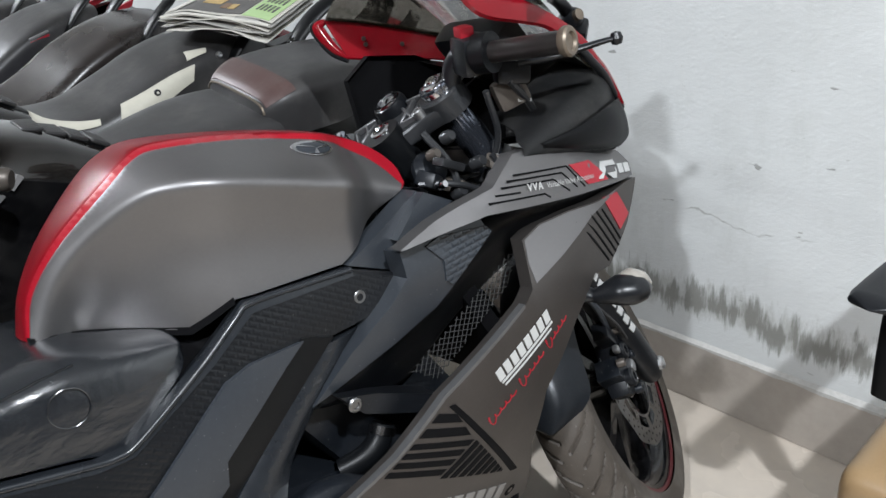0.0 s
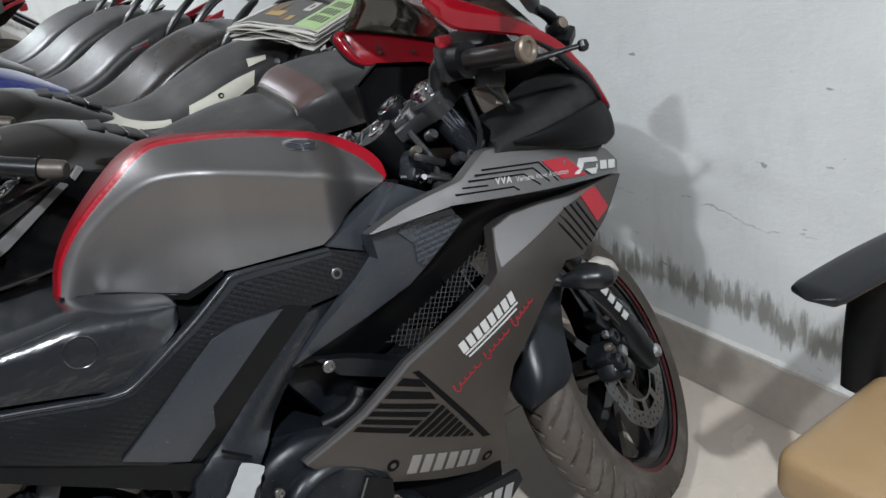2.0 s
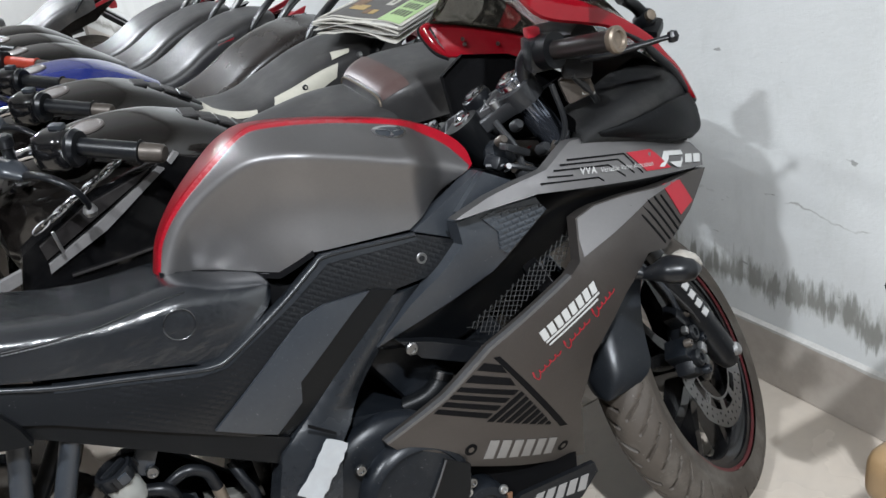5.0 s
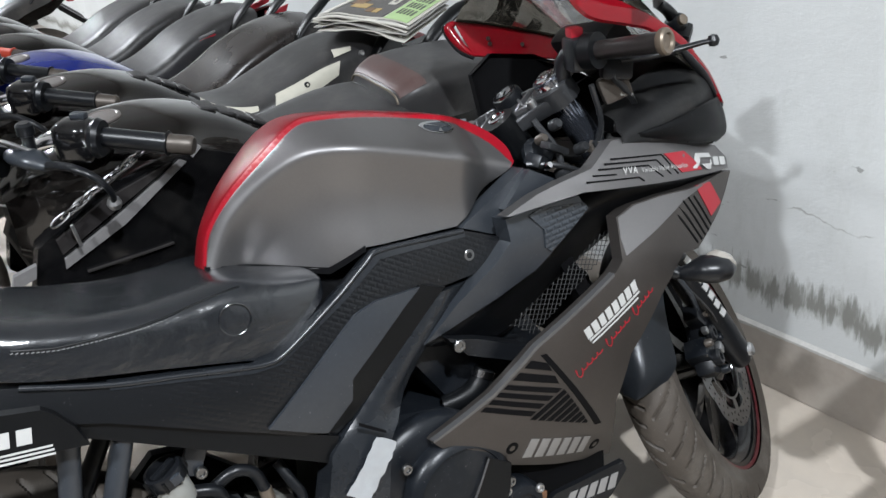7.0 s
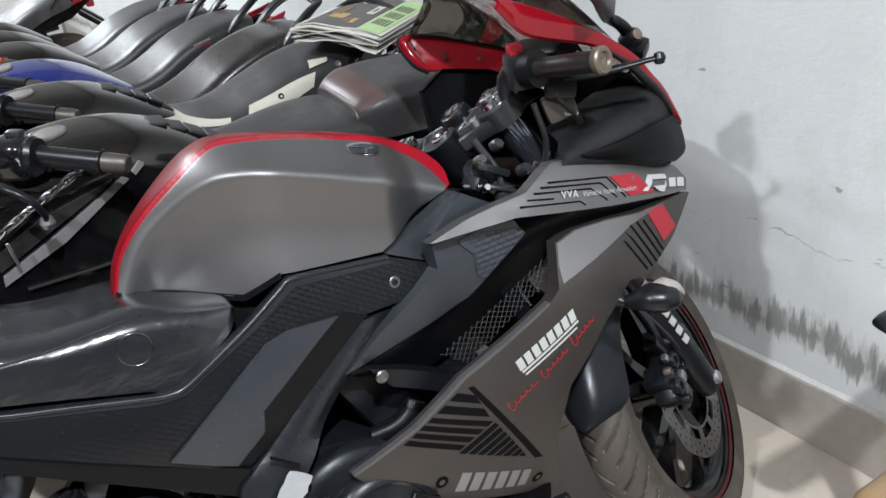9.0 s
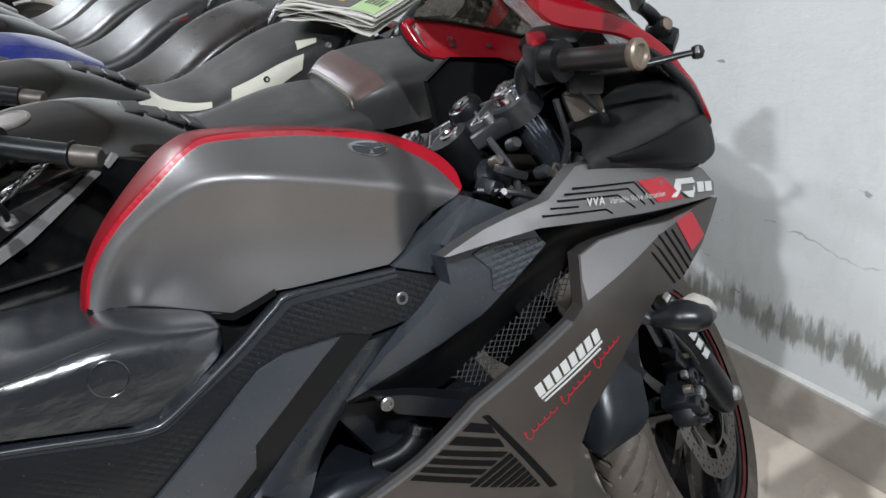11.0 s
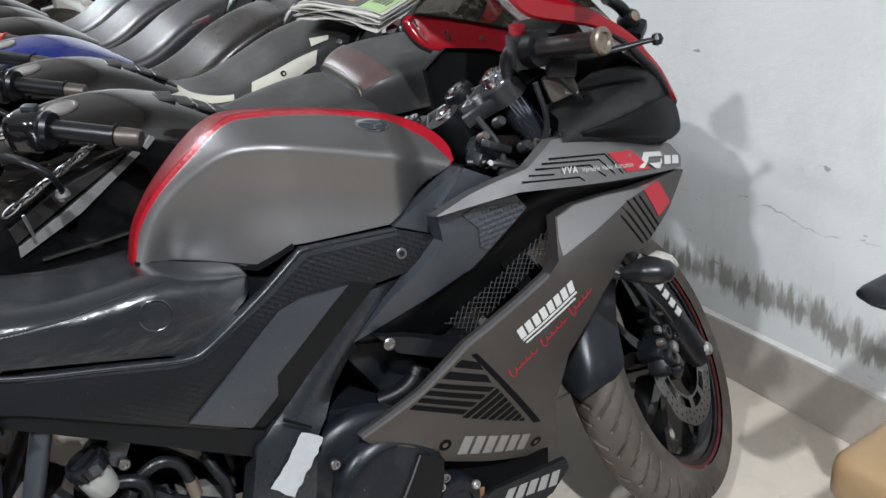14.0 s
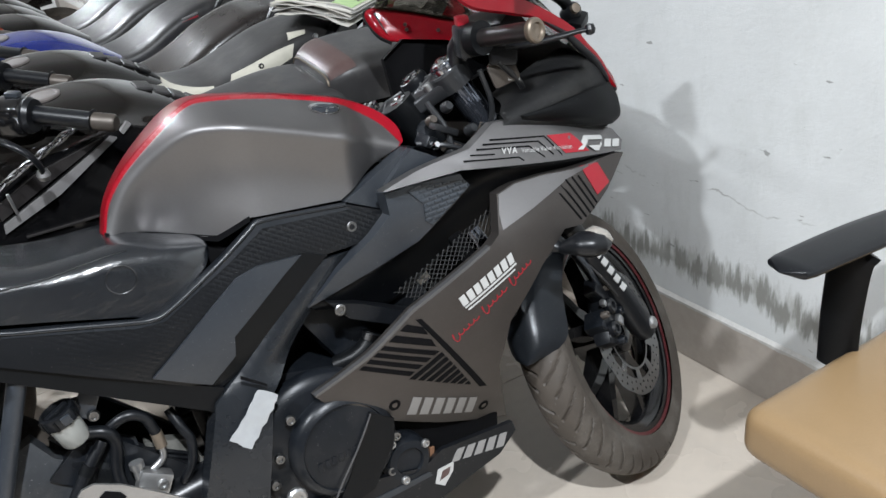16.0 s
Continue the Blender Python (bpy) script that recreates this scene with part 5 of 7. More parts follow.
def tyre_mesh(R, width, m):
    """Tyre with slanting tread grooves cut into the crown."""
    bm = bmesh.new()
    N, K = 640, 56
    rings = []
    for i in range(N):
        a = 2 * math.pi * i / N
        ring = []
        for k in range(K):
            s = k / (K - 1) * 2 - 1
            phi = s * radians(112)
            y = math.sin(phi) * width / 2 if abs(phi) < math.pi / 2 else math.copysign(width / 2, s) * (1 - 0.18 * (abs(phi) - math.pi / 2))
            r = R - width * 0.42 * (1 - math.cos(phi)) - (0.012 if abs(s) > 0.97 else 0)
            if 0.05 < abs(s) < 0.74:
                u = (a * 46 / (2 * math.pi) + 2.6 * abs(s) ** 1.3 + (0.5 if s > 0 else 0)) % 1
                row = int(a * 46 / (2 * math.pi) + 2.6 * abs(s) ** 1.3) % 2
                if u < 0.15 and (abs(s) > 0.16 if row else abs(s) < 0.60):
                    r -= 0.0045
            ring.append(m @ Vector((r * math.cos(a), r * math.sin(a), y)))
        rings.append(ring)
    rings.append(rings[0])
    bridge(bm, rings, closed=False, caps=False)
    bmesh.ops.remove_doubles(bm, verts=bm.verts, dist=1e-6)
    return bm


def rim_mesh(R, width, m):
    return lathe([(R + 0.012, -width / 2), (R + 0.010, -width / 2 + 0.006), (R - 0.012, -width / 2 + 0.012), (R - 0.022, -width / 4), (R - 0.026, 0), (R - 0.022, width / 4), (R - 0.012, width / 2 - 0.012), (R + 0.010, width / 2 - 0.006), (R + 0.012, width / 2), (R - 0.004, width / 2 - 0.004), (R - 0.004, -width / 2 + 0.004)], 64, m, closed=True)


def spoke_mesh(R, m):
    bm = bmesh.new()
    for k in range(5):
        for off in (-9, 9):
            a0, a1 = radians(72 * k + off * 0.5), radians(72 * k + off * 1.7)
            rings = []
            for t in (0, 0.5, 1):
                r = 0.035 + (R - 0.05) * t
                a = a0 + (a1 - a0) * t
                c = Vector((r * math.cos(a), r * math.sin(a), 0))
                e = Vector((-math.sin(a), math.cos(a), 0)) * (0.014 - 0.005 * t)
                h = Vector((0, 0, 0.024 - 0.008 * t))
                rings.append([m @ (c + e + h), m @ (c - e + h), m @ (c - e - h), m @ (c + e - h)])
            bridge(bm, rings)
    return bm


def disc_mesh(r0, r1, m, slots=10):
    """Drilled and slotted brake disc: a ring with openings through it."""
    bm = bmesh.new()
    N, K = 160, 12
    vs = [[bm.verts.new(m @ Vector(((r0 + (r1 - r0) * k / K + (0.004 * math.cos(10 * 2 * math.pi * i / N) if k == K else 0)) * math.cos(2 * math.pi * i / N), (r0 + (r1 - r0) * k / K) * math.sin(2 * math.pi * i / N), 0))) for k in range(K + 1)] for i in range(N)]
    for i in range(N):
        for k in range(K):
            u, band = (i / N * 10) % 1, k / K
            if (band < 0.35 and 0.12 < u < 0.80 and k > 0) or (k in (6, 9) and i % 8 in (2,)) or (k in (7, 10) and i % 8 in (6,)):
                continue
            j = (i + 1) % N
            bm.faces.new((vs[i][k], vs[i][k + 1], vs[j][k + 1], vs[j][k]))
    bmesh.ops.solidify(bm, geom=bm.faces[:], thickness=0.004)
    return bm


front = steered("front_wheel", rim_mesh(0.212, 0.085, WHEEL), M_GLOSSB, bike, "black cast wheel with a red rim stripe")
steered("tyre", tyre_mesh(0.296, 0.105, WHEEL), M_RUB, front, "dusty black tyre")
for s in (-1, 1):
    steered("rim_stripe", lathe([(0.2235, s * 0.0425), (0.2235, s * 0.0450), (0.2165, s * 0.0445), (0.2165, s * 0.0420)], 64, WHEEL, closed=True), M_REDS, front, "red rim stripe")
steered("spokes", spoke_mesh(0.212, WHEEL), M_GLOSSB, front)
steered("hub", lathe([(0.030, -0.06), (0.045, -0.05), (0.045, 0.05), (0.030, 0.06)], 24, WHEEL), M_GLOSSB, front)
steered("brake_disc", disc_mesh(0.082, 0.141, WHEEL @ Matrix.Translation((0, 0, 0.062))), M_STEEL, front, "drilled steel brake disc")
steered("axle_nut", lathe([(0.014, 0.10), (0.014, 0.128), (0.010, 0.132), (0.0005, 0.132)], 8, WHEEL), M_ALLOY, front)
cal = steered("brake_caliper", rbox(0.105, 0.042, 0.046, 0.014, Matrix.Translation(AX + Vector((-0.105, -0.074, 0.055))) @ pose(0, 0, 0, 0, -62, 0)), M_BLACK2, bike, "black brake caliper")


def guard_mesh():
    """Mudguard arched over the tyre, its rear end rounded like a blade."""
    rings = []
    for i in range(33):
        t = i / 32
        a = radians(85 + (168 - 85) * t)
        e = max(0.12, max(0, 1 - max(0, (t - 0.82) / 0.18) ** 3.6) ** 0.5)
        ring = []
        for k in range(15):
            s = k / 14 * 2 - 1
            rr = 0.322 - 0.072 * e * abs(s) ** 2.6
            ring.append(AX + Vector((rr * math.cos(a), s * 0.068 * e, rr * math.sin(a))))
        rings.append(ring)
    bm = bridge(bmesh.new(), rings, closed=False, caps=False)
    bmesh.ops.solidify(bm, geom=bm.faces[:], thickness=0.003)
    return bm


steered("front_mudguard", guard_mesh(), M_SLATE, bike, "dark grey plastic front mudguard")

# indicator on the fairing
ind = part("indicator", tube([(-0.256, -0.203, 0.586), (-0.244, -0.222, 0.579), (-0.236, -0.236, 0.580), (-0.222, -0.252, 0.583), (-0.206, -0.264, 0.581), (-0.190, -0.272, 0.578), (-0.178, -0.278, 0.576)], [0.020, 0.013, 0.019, 0.030, 0.031, 0.024, 0.006], 20, 4, flat=0.75), M_BLACK2, bike, "black teardrop indicator", sharp=70)
part("indicator_lens", tube([(-0.216, -0.250, 0.596), (-0.198, -0.258, 0.594), (-0.182, -0.267, 0.587), (-0.172, -0.275, 0.578)], [0.008, 0.021, 0.017, 0.004], 18, 4, flat=0.75), M_LENSW, ind, "pale indicator lens", sharp=70)
part("indicator_boot", lathe([(0.027, -0.006), (0.027, 0.001), (0.022, 0.006), (0.014, 0.012)], 24, Matrix.Translation((-0.262, -0.200, 0.587)) @ along((0.35, -0.9, 0))), M_SLATE, ind, "grey rubber boot")
ind2 = part("indicator", tube([(-0.300, 0.205, 0.592), (-0.262, 0.245, 0.592), (-0.205, 0.270, 0.582), (-0.165, 0.284, 0.573)], [0.014, 0.012, 0.019, 0.004], 16, 5, flat=0.8), M_BLACK2, bike, "black teardrop indicator")

# brake caliper pieces and hose
for pos, size, m_ in (((-0.100, -0.085, 0.118), (0.035, 0.03, 0.05), M_BLACK2), ((-0.125, -0.072, 0.060), (0.04, 0.045, 0.035), M_ENGINE), ((-0.060, -0.088, 0.075), (0.03, 0.02, 0.06), M_ENGINE), ((-0.082, -0.098, 0.045), (0.02, 0.012, 0.02), M_ALLOY), ((-0.118, -0.098, 0.095), (0.014, 0.012, 0.014), M_ALLOY), ((-0.072, -0.098, 0.110), (0.014, 0.012, 0.014), M_ALLOY), ((-0.130, -0.088, 0.030), (0.016, 0.012, 0.016), M_ALLOY)):
    steered("caliper_piece", rbox(*size, 0.004, Matrix.Translation(AX + Vector(pos)) @ pose(0, 0, 0, 0, -40, 0)), m_, cal)
for px, pz, pr, m_ in ((-0.122, 0.040, 0.017, M_BLACK2), (-0.098, 0.082, 0.017, M_BLACK2), (-0.070, 0.060, 0.009, M_ENGINE), (-0.135, 0.075, 0.008, M_BARE), (-0.085, 0.118, 0.008, M_BARE), (-0.110, 0.010, 0.009, M_ENGINE), (-0.060, 0.095, 0.007, M_BARE)):
    steered("caliper_bolt", lathe([(pr, 0), (pr, 0.010), (pr * 0.8, 0.014), (pr * 0.45, 0.014), (pr * 0.45, 0.010), (0.0005, 0.010)], 14, Matrix.Translation(AX + Vector((px, -0.094, pz))) @ along((0, -1, 0))), m_, cal)
steered("brake_hose", tube([AX + Vector(p) for p in ((-0.10, -0.095, 0.13), (-0.13, -0.105, 0.18), (-0.16, -0.10, 0.24), (-0.20, -0.09, 0.30), (-0.20, -0.07, 0.40))], 0.0055, 10, 6), M_SLATE, bike, "brake hose")
for pts in (((-0.09, -0.10, 0.15), (-0.12, -0.11, 0.20), (-0.13, -0.09, 0.26), (-0.17, -0.08, 0.33)), ((-0.07, -0.11, 0.09), (-0.10, -0.115, 0.13), (-0.12, -0.105, 0.18))):
    steered("sensor_wire", tube([AX + Vector(p) for p in pts], 0.0028, 8, 5), M_RUBB, bike)

# rear half
rear = part("rear_wheel", rim_mesh(0.212, 0.11, pose(-1.325, 0, 0.30, 90, 0, 0)), M_GLOSSB, bike)
part("tyre", tyre_mesh(0.30, 0.14, pose(-1.325, 0, 0.30, 90, 0, 0)), M_RUB, rear)
part("spokes", spoke_mesh(0.212, pose(-1.325, 0, 0.30, 90, 0, 0)), M_GLOSSB, rear)
part("swing_arm", tube([(-0.88, -0.10, 0.36), (-1.1, -0.115, 0.34), (-1.33, -0.115, 0.30)], [0.035, 0.032, 0.028], 10, 3), M_BLACK2, bike)
part("swing_arm", tube([(-0.88, 0.10, 0.36), (-1.1, 0.115, 0.34), (-1.33, 0.115, 0.30)], [0.035, 0.032, 0.028], 10, 3), M_BLACK2, bike)
panel("tail_cover", [(-1.28, 0.80), (-1.30, 0.73), (-1.52, 0.86), (-1.70, 0.95), (-1.72, 0.985), (-1.50, 0.92)], lambda x, z: 0.11, M_GREY, bike, thick=0.06)
part("pillion_seat", tube([(-1.33, 0, 0.90), (-1.45, 0, 0.95), (-1.60, 0, 1.0)], [0.06, 0.085, 0.05], 14, 5, flat=0.45), M_SEATM, bike)
part("exhaust", tube([(-0.85, -0.13, 0.26), (-1.1, -0.16, 0.30), (-1.25, -0.18, 0.36), (-1.60, -0.20, 0.50)], [0.025, 0.03, 0.05, 0.05], 16, 5), M_BLACK, bike)
part("side_stand", tube([(-0.85, 0.13, 0.28), (-0.95, 0.32, 0.055)], 0.011, 10, 1), M_BLACK, bike)
# right side below the seat: brake reservoir, hoses, heel guard, shock, footrest hanger
for k in range(10):
    a = 2 * math.pi * k / 10
    cap_rib = Vector((0.0268 * math.cos(a), 0.0268 * math.sin(a), 0.008))
    part("cap_rib", rbox(0.004, 0.004, 0.016, 0.001, pose(-1.076, -0.123, 0.552, 8, -16, 0) @ Matrix.Translation(cap_rib) @ Matrix.Rotation(a, 4, "Z")), M_BLACK, bike)
resv = part("brake_reservoir", lathe([(0.018, 0), (0.021, 0.004), (0.0225, 0.036), (0.0225, 0.040)], 28, pose(-1.066, -0.118, 0.512, 8, -16, 0)), M_RESV, bike, "translucent brake fluid reservoir")
part("reservoir_cap", lathe([(0.026, 0), (0.027, 0.013), (0.025, 0.019), (0.021, 0.020), (0.019, 0.013), (0.012, 0.012), (0.0005, 0.012)], 28, pose(-1.076, -0.123, 0.552, 8, -16, 0)), M_BLACK2, resv, "black screw cap")
part("cap_bridge", rbox(0.038, 0.010, 0.009, 0.003, pose(-1.076, -0.123, 0.552, 8, -16, 0) @ pose(0, 0, 0.016, 0, 0, 25)), M_BLACK2, resv)
part("cap_clip", rbox(0.014, 0.006, 0.014, 0.002, pose(-1.070, -0.150, 0.560, 8, -16, 0)), M_SLATE, resv)
part("reservoir_bracket", rbox(0.030, 0.006, 0.045, 0.004, pose(-1.040, -0.115, 0.560, 0, 30, 0)), M_SLATE, bike)
bolt("reservoir_bolt", (-1.036, -0.120, 0.541), (0, -1, 0), 0.009, bike, M_CAP, 0.006)
for pts, r, m_ in (([(-1.056, -0.118, 0.519), (-1.028, -0.125, 0.511), (-1.019, -0.122, 0.488), (-1.029, -0.12, 0.446), (-1.029, -0.12, 0.400)], 0.0095, M_BLACK2), ([(-1.045, -0.10, 0.49), (-1.020, -0.115, 0.512), (-0.993, -0.12, 0.522), (-0.971, -0.12, 0.509), (-0.962, -0.12, 0.480)], 0.0085, M_BLACK2), ([(-0.962, -0.12, 0.480), (-0.960, -0.12, 0.455)], 0.0095, M_BROWNM), ([(-0.960, -0.12, 0.458), (-0.963, -0.12, 0.436), (-0.985, -0.12, 0.424), (-1.006, -0.12, 0.424)], 0.0055, M_ALLOY), ([(-0.935, -0.11, 0.505), (-0.925, -0.125, 0.475), (-0.917, -0.13, 0.450), (-0.925, -0.13, 0.415), (-0.944, -0.12, 0.385)], 0.0075, M_BLACK2), ([(-1.10, -0.08, 0.52), (-1.06, -0.10, 0.47), (-1.08, -0.11, 0.42), (-1.13, -0.10, 0.36)], 0.008, M_BLACK2)):
    part("hose", tube(pts, r, 10, 6), m_, bike)
part("inner_mudguard", rbox(0.34, 0.18, 0.12, 0.03, pose(-1.08, 0.03, 0.315, 0, 6, 0), seg=3), M_ENGINE, bike, "scuffed black inner mudguard")
panel("swing_arm_cover", [(-1.172, 0.476), (-1.150, 0.512), (-1.128, 0.520), (-1.105, 0.486), (-1.070, 0.466), (-1.050, 0.456), (-1.012, 0.474), (-0.990, 0.462), (-0.990, 0.36), (-1.17, 0.40)], lambda x, z: 0.098 - 0.25 * max(0, z - 0.46), M_DUSTYP, bike, "scratched dusty plastic cover", both=False, thick=0.03, bev=0.006, step=0.02)
panel("cover_rib", [(-1.086, 0.478), (-1.040, 0.461), (-1.028, 0.413), (-1.088, 0.440)], lambda x, z: 0.105, M_DUSTYP, bike, both=False, thick=0.012, bev=0.004)
panel("link_cover", [(-0.981, 0.456), (-0.921, 0.436), (-0.903, 0.390), (-0.916, 0.334), (-0.975, 0.340), (-0.985, 0.40)], lambda x, z: 0.088, M_DUSTYG, bike, "dusty greenish cast plate", both=False, thick=0.02, bev=0.006)
panel("tail_liner", [(-1.236, 0.545), (-1.176, 0.530), (-1.143, 0.495), (-1.150, 0.42), (-1.26, 0.46)], lambda x, z: 0.055, M_DUSTYG, bike, "dusty liner", both=False, thick=0.02, bev=0.006)
for k in range(3):
    part("liner_slat", tube([(-1.005, -0.092, 0.462 - 0.009 * k), (-0.960, -0.093, 0.436 - 0.009 * k), (-0.918, -0.092, 0.410 - 0.009 * k)], 0.0032, 8, 3), M_BLACK2, bike)
part("brake_rod", tube([(-1.035, -0.118, 0.497), (-1.068, -0.122, 0.462), (-1.105, -0.126, 0.415), (-1.13, -0.126, 0.38)], [0.009, 0.0095, 0.0095, 0.009], 12, 4), M_BLACK2, bike, "black brake rod boot")
part("rod_clip", tube([(-1.062, -0.121, 0.470), (-1.072, -0.122, 0.457)], 0.012, 14, 1), M_BLACK, bike)
part("rear_master_cylinder", rbox(0.05, 0.03, 0.035, 0.006, pose(-0.985, -0.125, 0.408, 0, 30, 0)), M_ALLOY, bike, "alloy brake cylinder")
part("banjo_bolt", lathe([(0.008, 0), (0.008, 0.02), (0.011, 0.02), (0.011, 0.03), (0.0005, 0.03)], 10, pose(-1.002, -0.125, 0.418)), M_ALLOY, bike)
bolt("cylinder_bolt", (-0.975, -0.140, 0.405), (0, -1, 0), 0.008, bike, M_ALLOY, 0.008)
panel("heel_guard", [(-1.092, 0.450), (-1.088, 0.464), (-1.080, 0.472), (-1.063, 0.474), (-1.030, 0.458), (-1.002, 0.437), (-0.972, 0.413), (-0.948, 0.393), (-0.930, 0.373), (-0.945, 0.345), (-0.985, 0.330), (-1.050, 0.355)], lambda x, z: 0.200, M_ALLOY, bike, "scuffed alloy heel guard plate", both=False, thick=0.004, bev=0.0012)
# The slot is a near-black sheet, its shade painted on the plate.
panel("heel_slot", [(-1.062, 0.452), (-1.052, 0.458), (-1.034, 0.448), (-1.028, 0.438), (-1.040, 0.432), (-1.058, 0.440)], lambda x, z: 0.2012, M_DEEP, bike, "dark slot in the heel guard", both=False, thick=0.002, bev=0)
part("heel_stay", tube([(-1.010, -0.150, 0.400), (-1.010, -0.197, 0.400)], 0.007, 10, 1), M_ALLOY, bike)
panel("footrest_hanger", [(-1.07, 0.50), (-1.02, 0.49), (-0.93, 0.40), (-0.88, 0.33), (-0.93, 0.32), (-1.02, 0.38), (-1.12, 0.46)], lambda x, z: 0.105, M_ENGINE, bike, "dark footrest hanger plate", thick=0.02)
part("footrest", tube([(-0.96, -0.13, 0.290), (-0.97, -0.24, 0.290)], 0.012, 10, 1), M_ALLOY, bike)
for x0, z0, x1, z1 in ((-1.168, 0.665, -1.215, 0.470), (-1.112, 0.635, -1.185, 0.460)):
    part("subframe_tube", tube([(x0, -0.132, z0), (x1, -0.132, z1)], 0.0135, 14, 1), M_SLATE, bike, "painted subframe tube")
part("subframe_tube", tube([(-1.10, -0.06, 0.66), (-1.22, -0.05, 0.48)], 0.012, 12, 1), M_BLACK, bike)
panel("rear_hugger", [(-1.40, 0.745), (-1.28, 0.738), (-1.186, 0.715), (-1.172, 0.702), (-1.159, 0.681), (-1.150, 0.655), (-1.199, 0.665), (-1.40, 0.68)], lambda x, z: 0.172, M_BLACK, bike, "black tail side plate", thick=0.02)
for q in blocks((-1.33, 0.703), (-1.198, 0.681), (-1.196, 0.699), (-1.328, 0.722), 6, 0.3, 0.1):
    decal("sponsor_mark", q, lambda x, z: 0.172, M_WHITE, bike)
for k in range(3):
    decal("sponsor_line", strip((-1.33, 0.695 - 0.005 * k), (-1.186, 0.671 - 0.005 * k), 0.0022), lambda x, z: 0.172, M_WHITE, bike)
part("battery_tray", rbox(0.14, 0.14, 0.05, 0.01, pose(-1.10, 0.03, 0.375, 0, 25, 0)), M_ENGINE, bike)
part("rear_brake_pedal", tube([(-0.98, -0.14, 0.34), (-0.88, -0.17, 0.30), (-0.80, -0.185, 0.30)], 0.008, 10, 4), M_BLACK2, bike)
# engine bay: coolant elbow, alloy lug, wiring
part("coolant_elbow", tube([(-0.655, -0.10, 0.468), (-0.625, -0.115, 0.476), (-0.600, -0.12, 0.490), (-0.585, -0.12, 0.512)], [0.017, 0.018, 0.018, 0.016], 14, 5), M_BLACK, bike, "black rubber coolant elbow")
part("hose_clip", tube([(-0.592, -0.12, 0.500), (-0.586, -0.12, 0.510)], 0.0195, 14, 1), M_CHROME, bike)
part("engine_lug", rbox(0.05, 0.03, 0.035, 0.012, pose(-0.690, -0.125, 0.448, 0, -25, 0), seg=3), M_ALLOY, bike, "cast alloy engine lug")
part("engine_cover", lathe([(0.125, 0), (0.125, 0.012), (0.118, 0.022), (0.100, 0.030), (0.0005, 0.030)], 48, pose(-0.715, -0.118, 0.362, 90, 0, 0)), M_ENGINE, bike, "black crankcase cover")
part("cover_blade", tube([(-0.640, -0.179, 0.398), (-0.672, -0.180, 0.352), (-0.722, -0.180, 0.290), (-0.745, -0.178, 0.250)], 0.0016, 8, 4), M_EDGE, bike, "worn bright guard edge")
for k in range(6):
    part("cover_mark", rbox(0.0075, 0.0012, 0.014, 0.0004, pose(-0.742 + 0.0125 * k, -0.1765, 0.340 + 0.0012 * k, 0, 0, 0), seg=1), M_ENGINE, bike)
panel("pump_shield", [(-0.566, 0.240), (-0.545, 0.278), (-0.530, 0.276), (-0.540, 0.236)], lambda x, z: 0.155, M_COPPER, bike, "copper-brown sheet shield", both=False, thick=0.003, bev=0.001)
for x, z in ((-0.612, 0.322), (-0.551, 0.298), (-0.601, 0.246)):
    bolt("pump_bolt", (x, -0.166, z), (0, -1, 0), 0.008, bike, M_ALLOY, 0.006)
bolt("frame_bolt", (-0.795, -0.190, 0.318), (0, -1, 0), 0.017, bike, M_ALLOY, 0.010)


# ---- row of parked commuter motorcycles behind ----
# local frame: x ahead, y left, z up, origin on the ground under the seat's tail
SEAT_PLAIN = [(0.00, 0.880, 0.085, 0.06), (0.06, 0.890, 0.105, 0.08), (0.16, 0.884, 0.122, 0.095), (0.26, 0.860, 0.130, 0.10), (0.36, 0.818, 0.132, 0.095), (0.46, 0.785, 0.126, 0.085), (0.55, 0.790, 0.105, 0.075), (0.62, 0.812, 0.075, 0.06), (0.66, 0.822, 0.045, 0.04)]
SEAT_STEP = [(0.255, 0.818, 0.100, 0.06), (0.31, 0.834, 0.125, 0.08), (0.40, 0.836, 0.128, 0.085), (0.48, 0.828, 0.118, 0.08), (0.57, 0.822, 0.085, 0.07), (0.63, 0.822, 0.055, 0.05)]
PILLION = [(0.00, 0.876, 0.080, 0.06), (0.05, 0.888, 0.108, 0.085), (0.14, 0.890, 0.124, 0.10), (0.21, 0.889, 0.128, 0.10), (0.262, 0.884, 0.124, 0.095), (0.295, 0.873, 0.114, 0.08), (0.316, 0.856, 0.100, 0.055), (0.322, 0.836, 0.090, 0.03)]
SEAT_LOW = [(0.00, 0.885, 0.085, 0.06), (0.06, 0.893, 0.108, 0.085), (0.16, 0.880, 0.128, 0.10), (0.28, 0.835, 0.138, 0.11), (0.38, 0.775, 0.140, 0.10), (0.46, 0.742, 0.130, 0.085), (0.54, 0.735, 0.105, 0.07), (0.62, 0.755, 0.075, 0.06)]


SECTION = (0.36, 0.36)


def saddle(rows):
    """A saddle of broad, flat-topped sections with rounded shoulders."""
    rings = []
    for x, z, hw, h in rows_smooth(rows, 5):
        rings.append([(x, -hw * math.copysign(abs(math.cos(a)) ** SECTION[0], math.cos(a)), z - h + h * max(0, math.sin(a)) ** SECTION[1]) for a in (math.pi * k / 28 for k in range(29))])
    return bridge(bmesh.new(), rings)


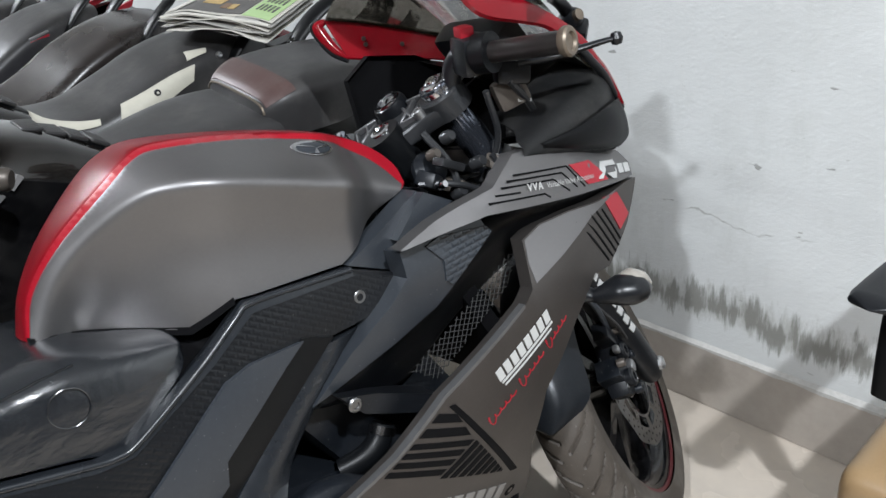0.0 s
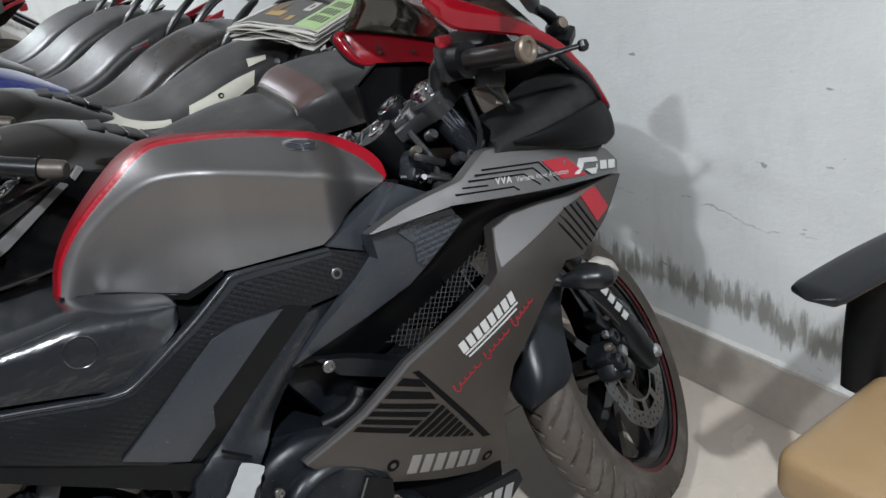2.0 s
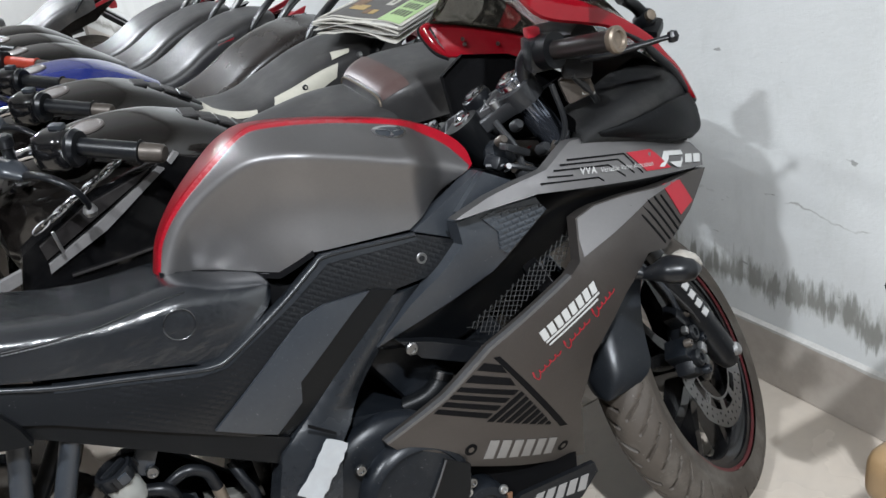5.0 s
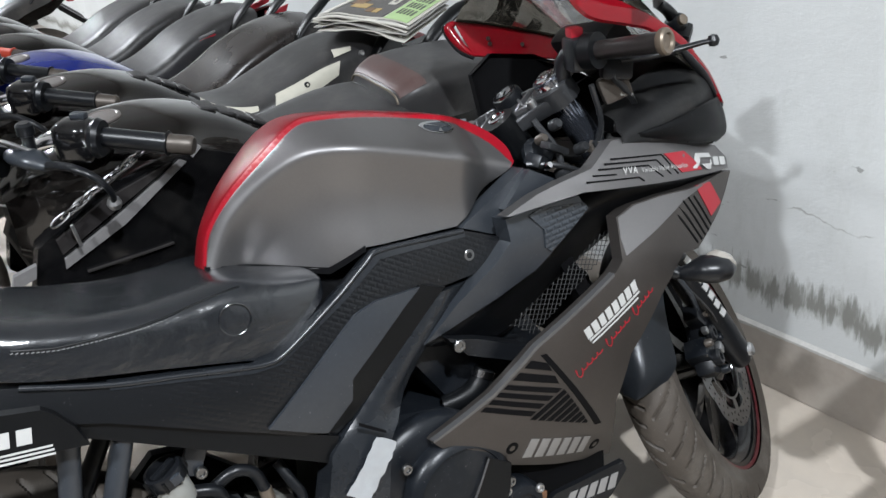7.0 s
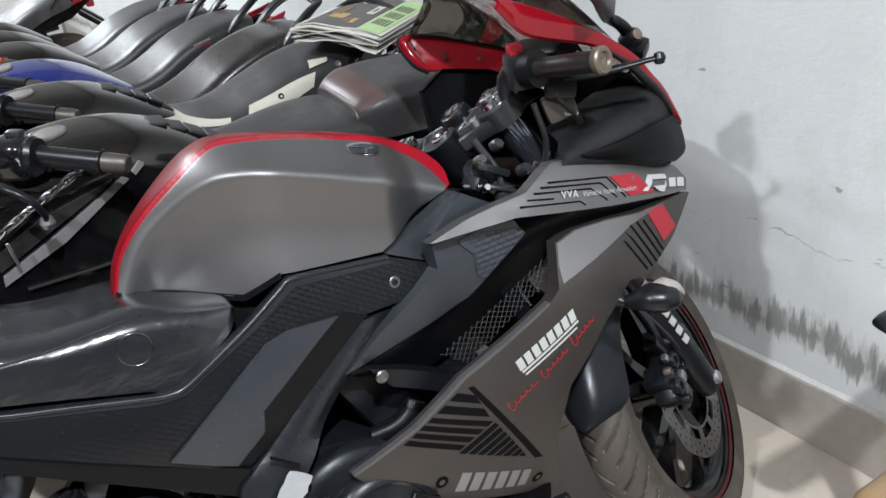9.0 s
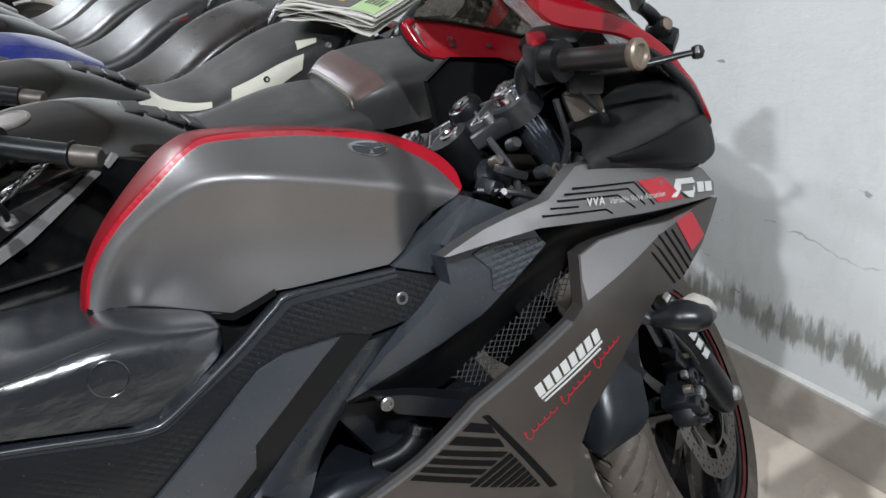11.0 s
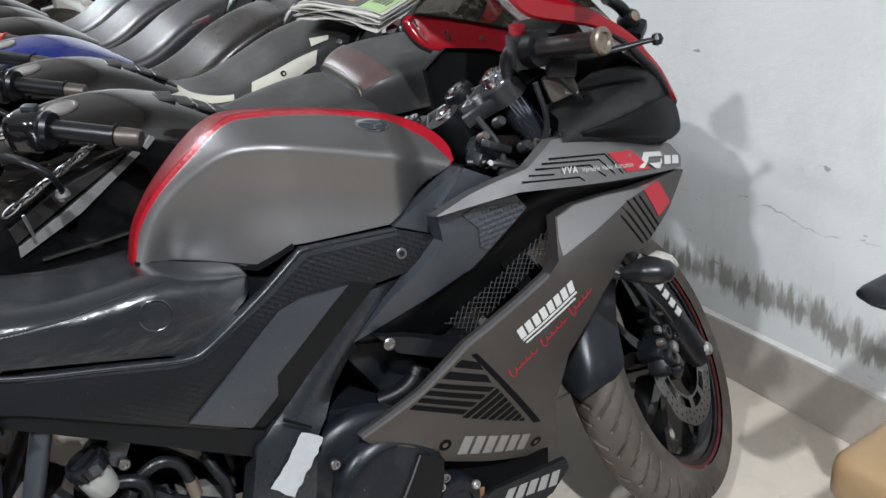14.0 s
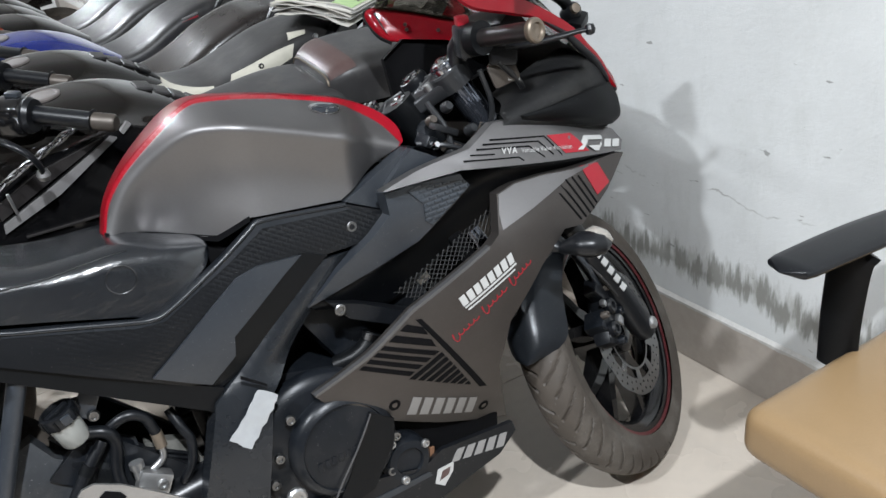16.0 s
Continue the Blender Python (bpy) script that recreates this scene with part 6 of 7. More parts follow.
def saddle_at(rows, x, a):
    """A point of the saddle's skin, at x and the angle a round the section."""
    dense = rows_smooth(rows, 5)
    xs = [r[0] for r in dense]
    z, hw, h = (float(np.interp(x, xs, [r[k] for r in dense])) for k in (1, 2, 3))
    return Vector((x, hw * math.copysign(abs(math.cos(a)) ** SECTION[0], math.cos(a)), z - h + h * max(0, math.sin(a)) ** SECTION[1]))


def patch(rows, corners, lift=0.004):
    """A thin patch lying on the saddle; corners: (x, angle in degrees) four times."""
    c = [Vector(q) for q in corners]
    top, low = [], []
    for i in range(13):
        a, b = c[0].lerp(c[1], i / 12), c[3].lerp(c[2], i / 12)
        r0, r1 = [], []
        for k in range(7):
            q = a.lerp(b, k / 6)
            p = saddle_at(rows, q.x, radians(q.y))
            out = (p - Vector((p.x, 0, p.z - 0.06))).normalized()
            r0.append(p + out * lift)
            r1.append(p - out * 0.002)
        top.append(r0), low.append(r1)
    rings = [a + b[::-1] for a, b in zip(top, low)]
    return bridge(bmesh.new(), rings)


def commuter(label, tank_mat, seat_mat, x0, y0, lean=-8.0, steer=30.0, rows=SEAT_PLAIN, accent=None, tag=False, ribs=0, graphic=False, grip_mat=None):
    """A small commuter machine: wheels, fork, engine, tank, seat, tail, rail and bars."""
    b = thing("commuter_motorcycle", pose(x0, y0, 0, lean, 0, 180), label, "motorcycle", "row of parked motorcycles")
    part("seat", saddle(rows), seat_mat, b)
    body = [(0.56, 0.80, 0.05, 0.10), (0.61, 0.835, 0.080, 0.15), (0.68, 0.878, 0.108, 0.20), (0.76, 0.905, 0.125, 0.24), (0.85, 0.912, 0.132, 0.26), (0.94, 0.900, 0.128, 0.25), (1.02, 0.868, 0.105, 0.20), (1.08, 0.82, 0.06, 0.12)]
    rings = []
    for x, z, hw, h in rows_smooth(body, 4):
        rings.append([(x, -hw * math.copysign(abs(math.cos(a)) ** 0.62, math.cos(a)), z - h / 2 + h / 2 * math.copysign(abs(math.sin(a)) ** 0.66, math.sin(a))) for a in (2 * math.pi * k / 36 for k in range(36))])
    tank_ = part("fuel_tank", bridge(bmesh.new(), rings), tank_mat, b)
    part("filler_cap", lathe([(0.033, -0.006), (0.033, 0.002), (0.028, 0.004), (0.025, 0.002), (0.012, 0.003), (0.0005, 0.003)], 28, pose(0.885, 0, 0.910, 0, 4, 0)), M_FILLER, tank_, "dusty metal filler cap")
    if ribs:
        pad = part("tank_pad", tube([(0.556, 0.000, 0.798), (0.585, -0.006, 0.818), (0.635, -0.012, 0.846), (0.70, -0.016, 0.880)], [0.012, 0.028, 0.032, 0.020], 14, 5, flat=0.22), M_BLACK, tank_, "dark ribbed tank pad")
        for k in range(ribs):
            x = 0.592 + 0.034 * k
            z = float(np.interp(x, (0.57, 0.63, 0.70, 0.77), (0.820, 0.853, 0.888, 0.908)))
            part("pad_rib", rbox(0.034, 0.052, 0.008, 0.0035, pose(x, -0.012, z, 0, (-33, -29, -20, -12)[k], 0), seg=3), M_RUBB, pad)
    for s in (-1, 1):
        part("side_panel", panel_mesh([(0.18, 0.66), (0.20, 0.76), (0.42, 0.68), (0.60, 0.72), (0.56, 0.56), (0.40, 0.52)], 0.115, 0.03, 0.006, 0.05, s), tank_mat, b)
        tail = part("tail_panel", panel_mesh([(-0.13, 0.86), (-0.02, 0.84), (0.24, 0.78), (0.22, 0.69), (0.02, 0.75)], 0.082, 0.03, 0.006, 0.05, s), tank_mat, b)
        if accent:
            part("tank_mark", panel_mesh([(0.80, 0.850), (0.90, 0.845), (0.97, 0.815), (0.95, 0.795), (0.82, 0.815)], lambda x, z: 0.122 + 0.012 * smooth01((x - 0.7) / 0.2), 0.02, 0.001, 0.03, s), accent, tank_, "red tank graphic")
            part("tail_stripe", panel_mesh([(-0.13, 0.888), (-0.02, 0.855), (0.07, 0.818), (0.06, 0.806), (-0.03, 0.838), (-0.12, 0.866)], 0.085, 0.008, 0.002, 0.05, s), accent, tail)
        if graphic:
            part("tank_shroud", panel_mesh([(0.62, 0.80), (0.76, 0.86), (0.92, 0.84), (1.06, 0.76), (1.10, 0.62), (0.98, 0.50), (0.74, 0.52), (0.60, 0.64)], lambda x, z: 0.124 + 0.012 * smooth01((x - 0.7) / 0.2) - 0.25 * max(0, 0.66 - z), 0.03, 0.006, 0.03, s), M_GLOSSB, b, "glossy black tank shroud")
            # The first outline paints a dim reflection; the silver ones are stripes.
            for outline, m_, what in (([(1.026, 0.740), (1.030, 0.768), (0.941, 0.818), (0.816, 0.853), (0.845, 0.836), (0.930, 0.792)], M_SMOKED, "dim reflection painted as a dull grey stripe"), ([(1.027, 0.712), (1.025, 0.730), (0.930, 0.779), (0.848, 0.825), (0.800, 0.852), (0.789, 0.846), (0.852, 0.806), (0.915, 0.764)], M_DIMSIL, "silver slanting stripe"), ([(0.781, 0.857), (0.765, 0.872), (0.757, 0.866), (0.776, 0.850)], M_DIMSIL, "silver stripe tip"), ([(0.995, 0.6925), (0.995, 0.6950), (0.840, 0.6985), (0.840, 0.6960)], M_SMOKED, "thin grey line"), ([(1.108, 0.725), (1.070, 0.735), (1.076, 0.711), (1.117, 0.699)], M_DIMSIL, "silver stripe end")):
                part("tank_graphic", panel_mesh(outline, lambda x, z: 0.131 + 0.012 * smooth01((x - 0.7) / 0.2) - 0.25 * max(0, 0.66 - z), 0.010, 0.0006, 0.03, s), m_, tank_, what)
        part("grab_rail", tube([(0.13, s * 0.118, 0.83), (0.07, s * 0.118, 0.90), (0.01, s * 0.108, 0.945), (-0.035, s * 0.075, 0.962), (-0.045, s * 0.0, 0.964)], [0.018, 0.024, 0.024, 0.019, 0.018], 14, 5, flat=0.42), M_BLACK, b, "broad black grab rail")
        part("shock_absorber", tube([(0.16, s * 0.11, 0.34), (0.26, s * 0.11, 0.66)], 0.022, 10, 1), M_ALLOY, b)
        part("fork_leg", tube([(1.37, s * 0.09, 0.30), (1.12, s * 0.09, 0.86)], 0.018, 10, 1), M_CHROME, b)
        part("swing_arm", tube([(0.10, s * 0.09, 0.30), (0.55, s * 0.09, 0.38)], 0.02, 8, 1), M_BLACK, b)
    if tag:
        for m_, dz in ((M_SILVER, 0.0), (M_REDF, -0.012)):
            part("maker_tag", rbox(0.065, 0.004, 0.007, 0.001, pose(0.215, 0.128, 0.842 + dz, 0, 14, 0), seg=1), m_, b)
    part("tail_lamp", rbox(0.05, 0.12, 0.05, 0.015, pose(-0.11, 0, 0.82)), M_REDF, b)
    part("rear_mudguard", rbox(0.22, 0.12, 0.03, 0.01, pose(-0.12, 0, 0.70, 0, -40, 0)), M_BLACK, b)
    part("engine", rbox(0.34, 0.22, 0.30, 0.04, pose(0.72, 0, 0.40)), M_ENGINE, b)
    part("frame", tube([(0.1, 0, 0.70), (0.5, 0, 0.66), (1.05, 0, 0.80), (0.95, 0, 0.45), (0.75, 0, 0.28)], 0.022, 8, 4), M_BLACK, b)
    for x in (0.10, 1.37):
        m = pose(x, 0, 0.30, 90, 0, 0)
        w = part("rear_wheel" if x < 0.5 else "front_wheel", rim_mesh(0.215, 0.07, m), M_GLOSSB, b)
        part("tyre", lathe([(0.222, -0.04), (0.262, -0.046), (0.285, -0.03), (0.298, 0), (0.285, 0.03), (0.262, 0.046), (0.222, 0.04)], 40, m, closed=True), M_RUB, w)
        part("spokes", spoke_mesh(0.215, m), M_GLOSSB, w)
    # bars, turned to the left lock
    m = Matrix.Translation((1.085, 0, 0.862)) @ Matrix.Rotation(radians(steer), 4, "Z")
    part("handlebar", tube([m @ Vector(p) for p in ((-0.10, -0.24, 0.062), (-0.03, -0.13, 0.06), (0.02, 0, 0.02), (-0.03, 0.13, 0.06), (-0.10, 0.24, 0.062))], 0.011, 10, 5), M_CHROME, b)
    for s in (-1, 1):
        e0, e1 = m @ Vector((-0.075, s * 0.205, 0.064)), m @ Vector((-0.128, s * 0.345, 0.050))
        g = part("handlebar_grip", tube([e0, e0.lerp(e1, 0.70), e0.lerp(e1, 0.705), e0.lerp(e1, 0.72), e0.lerp(e1, 0.725)], [0.0165, 0.0165, 0.021, 0.021, 0.016], 16, 1), grip_mat or M_BLACK2, b, "wrapped rubber grip" if grip_mat else "black rubber grip")
        part("bar_end", tube([e0.lerp(e1, 0.725), e0.lerp(e1, 0.97), e1], [0.0165, 0.0165, 0.013], 16, 1), M_BARE, g, "worn bar end")
        block = part("switch_block", rbox(0.064, 0.070, 0.072, 0.026, m @ pose(-0.056, s * 0.166, 0.060, 0, 0, s * 20), seg=4), M_GLOSSB, b, "glossy black switch block", sharp=70)
        part("switch_collar", lathe([(0.030, -0.008), (0.034, 0.0), (0.030, 0.008)], 24, m @ Matrix.Translation((-0.070, s * 0.198, 0.063)) @ along((-0.38, s * 0.92, -0.05))), M_BLACK2, block)
        part("switch_button", rbox(0.018, 0.026, 0.012, 0.004, m @ pose(-0.070, s * 0.165, 0.097, 0, 0, s * 20)), M_SLATE, block)
        part("lever_perch", tube([m @ Vector((0.010, s * 0.085, 0.050)), m @ Vector((0.020, s * 0.115, 0.055)), m @ Vector((0.020, s * 0.145, 0.052)), m @ Vector((0.018, s * 0.172, 0.044))], [0.014, 0.024, 0.024, 0.012], 14, 4, flat=0.6), M_SLATE, b, "dull grey lever perch", sharp=70)
        part("mirror_boss", lathe([(0.010, -0.03), (0.010, 0.0), (0.014, 0.002), (0.014, 0.018), (0.009, 0.022), (0.0005, 0.022)], 16, m @ pose(0.004, s * 0.125, 0.085)), M_BLACK2, b)
        part("control_lever", tube([m @ Vector((0.018, s * 0.165, 0.045)), m @ Vector((0.015, s * 0.200, 0.049)), m @ Vector((0.012, s * 0.235, 0.046)), m @ Vector((0.0, s * 0.258, 0.027)), m @ Vector((-0.012, s * 0.263, 0.0)), m @ Vector((-0.019, s * 0.255, -0.020))], [0.010, 0.0085, 0.0075, 0.007, 0.0065, 0.0065], 12, 5, flat=0.75), M_BLACK2, b, "black control lever")
        part("lever_ball", lathe([(0.0005, -0.012), (0.009, -0.009), (0.0125, 0), (0.009, 0.009), (0.0005, 0.012)], 16, m @ pose(-0.020, s * 0.254, -0.023)), M_ALLOY, b, "worn lever ball")
    part("instrument_pod", rbox(0.09, 0.17, 0.06, 0.02, m @ pose(0.05, 0, 0.05, 0, -25, 0)), M_BLACK, b)
    head = part("headlamp", lathe([(0.03, -0.06), (0.060, -0.04), (0.078, -0.01), (0.085, 0.025)], 28, m @ pose(0.10, 0, -0.06, 0, 90, 0)), M_GLOSSB, b, "glossy black headlamp shell")
    part("headlamp_rim", lathe([(0.085, 0.025), (0.089, 0.030), (0.087, 0.042), (0.080, 0.045)], 28, m @ pose(0.10, 0, -0.06, 0, 90, 0)), M_CHROME, head, "chrome rim")
    part("headlamp_lens", lathe([(0.080, 0.043), (0.050, 0.052), (0.0005, 0.055)], 28, m @ pose(0.10, 0, -0.06, 0, 90, 0)), M_LENSW, head)
    for s in (-1, 1):
        part("bar_clamp", rbox(0.034, 0.026, 0.034, 0.008, m @ pose(0.012, s * 0.045, 0.032, 0, 0, s * 8), seg=3), M_ALLOY, b, "dull alloy bar clamp")
        part("clamp_bolt", lathe([(0.006, 0), (0.006, 0.007), (0.0005, 0.008)], 10, m @ pose(0.012, s * 0.045, 0.049)), M_CHROME, b)
        part("control_cable", tube([m @ Vector(p) for p in ((0.010, s * 0.140, 0.060), (0.055, s * 0.115, 0.095), (0.085, s * 0.060, 0.085), (0.075, s * 0.030, 0.010), (0.030, s * 0.020, -0.070))], 0.0038, 8, 5), M_ALLOY if s > 0 else M_BLACK, b, "bent control cable")
        part("cable_adjuster", tube([m @ Vector((0.014, s * 0.128, 0.058)), m @ Vector((0.030, s * 0.118, 0.076))], 0.0065, 10, 1), M_CHROME, b)
    return b


step = commuter("black motorcycle with a stepped seat and a worn reddish pillion front", M_TANKN, M_SEATM, -0.40, 1.62, rows=SEAT_STEP, steer=31, ribs=4, graphic=True)
part("pillion_seat", saddle(PILLION), M_SEATM, step, "raised pillion seat")
part("pillion_front", patch(PILLION, [(0.314, 30), (0.256, 42), (0.256, 138), (0.314, 150)], 0.003), M_PINK, step, "worn reddish vinyl pad")
part("pillion_seam", tube([saddle_at(PILLION, 0.317, radians(15 + 10 * k)) + Vector((0.002, 0, 0)) for k in range(16)], 0.0024, 8, 2), M_BROWNM, step, "worn brown piping")
for k in range(9):
    a = 1.5 * k
    c = Vector((0.868 + 0.0185 * k, 0.130 + 0.003 * k, 0.878 - 0.0085 * k))
    part("lock_chain_link", tube([c + Vector((0.0165 * math.cos(t), 0.0075 * math.sin(t) * math.cos(a), 0.0075 * math.sin(t) * math.sin(a) - 0.008 * math.cos(t))) for t in (2 * math.pi * q / 12 for q in range(13))], 0.0025, 8, 1), M_CHROME, step, "bright steel chain link")
part("chain_key", rbox(0.006, 0.003, 0.045, 0.001, pose(1.000, 0.162, 0.778, 0, 8, 0), seg=1), M_ALLOY, step, "steel key on the chain")

taped = commuter("black motorcycle with a patched vinyl seat", M_TANKN, M_SEATM, -0.40, 2.10, steer=30, ribs=4)
for corners, words in (([(0.420, 2), (0.225, 10), (0.212, 38), (0.392, 64)], "cream patch stuck on the seat side"), ([(0.605, 50), (0.450, 40), (0.445, 58), (0.585, 104)], "torn cream patch"), ([(0.655, 32), (0.605, 16), (0.535, 10), (0.625, 46)], "torn cream patch"), ([(0.222, 56), (0.172, 52), (0.165, 66), (0.210, 80)], "torn cream patch")):
    part("seat_patch", patch(SEAT_PLAIN, corners), M_CREAM, taped, words)
for x, a in ((0.478, 22), (0.145, 30), (0.315, 32)):
    p = saddle_at(SEAT_PLAIN, x, radians(a))
    bolt("seat_stud", p - Vector((0, 0.001, 0)), (0, 1, 0.4), 0.008, taped, M_ALLOY if x != 0.315 else M_ENGINE, 0.008)
commuter("blue motorcycle with a shiny black seat", M_BLUE, M_SHINY, -0.40, 2.58, steer=28, rows=SEAT_LOW)
commuter("black motorcycle with red tail stripes and orange wrapped grips", M_TANKN, M_SEATM, -0.40, 3.12, steer=25, rows=SEAT_LOW, accent=M_REDF, tag=True, grip_mat=M_ORANGE)
commuter("black motorcycle with a dusty black seat", M_TANKN, M_SEATM, -0.42, 3.62, steer=25, rows=SEAT_LOW)
commuter("dark motorcycle with a dusty seat and red tail stripe", M_TANKN, M_SEATM, -0.42, 4.12, steer=25, rows=SEAT_LOW, accent=M_REDF)
commuter("dark motorcycle parked farther down the row", M_TANKN, M_SEATM, -0.66, 5.70, steer=20, rows=SEAT_LOW, accent=M_REDF)
commuter("dark motorcycle parked farther down the row", M_TANKN, M_SEATM, -0.60, 6.25, steer=20, rows=SEAT_LOW)

# ---- folded newspaper on the patched seat ----
paper = thing("newspaper", Matrix(), "folded newspaper lying on the tail of a seat", "newspaper")
PA, PB, PC, PD = Vector((-0.605, 1.985, 0)), Vector((-0.515, 1.665, 0)), Vector((-0.255, 1.86, 0)), Vector((-0.33, 2.17, 0))


def sheet(u0, u1, v0, v1, top, thick, wave, rough=0.0):
    """A sheet of the fold, bent over the seat; u along its near edge, v towards the wall."""
    rings = []
    for i in range(13):
        u = u0 + (u1 - u0) * i / 12
        up, dn = [], []
        for k in range(7):
            v = v0 + (v1 - v0) * k / 6
            p = PA.lerp(PB, u).lerp(PD.lerp(PC, u), v + 4 * rough * noise.noise((4 * u, 1, wave)) * (1 - k / 6))
            z = top - 0.055 * max(0, u - 0.45) ** 1.5 - 0.03 * max(0, 0.25 - u) + 0.004 * math.sin(9 * u + wave) * (1 - v) + 0.02 * v + rough * noise.noise((7 * u, 5 * v, 3 * wave))
            up.append(p + Vector((0, 0, z)))
            dn.append(p + Vector((0, 0, z - thick)))
        rings.append(up + dn[::-1])
    return bridge(bmesh.new(), rings)


part("top_sheet", sheet(0, 1, 0.02, 1, 0.943, 0.0015, 0), M_PAPER, paper)
part("photo_area", sheet(0.13, 0.72, 0.05, 0.97, 0.9445, 0.0012, 0), M_INK, paper, "dark printed picture area")
part("green_column", sheet(0.74, 0.97, 0.03, 0.97, 0.9447, 0.0012, 0), M_GREENP, paper, "pale green printed column")
for u0, u1, v0, v1, m_ in ((0.575, 0.660, 0.44, 0.50, M_PAPER), (0.575, 0.660, 0.62, 0.68, M_PAPER), (0.575, 0.600, 0.44, 0.68, M_PAPER), (0.635, 0.660, 0.48, 0.64, M_PAPER), (0.20, 0.34, 0.34, 0.60, M_BROWNP), (0.26, 0.44, 0.24, 0.38, M_TANP), (0.47, 0.53, 0.16, 0.28, M_BROWNP), (0.54, 0.60, 0.16, 0.28, M_TANP), (0.00, 0.11, 0.04, 0.95, M_PAPER)):
    part("print_mark", sheet(u0, u1, v0, v1, 0.9459, 0.0012, 0), m_, paper)
for k in range(5):
    for v in range(3):
        part("print_line", sheet(0.785 + 0.034 * k, 0.800 + 0.034 * k, 0.20 + 0.22 * v, 0.36 + 0.22 * v, 0.9459, 0.0010, 0), M_INK, paper)
for k, (u0, u1, v, z, wave) in enumerate(((-0.03, 1.01, -0.02, 0.9385, 0.4), (0.02, 0.99, -0.05, 0.9350, 1.7), (-0.05, 0.97, -0.01, 0.9290, 3.1), (0.03, 1.00, -0.06, 0.9235, 4.6), (-0.02, 0.93, -0.03, 0.9170, 0.9), (0.06, 0.98, -0.08, 0.9130, 2.4), (0.00, 0.90, -0.04, 0.9080, 5.2))):
    part("inner_sheet", sheet(u0, u1, v, 0.98, z, 0.0012, wave, 0.0035), M_PAPER if k % 3 else M_GREYP, paper)
part("fold_edge", tube([PA.lerp(PB, u).lerp(PD.lerp(PC, u), -0.03) + Vector((0, 0, 0.9385 - 0.055 * max(0, u - 0.45) ** 1.5 - 0.03 * max(0, 0.25 - u) + 0.003 * math.sin(8 * u))) for u in (k / 8 for k in range(9))], 0.0042, 8, 3), M_PAPER, paper, "rounded folded edge")

# ---- office chair ----
chair = thing("office_chair", pose(-0.27, 0.15, 0), "tan leatherette office chair with black plastic arms", "chair")


def cushion_mesh():
    """A thick cushion with rolled edges and a gently crowned top."""
    bm = rbox(0.54, 0.48, 0.092, 0.036, pose(-0.02, 0, 0.402), seg=6)
    for c in (-0.15, -0.05, 0.05, 0.15):
        bmesh.ops.bisect_plane(bm, geom=bm.verts[:] + bm.edges[:] + bm.faces[:], plane_co=(c, 0, 0), plane_no=(1, 0, 0))
        bmesh.ops.bisect_plane(bm, geom=bm.verts[:] + bm.edges[:] + bm.faces[:], plane_co=(0, c, 0), plane_no=(0, 1, 0))
    for v in bm.verts:
        if v.co.z > 0.44:
            v.co.z += 0.012 * max(0, 1 - ((v.co.x + 0.02) / 0.27) ** 2) * max(0, 1 - (v.co.y / 0.24) ** 2)
    return bm


seat_c = part("seat", cushion_mesh(), M_TAN, chair, "tan leatherette seat cushion", sharp=60)
part("piping", tube([(-0.262, 0.195, 0.432), (-0.248, 0.212, 0.438), (-0.225, 0.222, 0.440), (-0.10, 0.224, 0.440), (0.15, 0.224, 0.440)], 0.0026, 8, 4), M_TAN, seat_c)
for k in range(26):
    part("stitch", rbox(0.009, 0.0016, 0.0014, 0.0003, pose(-0.245 + 0.018 * k, 0.2155, 0.4405), seg=1), M_CREAM, seat_c)


def arm_mesh():
    """Arm pad: a flat rounded plank, arched along its length."""
    rings = []
    for i in range(25):
        t = i / 24
        x = -0.190 + 0.36 * t
        y = 0.262 - 0.035 * t
        z = 0.642 + 0.014 * math.sin(math.pi * min(1, 0.10 + 0.62 * t)) - 0.012
        hw = 0.036 * (1 - (1 - min(1, t * 13)) ** 2.2) ** 0.5 + 0.002 + 0.004 * math.sin(math.pi * t)
        hw *= (1 - (1 - min(1, (1 - t) * 7 + 0.02)) ** 2.2) ** 0.5 + 0.01
        ring = []
        for k in range(16):
            a = 2 * math.pi * k / 16
            ring.append((x, y + hw * math.copysign(abs(math.cos(a)) ** 0.6, math.cos(a)), z + 0.009 * min(1, hw / 0.022) * math.copysign(abs(math.sin(a)) ** 0.7, math.sin(a))))
        rings.append(ring)
    return bridge(bmesh.new(), rings)


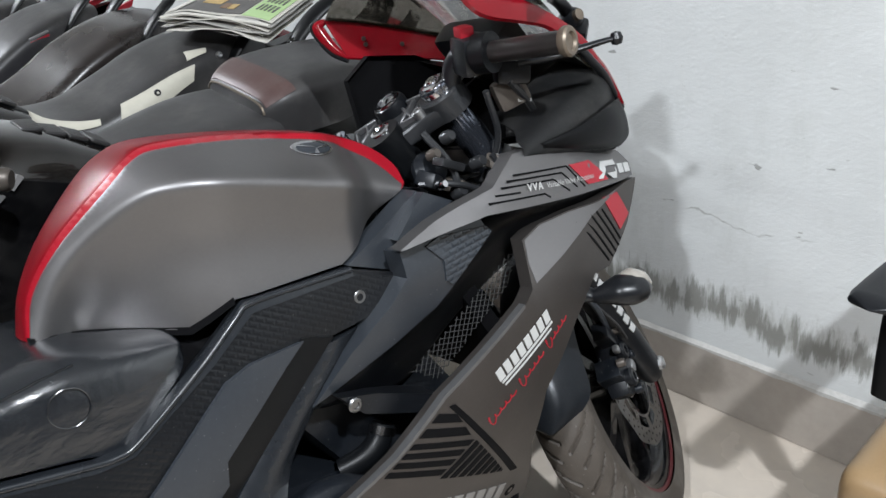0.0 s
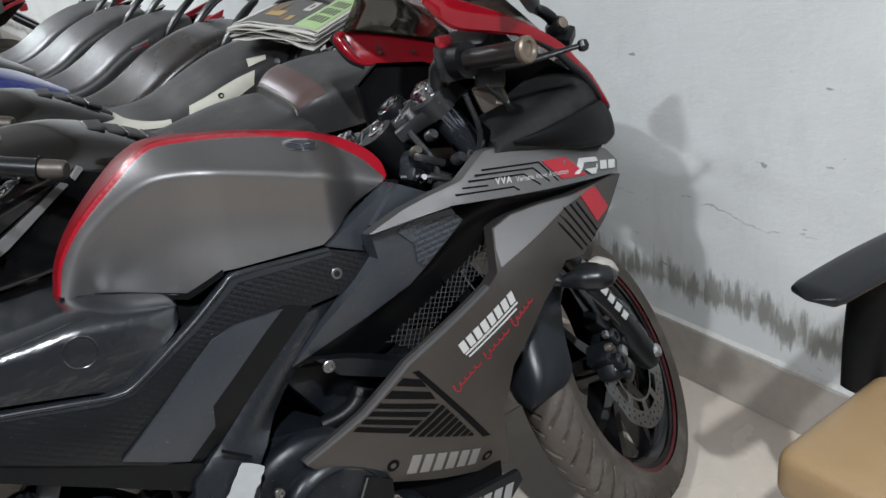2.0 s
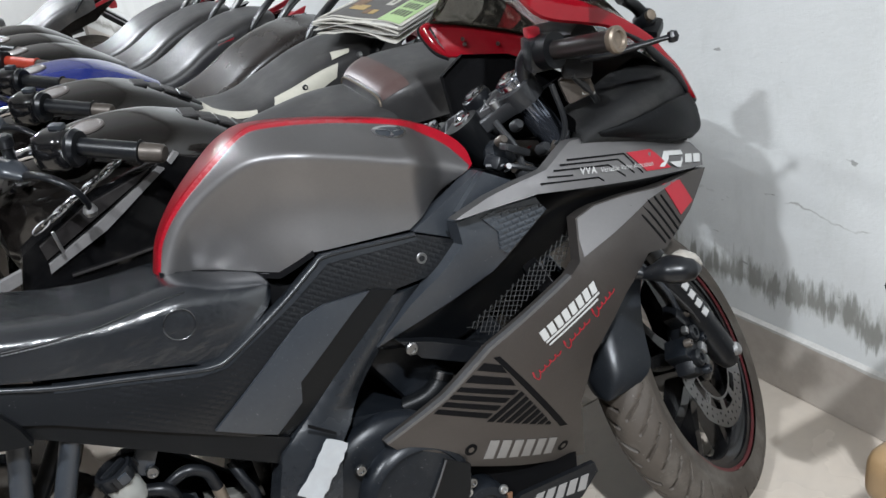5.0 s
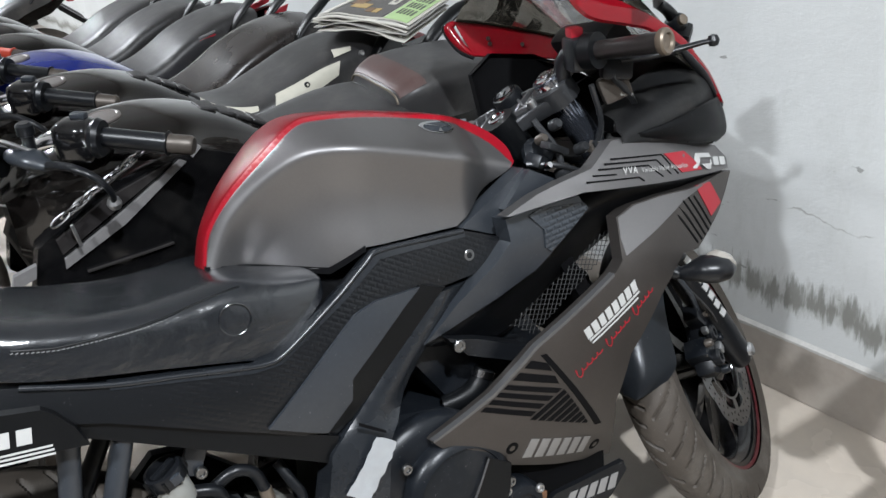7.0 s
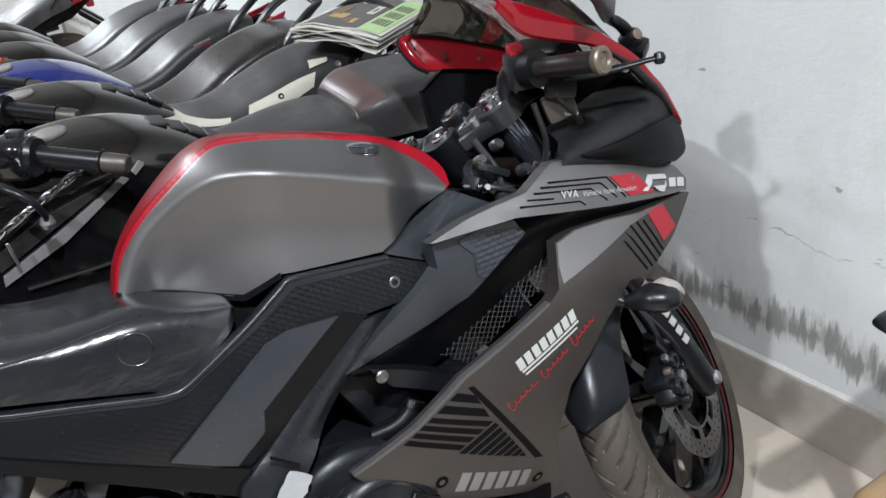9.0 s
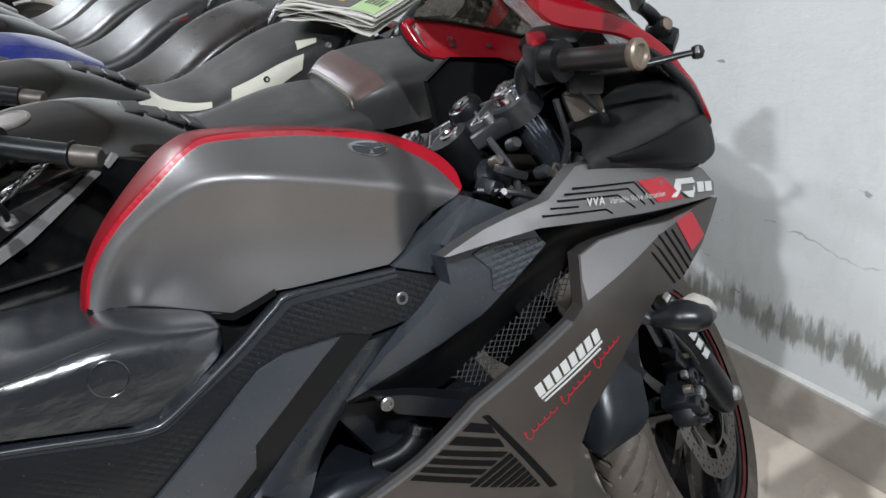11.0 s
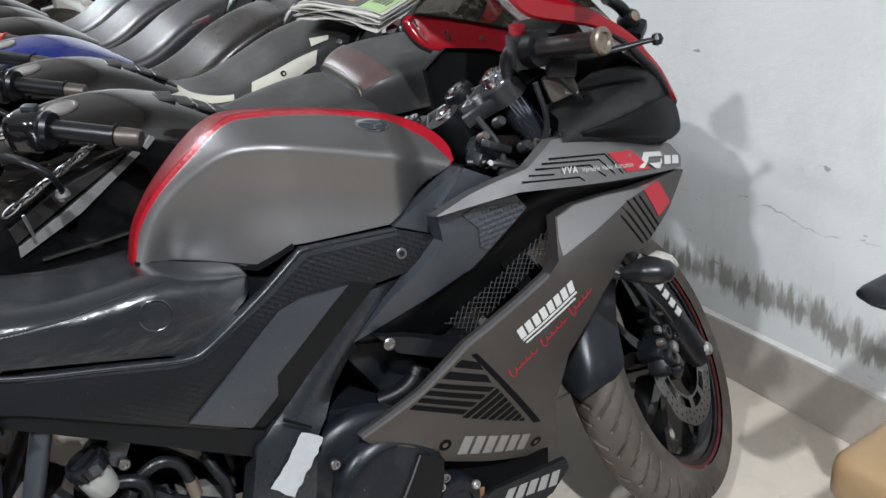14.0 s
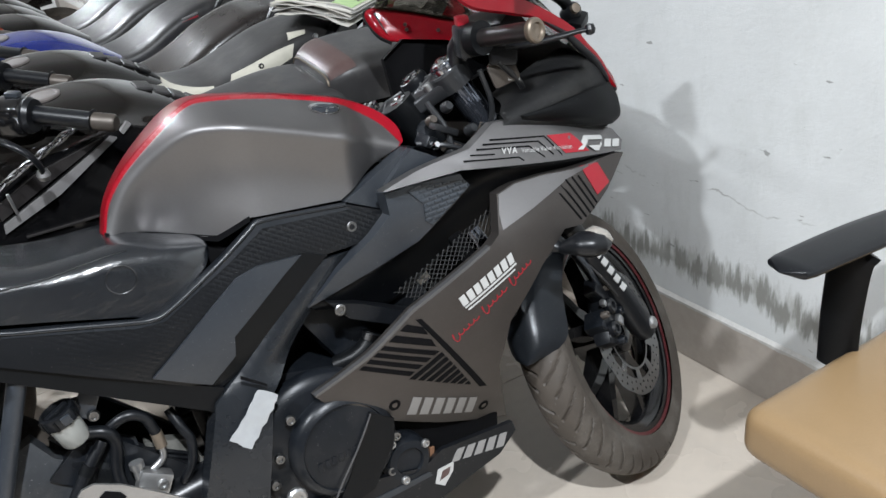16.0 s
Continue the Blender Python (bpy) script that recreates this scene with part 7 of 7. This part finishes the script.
part("armrest", arm_mesh(), M_BLACK2, chair, "black plastic armrest pad")
part("arm_post", tube([(-0.028, 0.252, 0.40), (-0.030, 0.254, 0.50), (-0.026, 0.252, 0.60), (-0.016, 0.246, 0.626)], [0.037, 0.037, 0.038, 0.040], 16, 6, flat=0.25), M_BLACK, chair, "flat black arm post")
part("seat_pan", rbox(0.40, 0.40, 0.02, 0.008, pose(0, 0, 0.372)), M_BLACK, chair)
part("gas_column", tube([(0, 0, 0.06), (0, 0, 0.37)], 0.028, 16, 1), M_BLACK, chair)
for k in range(5):
    a = radians(72 * k + 20)
    part("base_leg", tube([(0.03 * math.cos(a), 0.03 * math.sin(a), 0.09), (0.26 * math.cos(a), 0.26 * math.sin(a), 0.065)], [0.024, 0.016], 10, 1), M_BLACK, chair)
    part("castor", lathe([(0.0005, -0.02), (0.028, -0.02), (0.028, 0.02), (0.0005, 0.02)], 16, pose(0.26 * math.cos(a), 0.26 * math.sin(a), 0.0285, 90, 0, math.degrees(a))), M_BLACK, chair)

# ---- floor tiles and skirting tiles ----
def tile_mesh(name, sx, sy, sz, material, bevel=0.0015):
    bm = rbox(sx, sy, sz, bevel, seg=1)
    me = bpy.data.meshes.new(name)
    bm.to_mesh(me)
    bm.free()
    me.materials.append(material)
    return me


TILE = 0.80
me = tile_mesh("tile", TILE - 0.003, TILE - 0.003, 0.008, M_TILE)
for i in range(9):
    for j in range(20):
        x, y = -0.001 - TILE / 2 - i * TILE, ROOM_Y0 + TILE * j
        if y + TILE / 2 > ROOM_Y1:
            continue
        t = new("tile", me)
        t.location = (x, y, -0.004)
        t.parent = floor
def paint_edge():
    """The whitewash's ragged lower edge, lapping over the top of the skirting."""
    rings = []
    for i in range(401):
        y = -1.0 + 5.0 * i / 400
        d = 0.004 + 0.007 * abs(noise.noise((y * 9, 0, 1))) + 0.004 * abs(noise.noise((y * 40, 0, 5)))
        rings.append([(0.008, y, 0.176), (0.0, y, 0.166), (-0.0080, y, 0.157), (-0.0080, y, 0.156 - d), (-0.0065, y, 0.155 - d), (0.006, y, 0.150)])
    return bridge(bmesh.new(), rings)


tagged(part("trim", paint_edge(), M_TRIMW), "ragged whitewash edge lapping over the skirting", "trim", kind="structure")
skirt = tagged(part("baseboard", rbox(0.006, ROOM_Y1 - ROOM_Y0, 0.15, 0, pose(0.001, (ROOM_Y0 + ROOM_Y1) / 2, 0.075)), M_JOINT), "grey-beige tile skirting along the wall", "skirting", kind="structure")
me = tile_mesh("skirting_tile", 0.008, TILE - 0.003, 0.155, M_SKIRT)
for j in range(20):
    y = ROOM_Y0 + TILE * j
    if y + TILE / 2 < ROOM_Y1:
        t = new("skirting_tile", me)
        t.location = (-0.003, y, 0.0785)
        t.parent = skirt
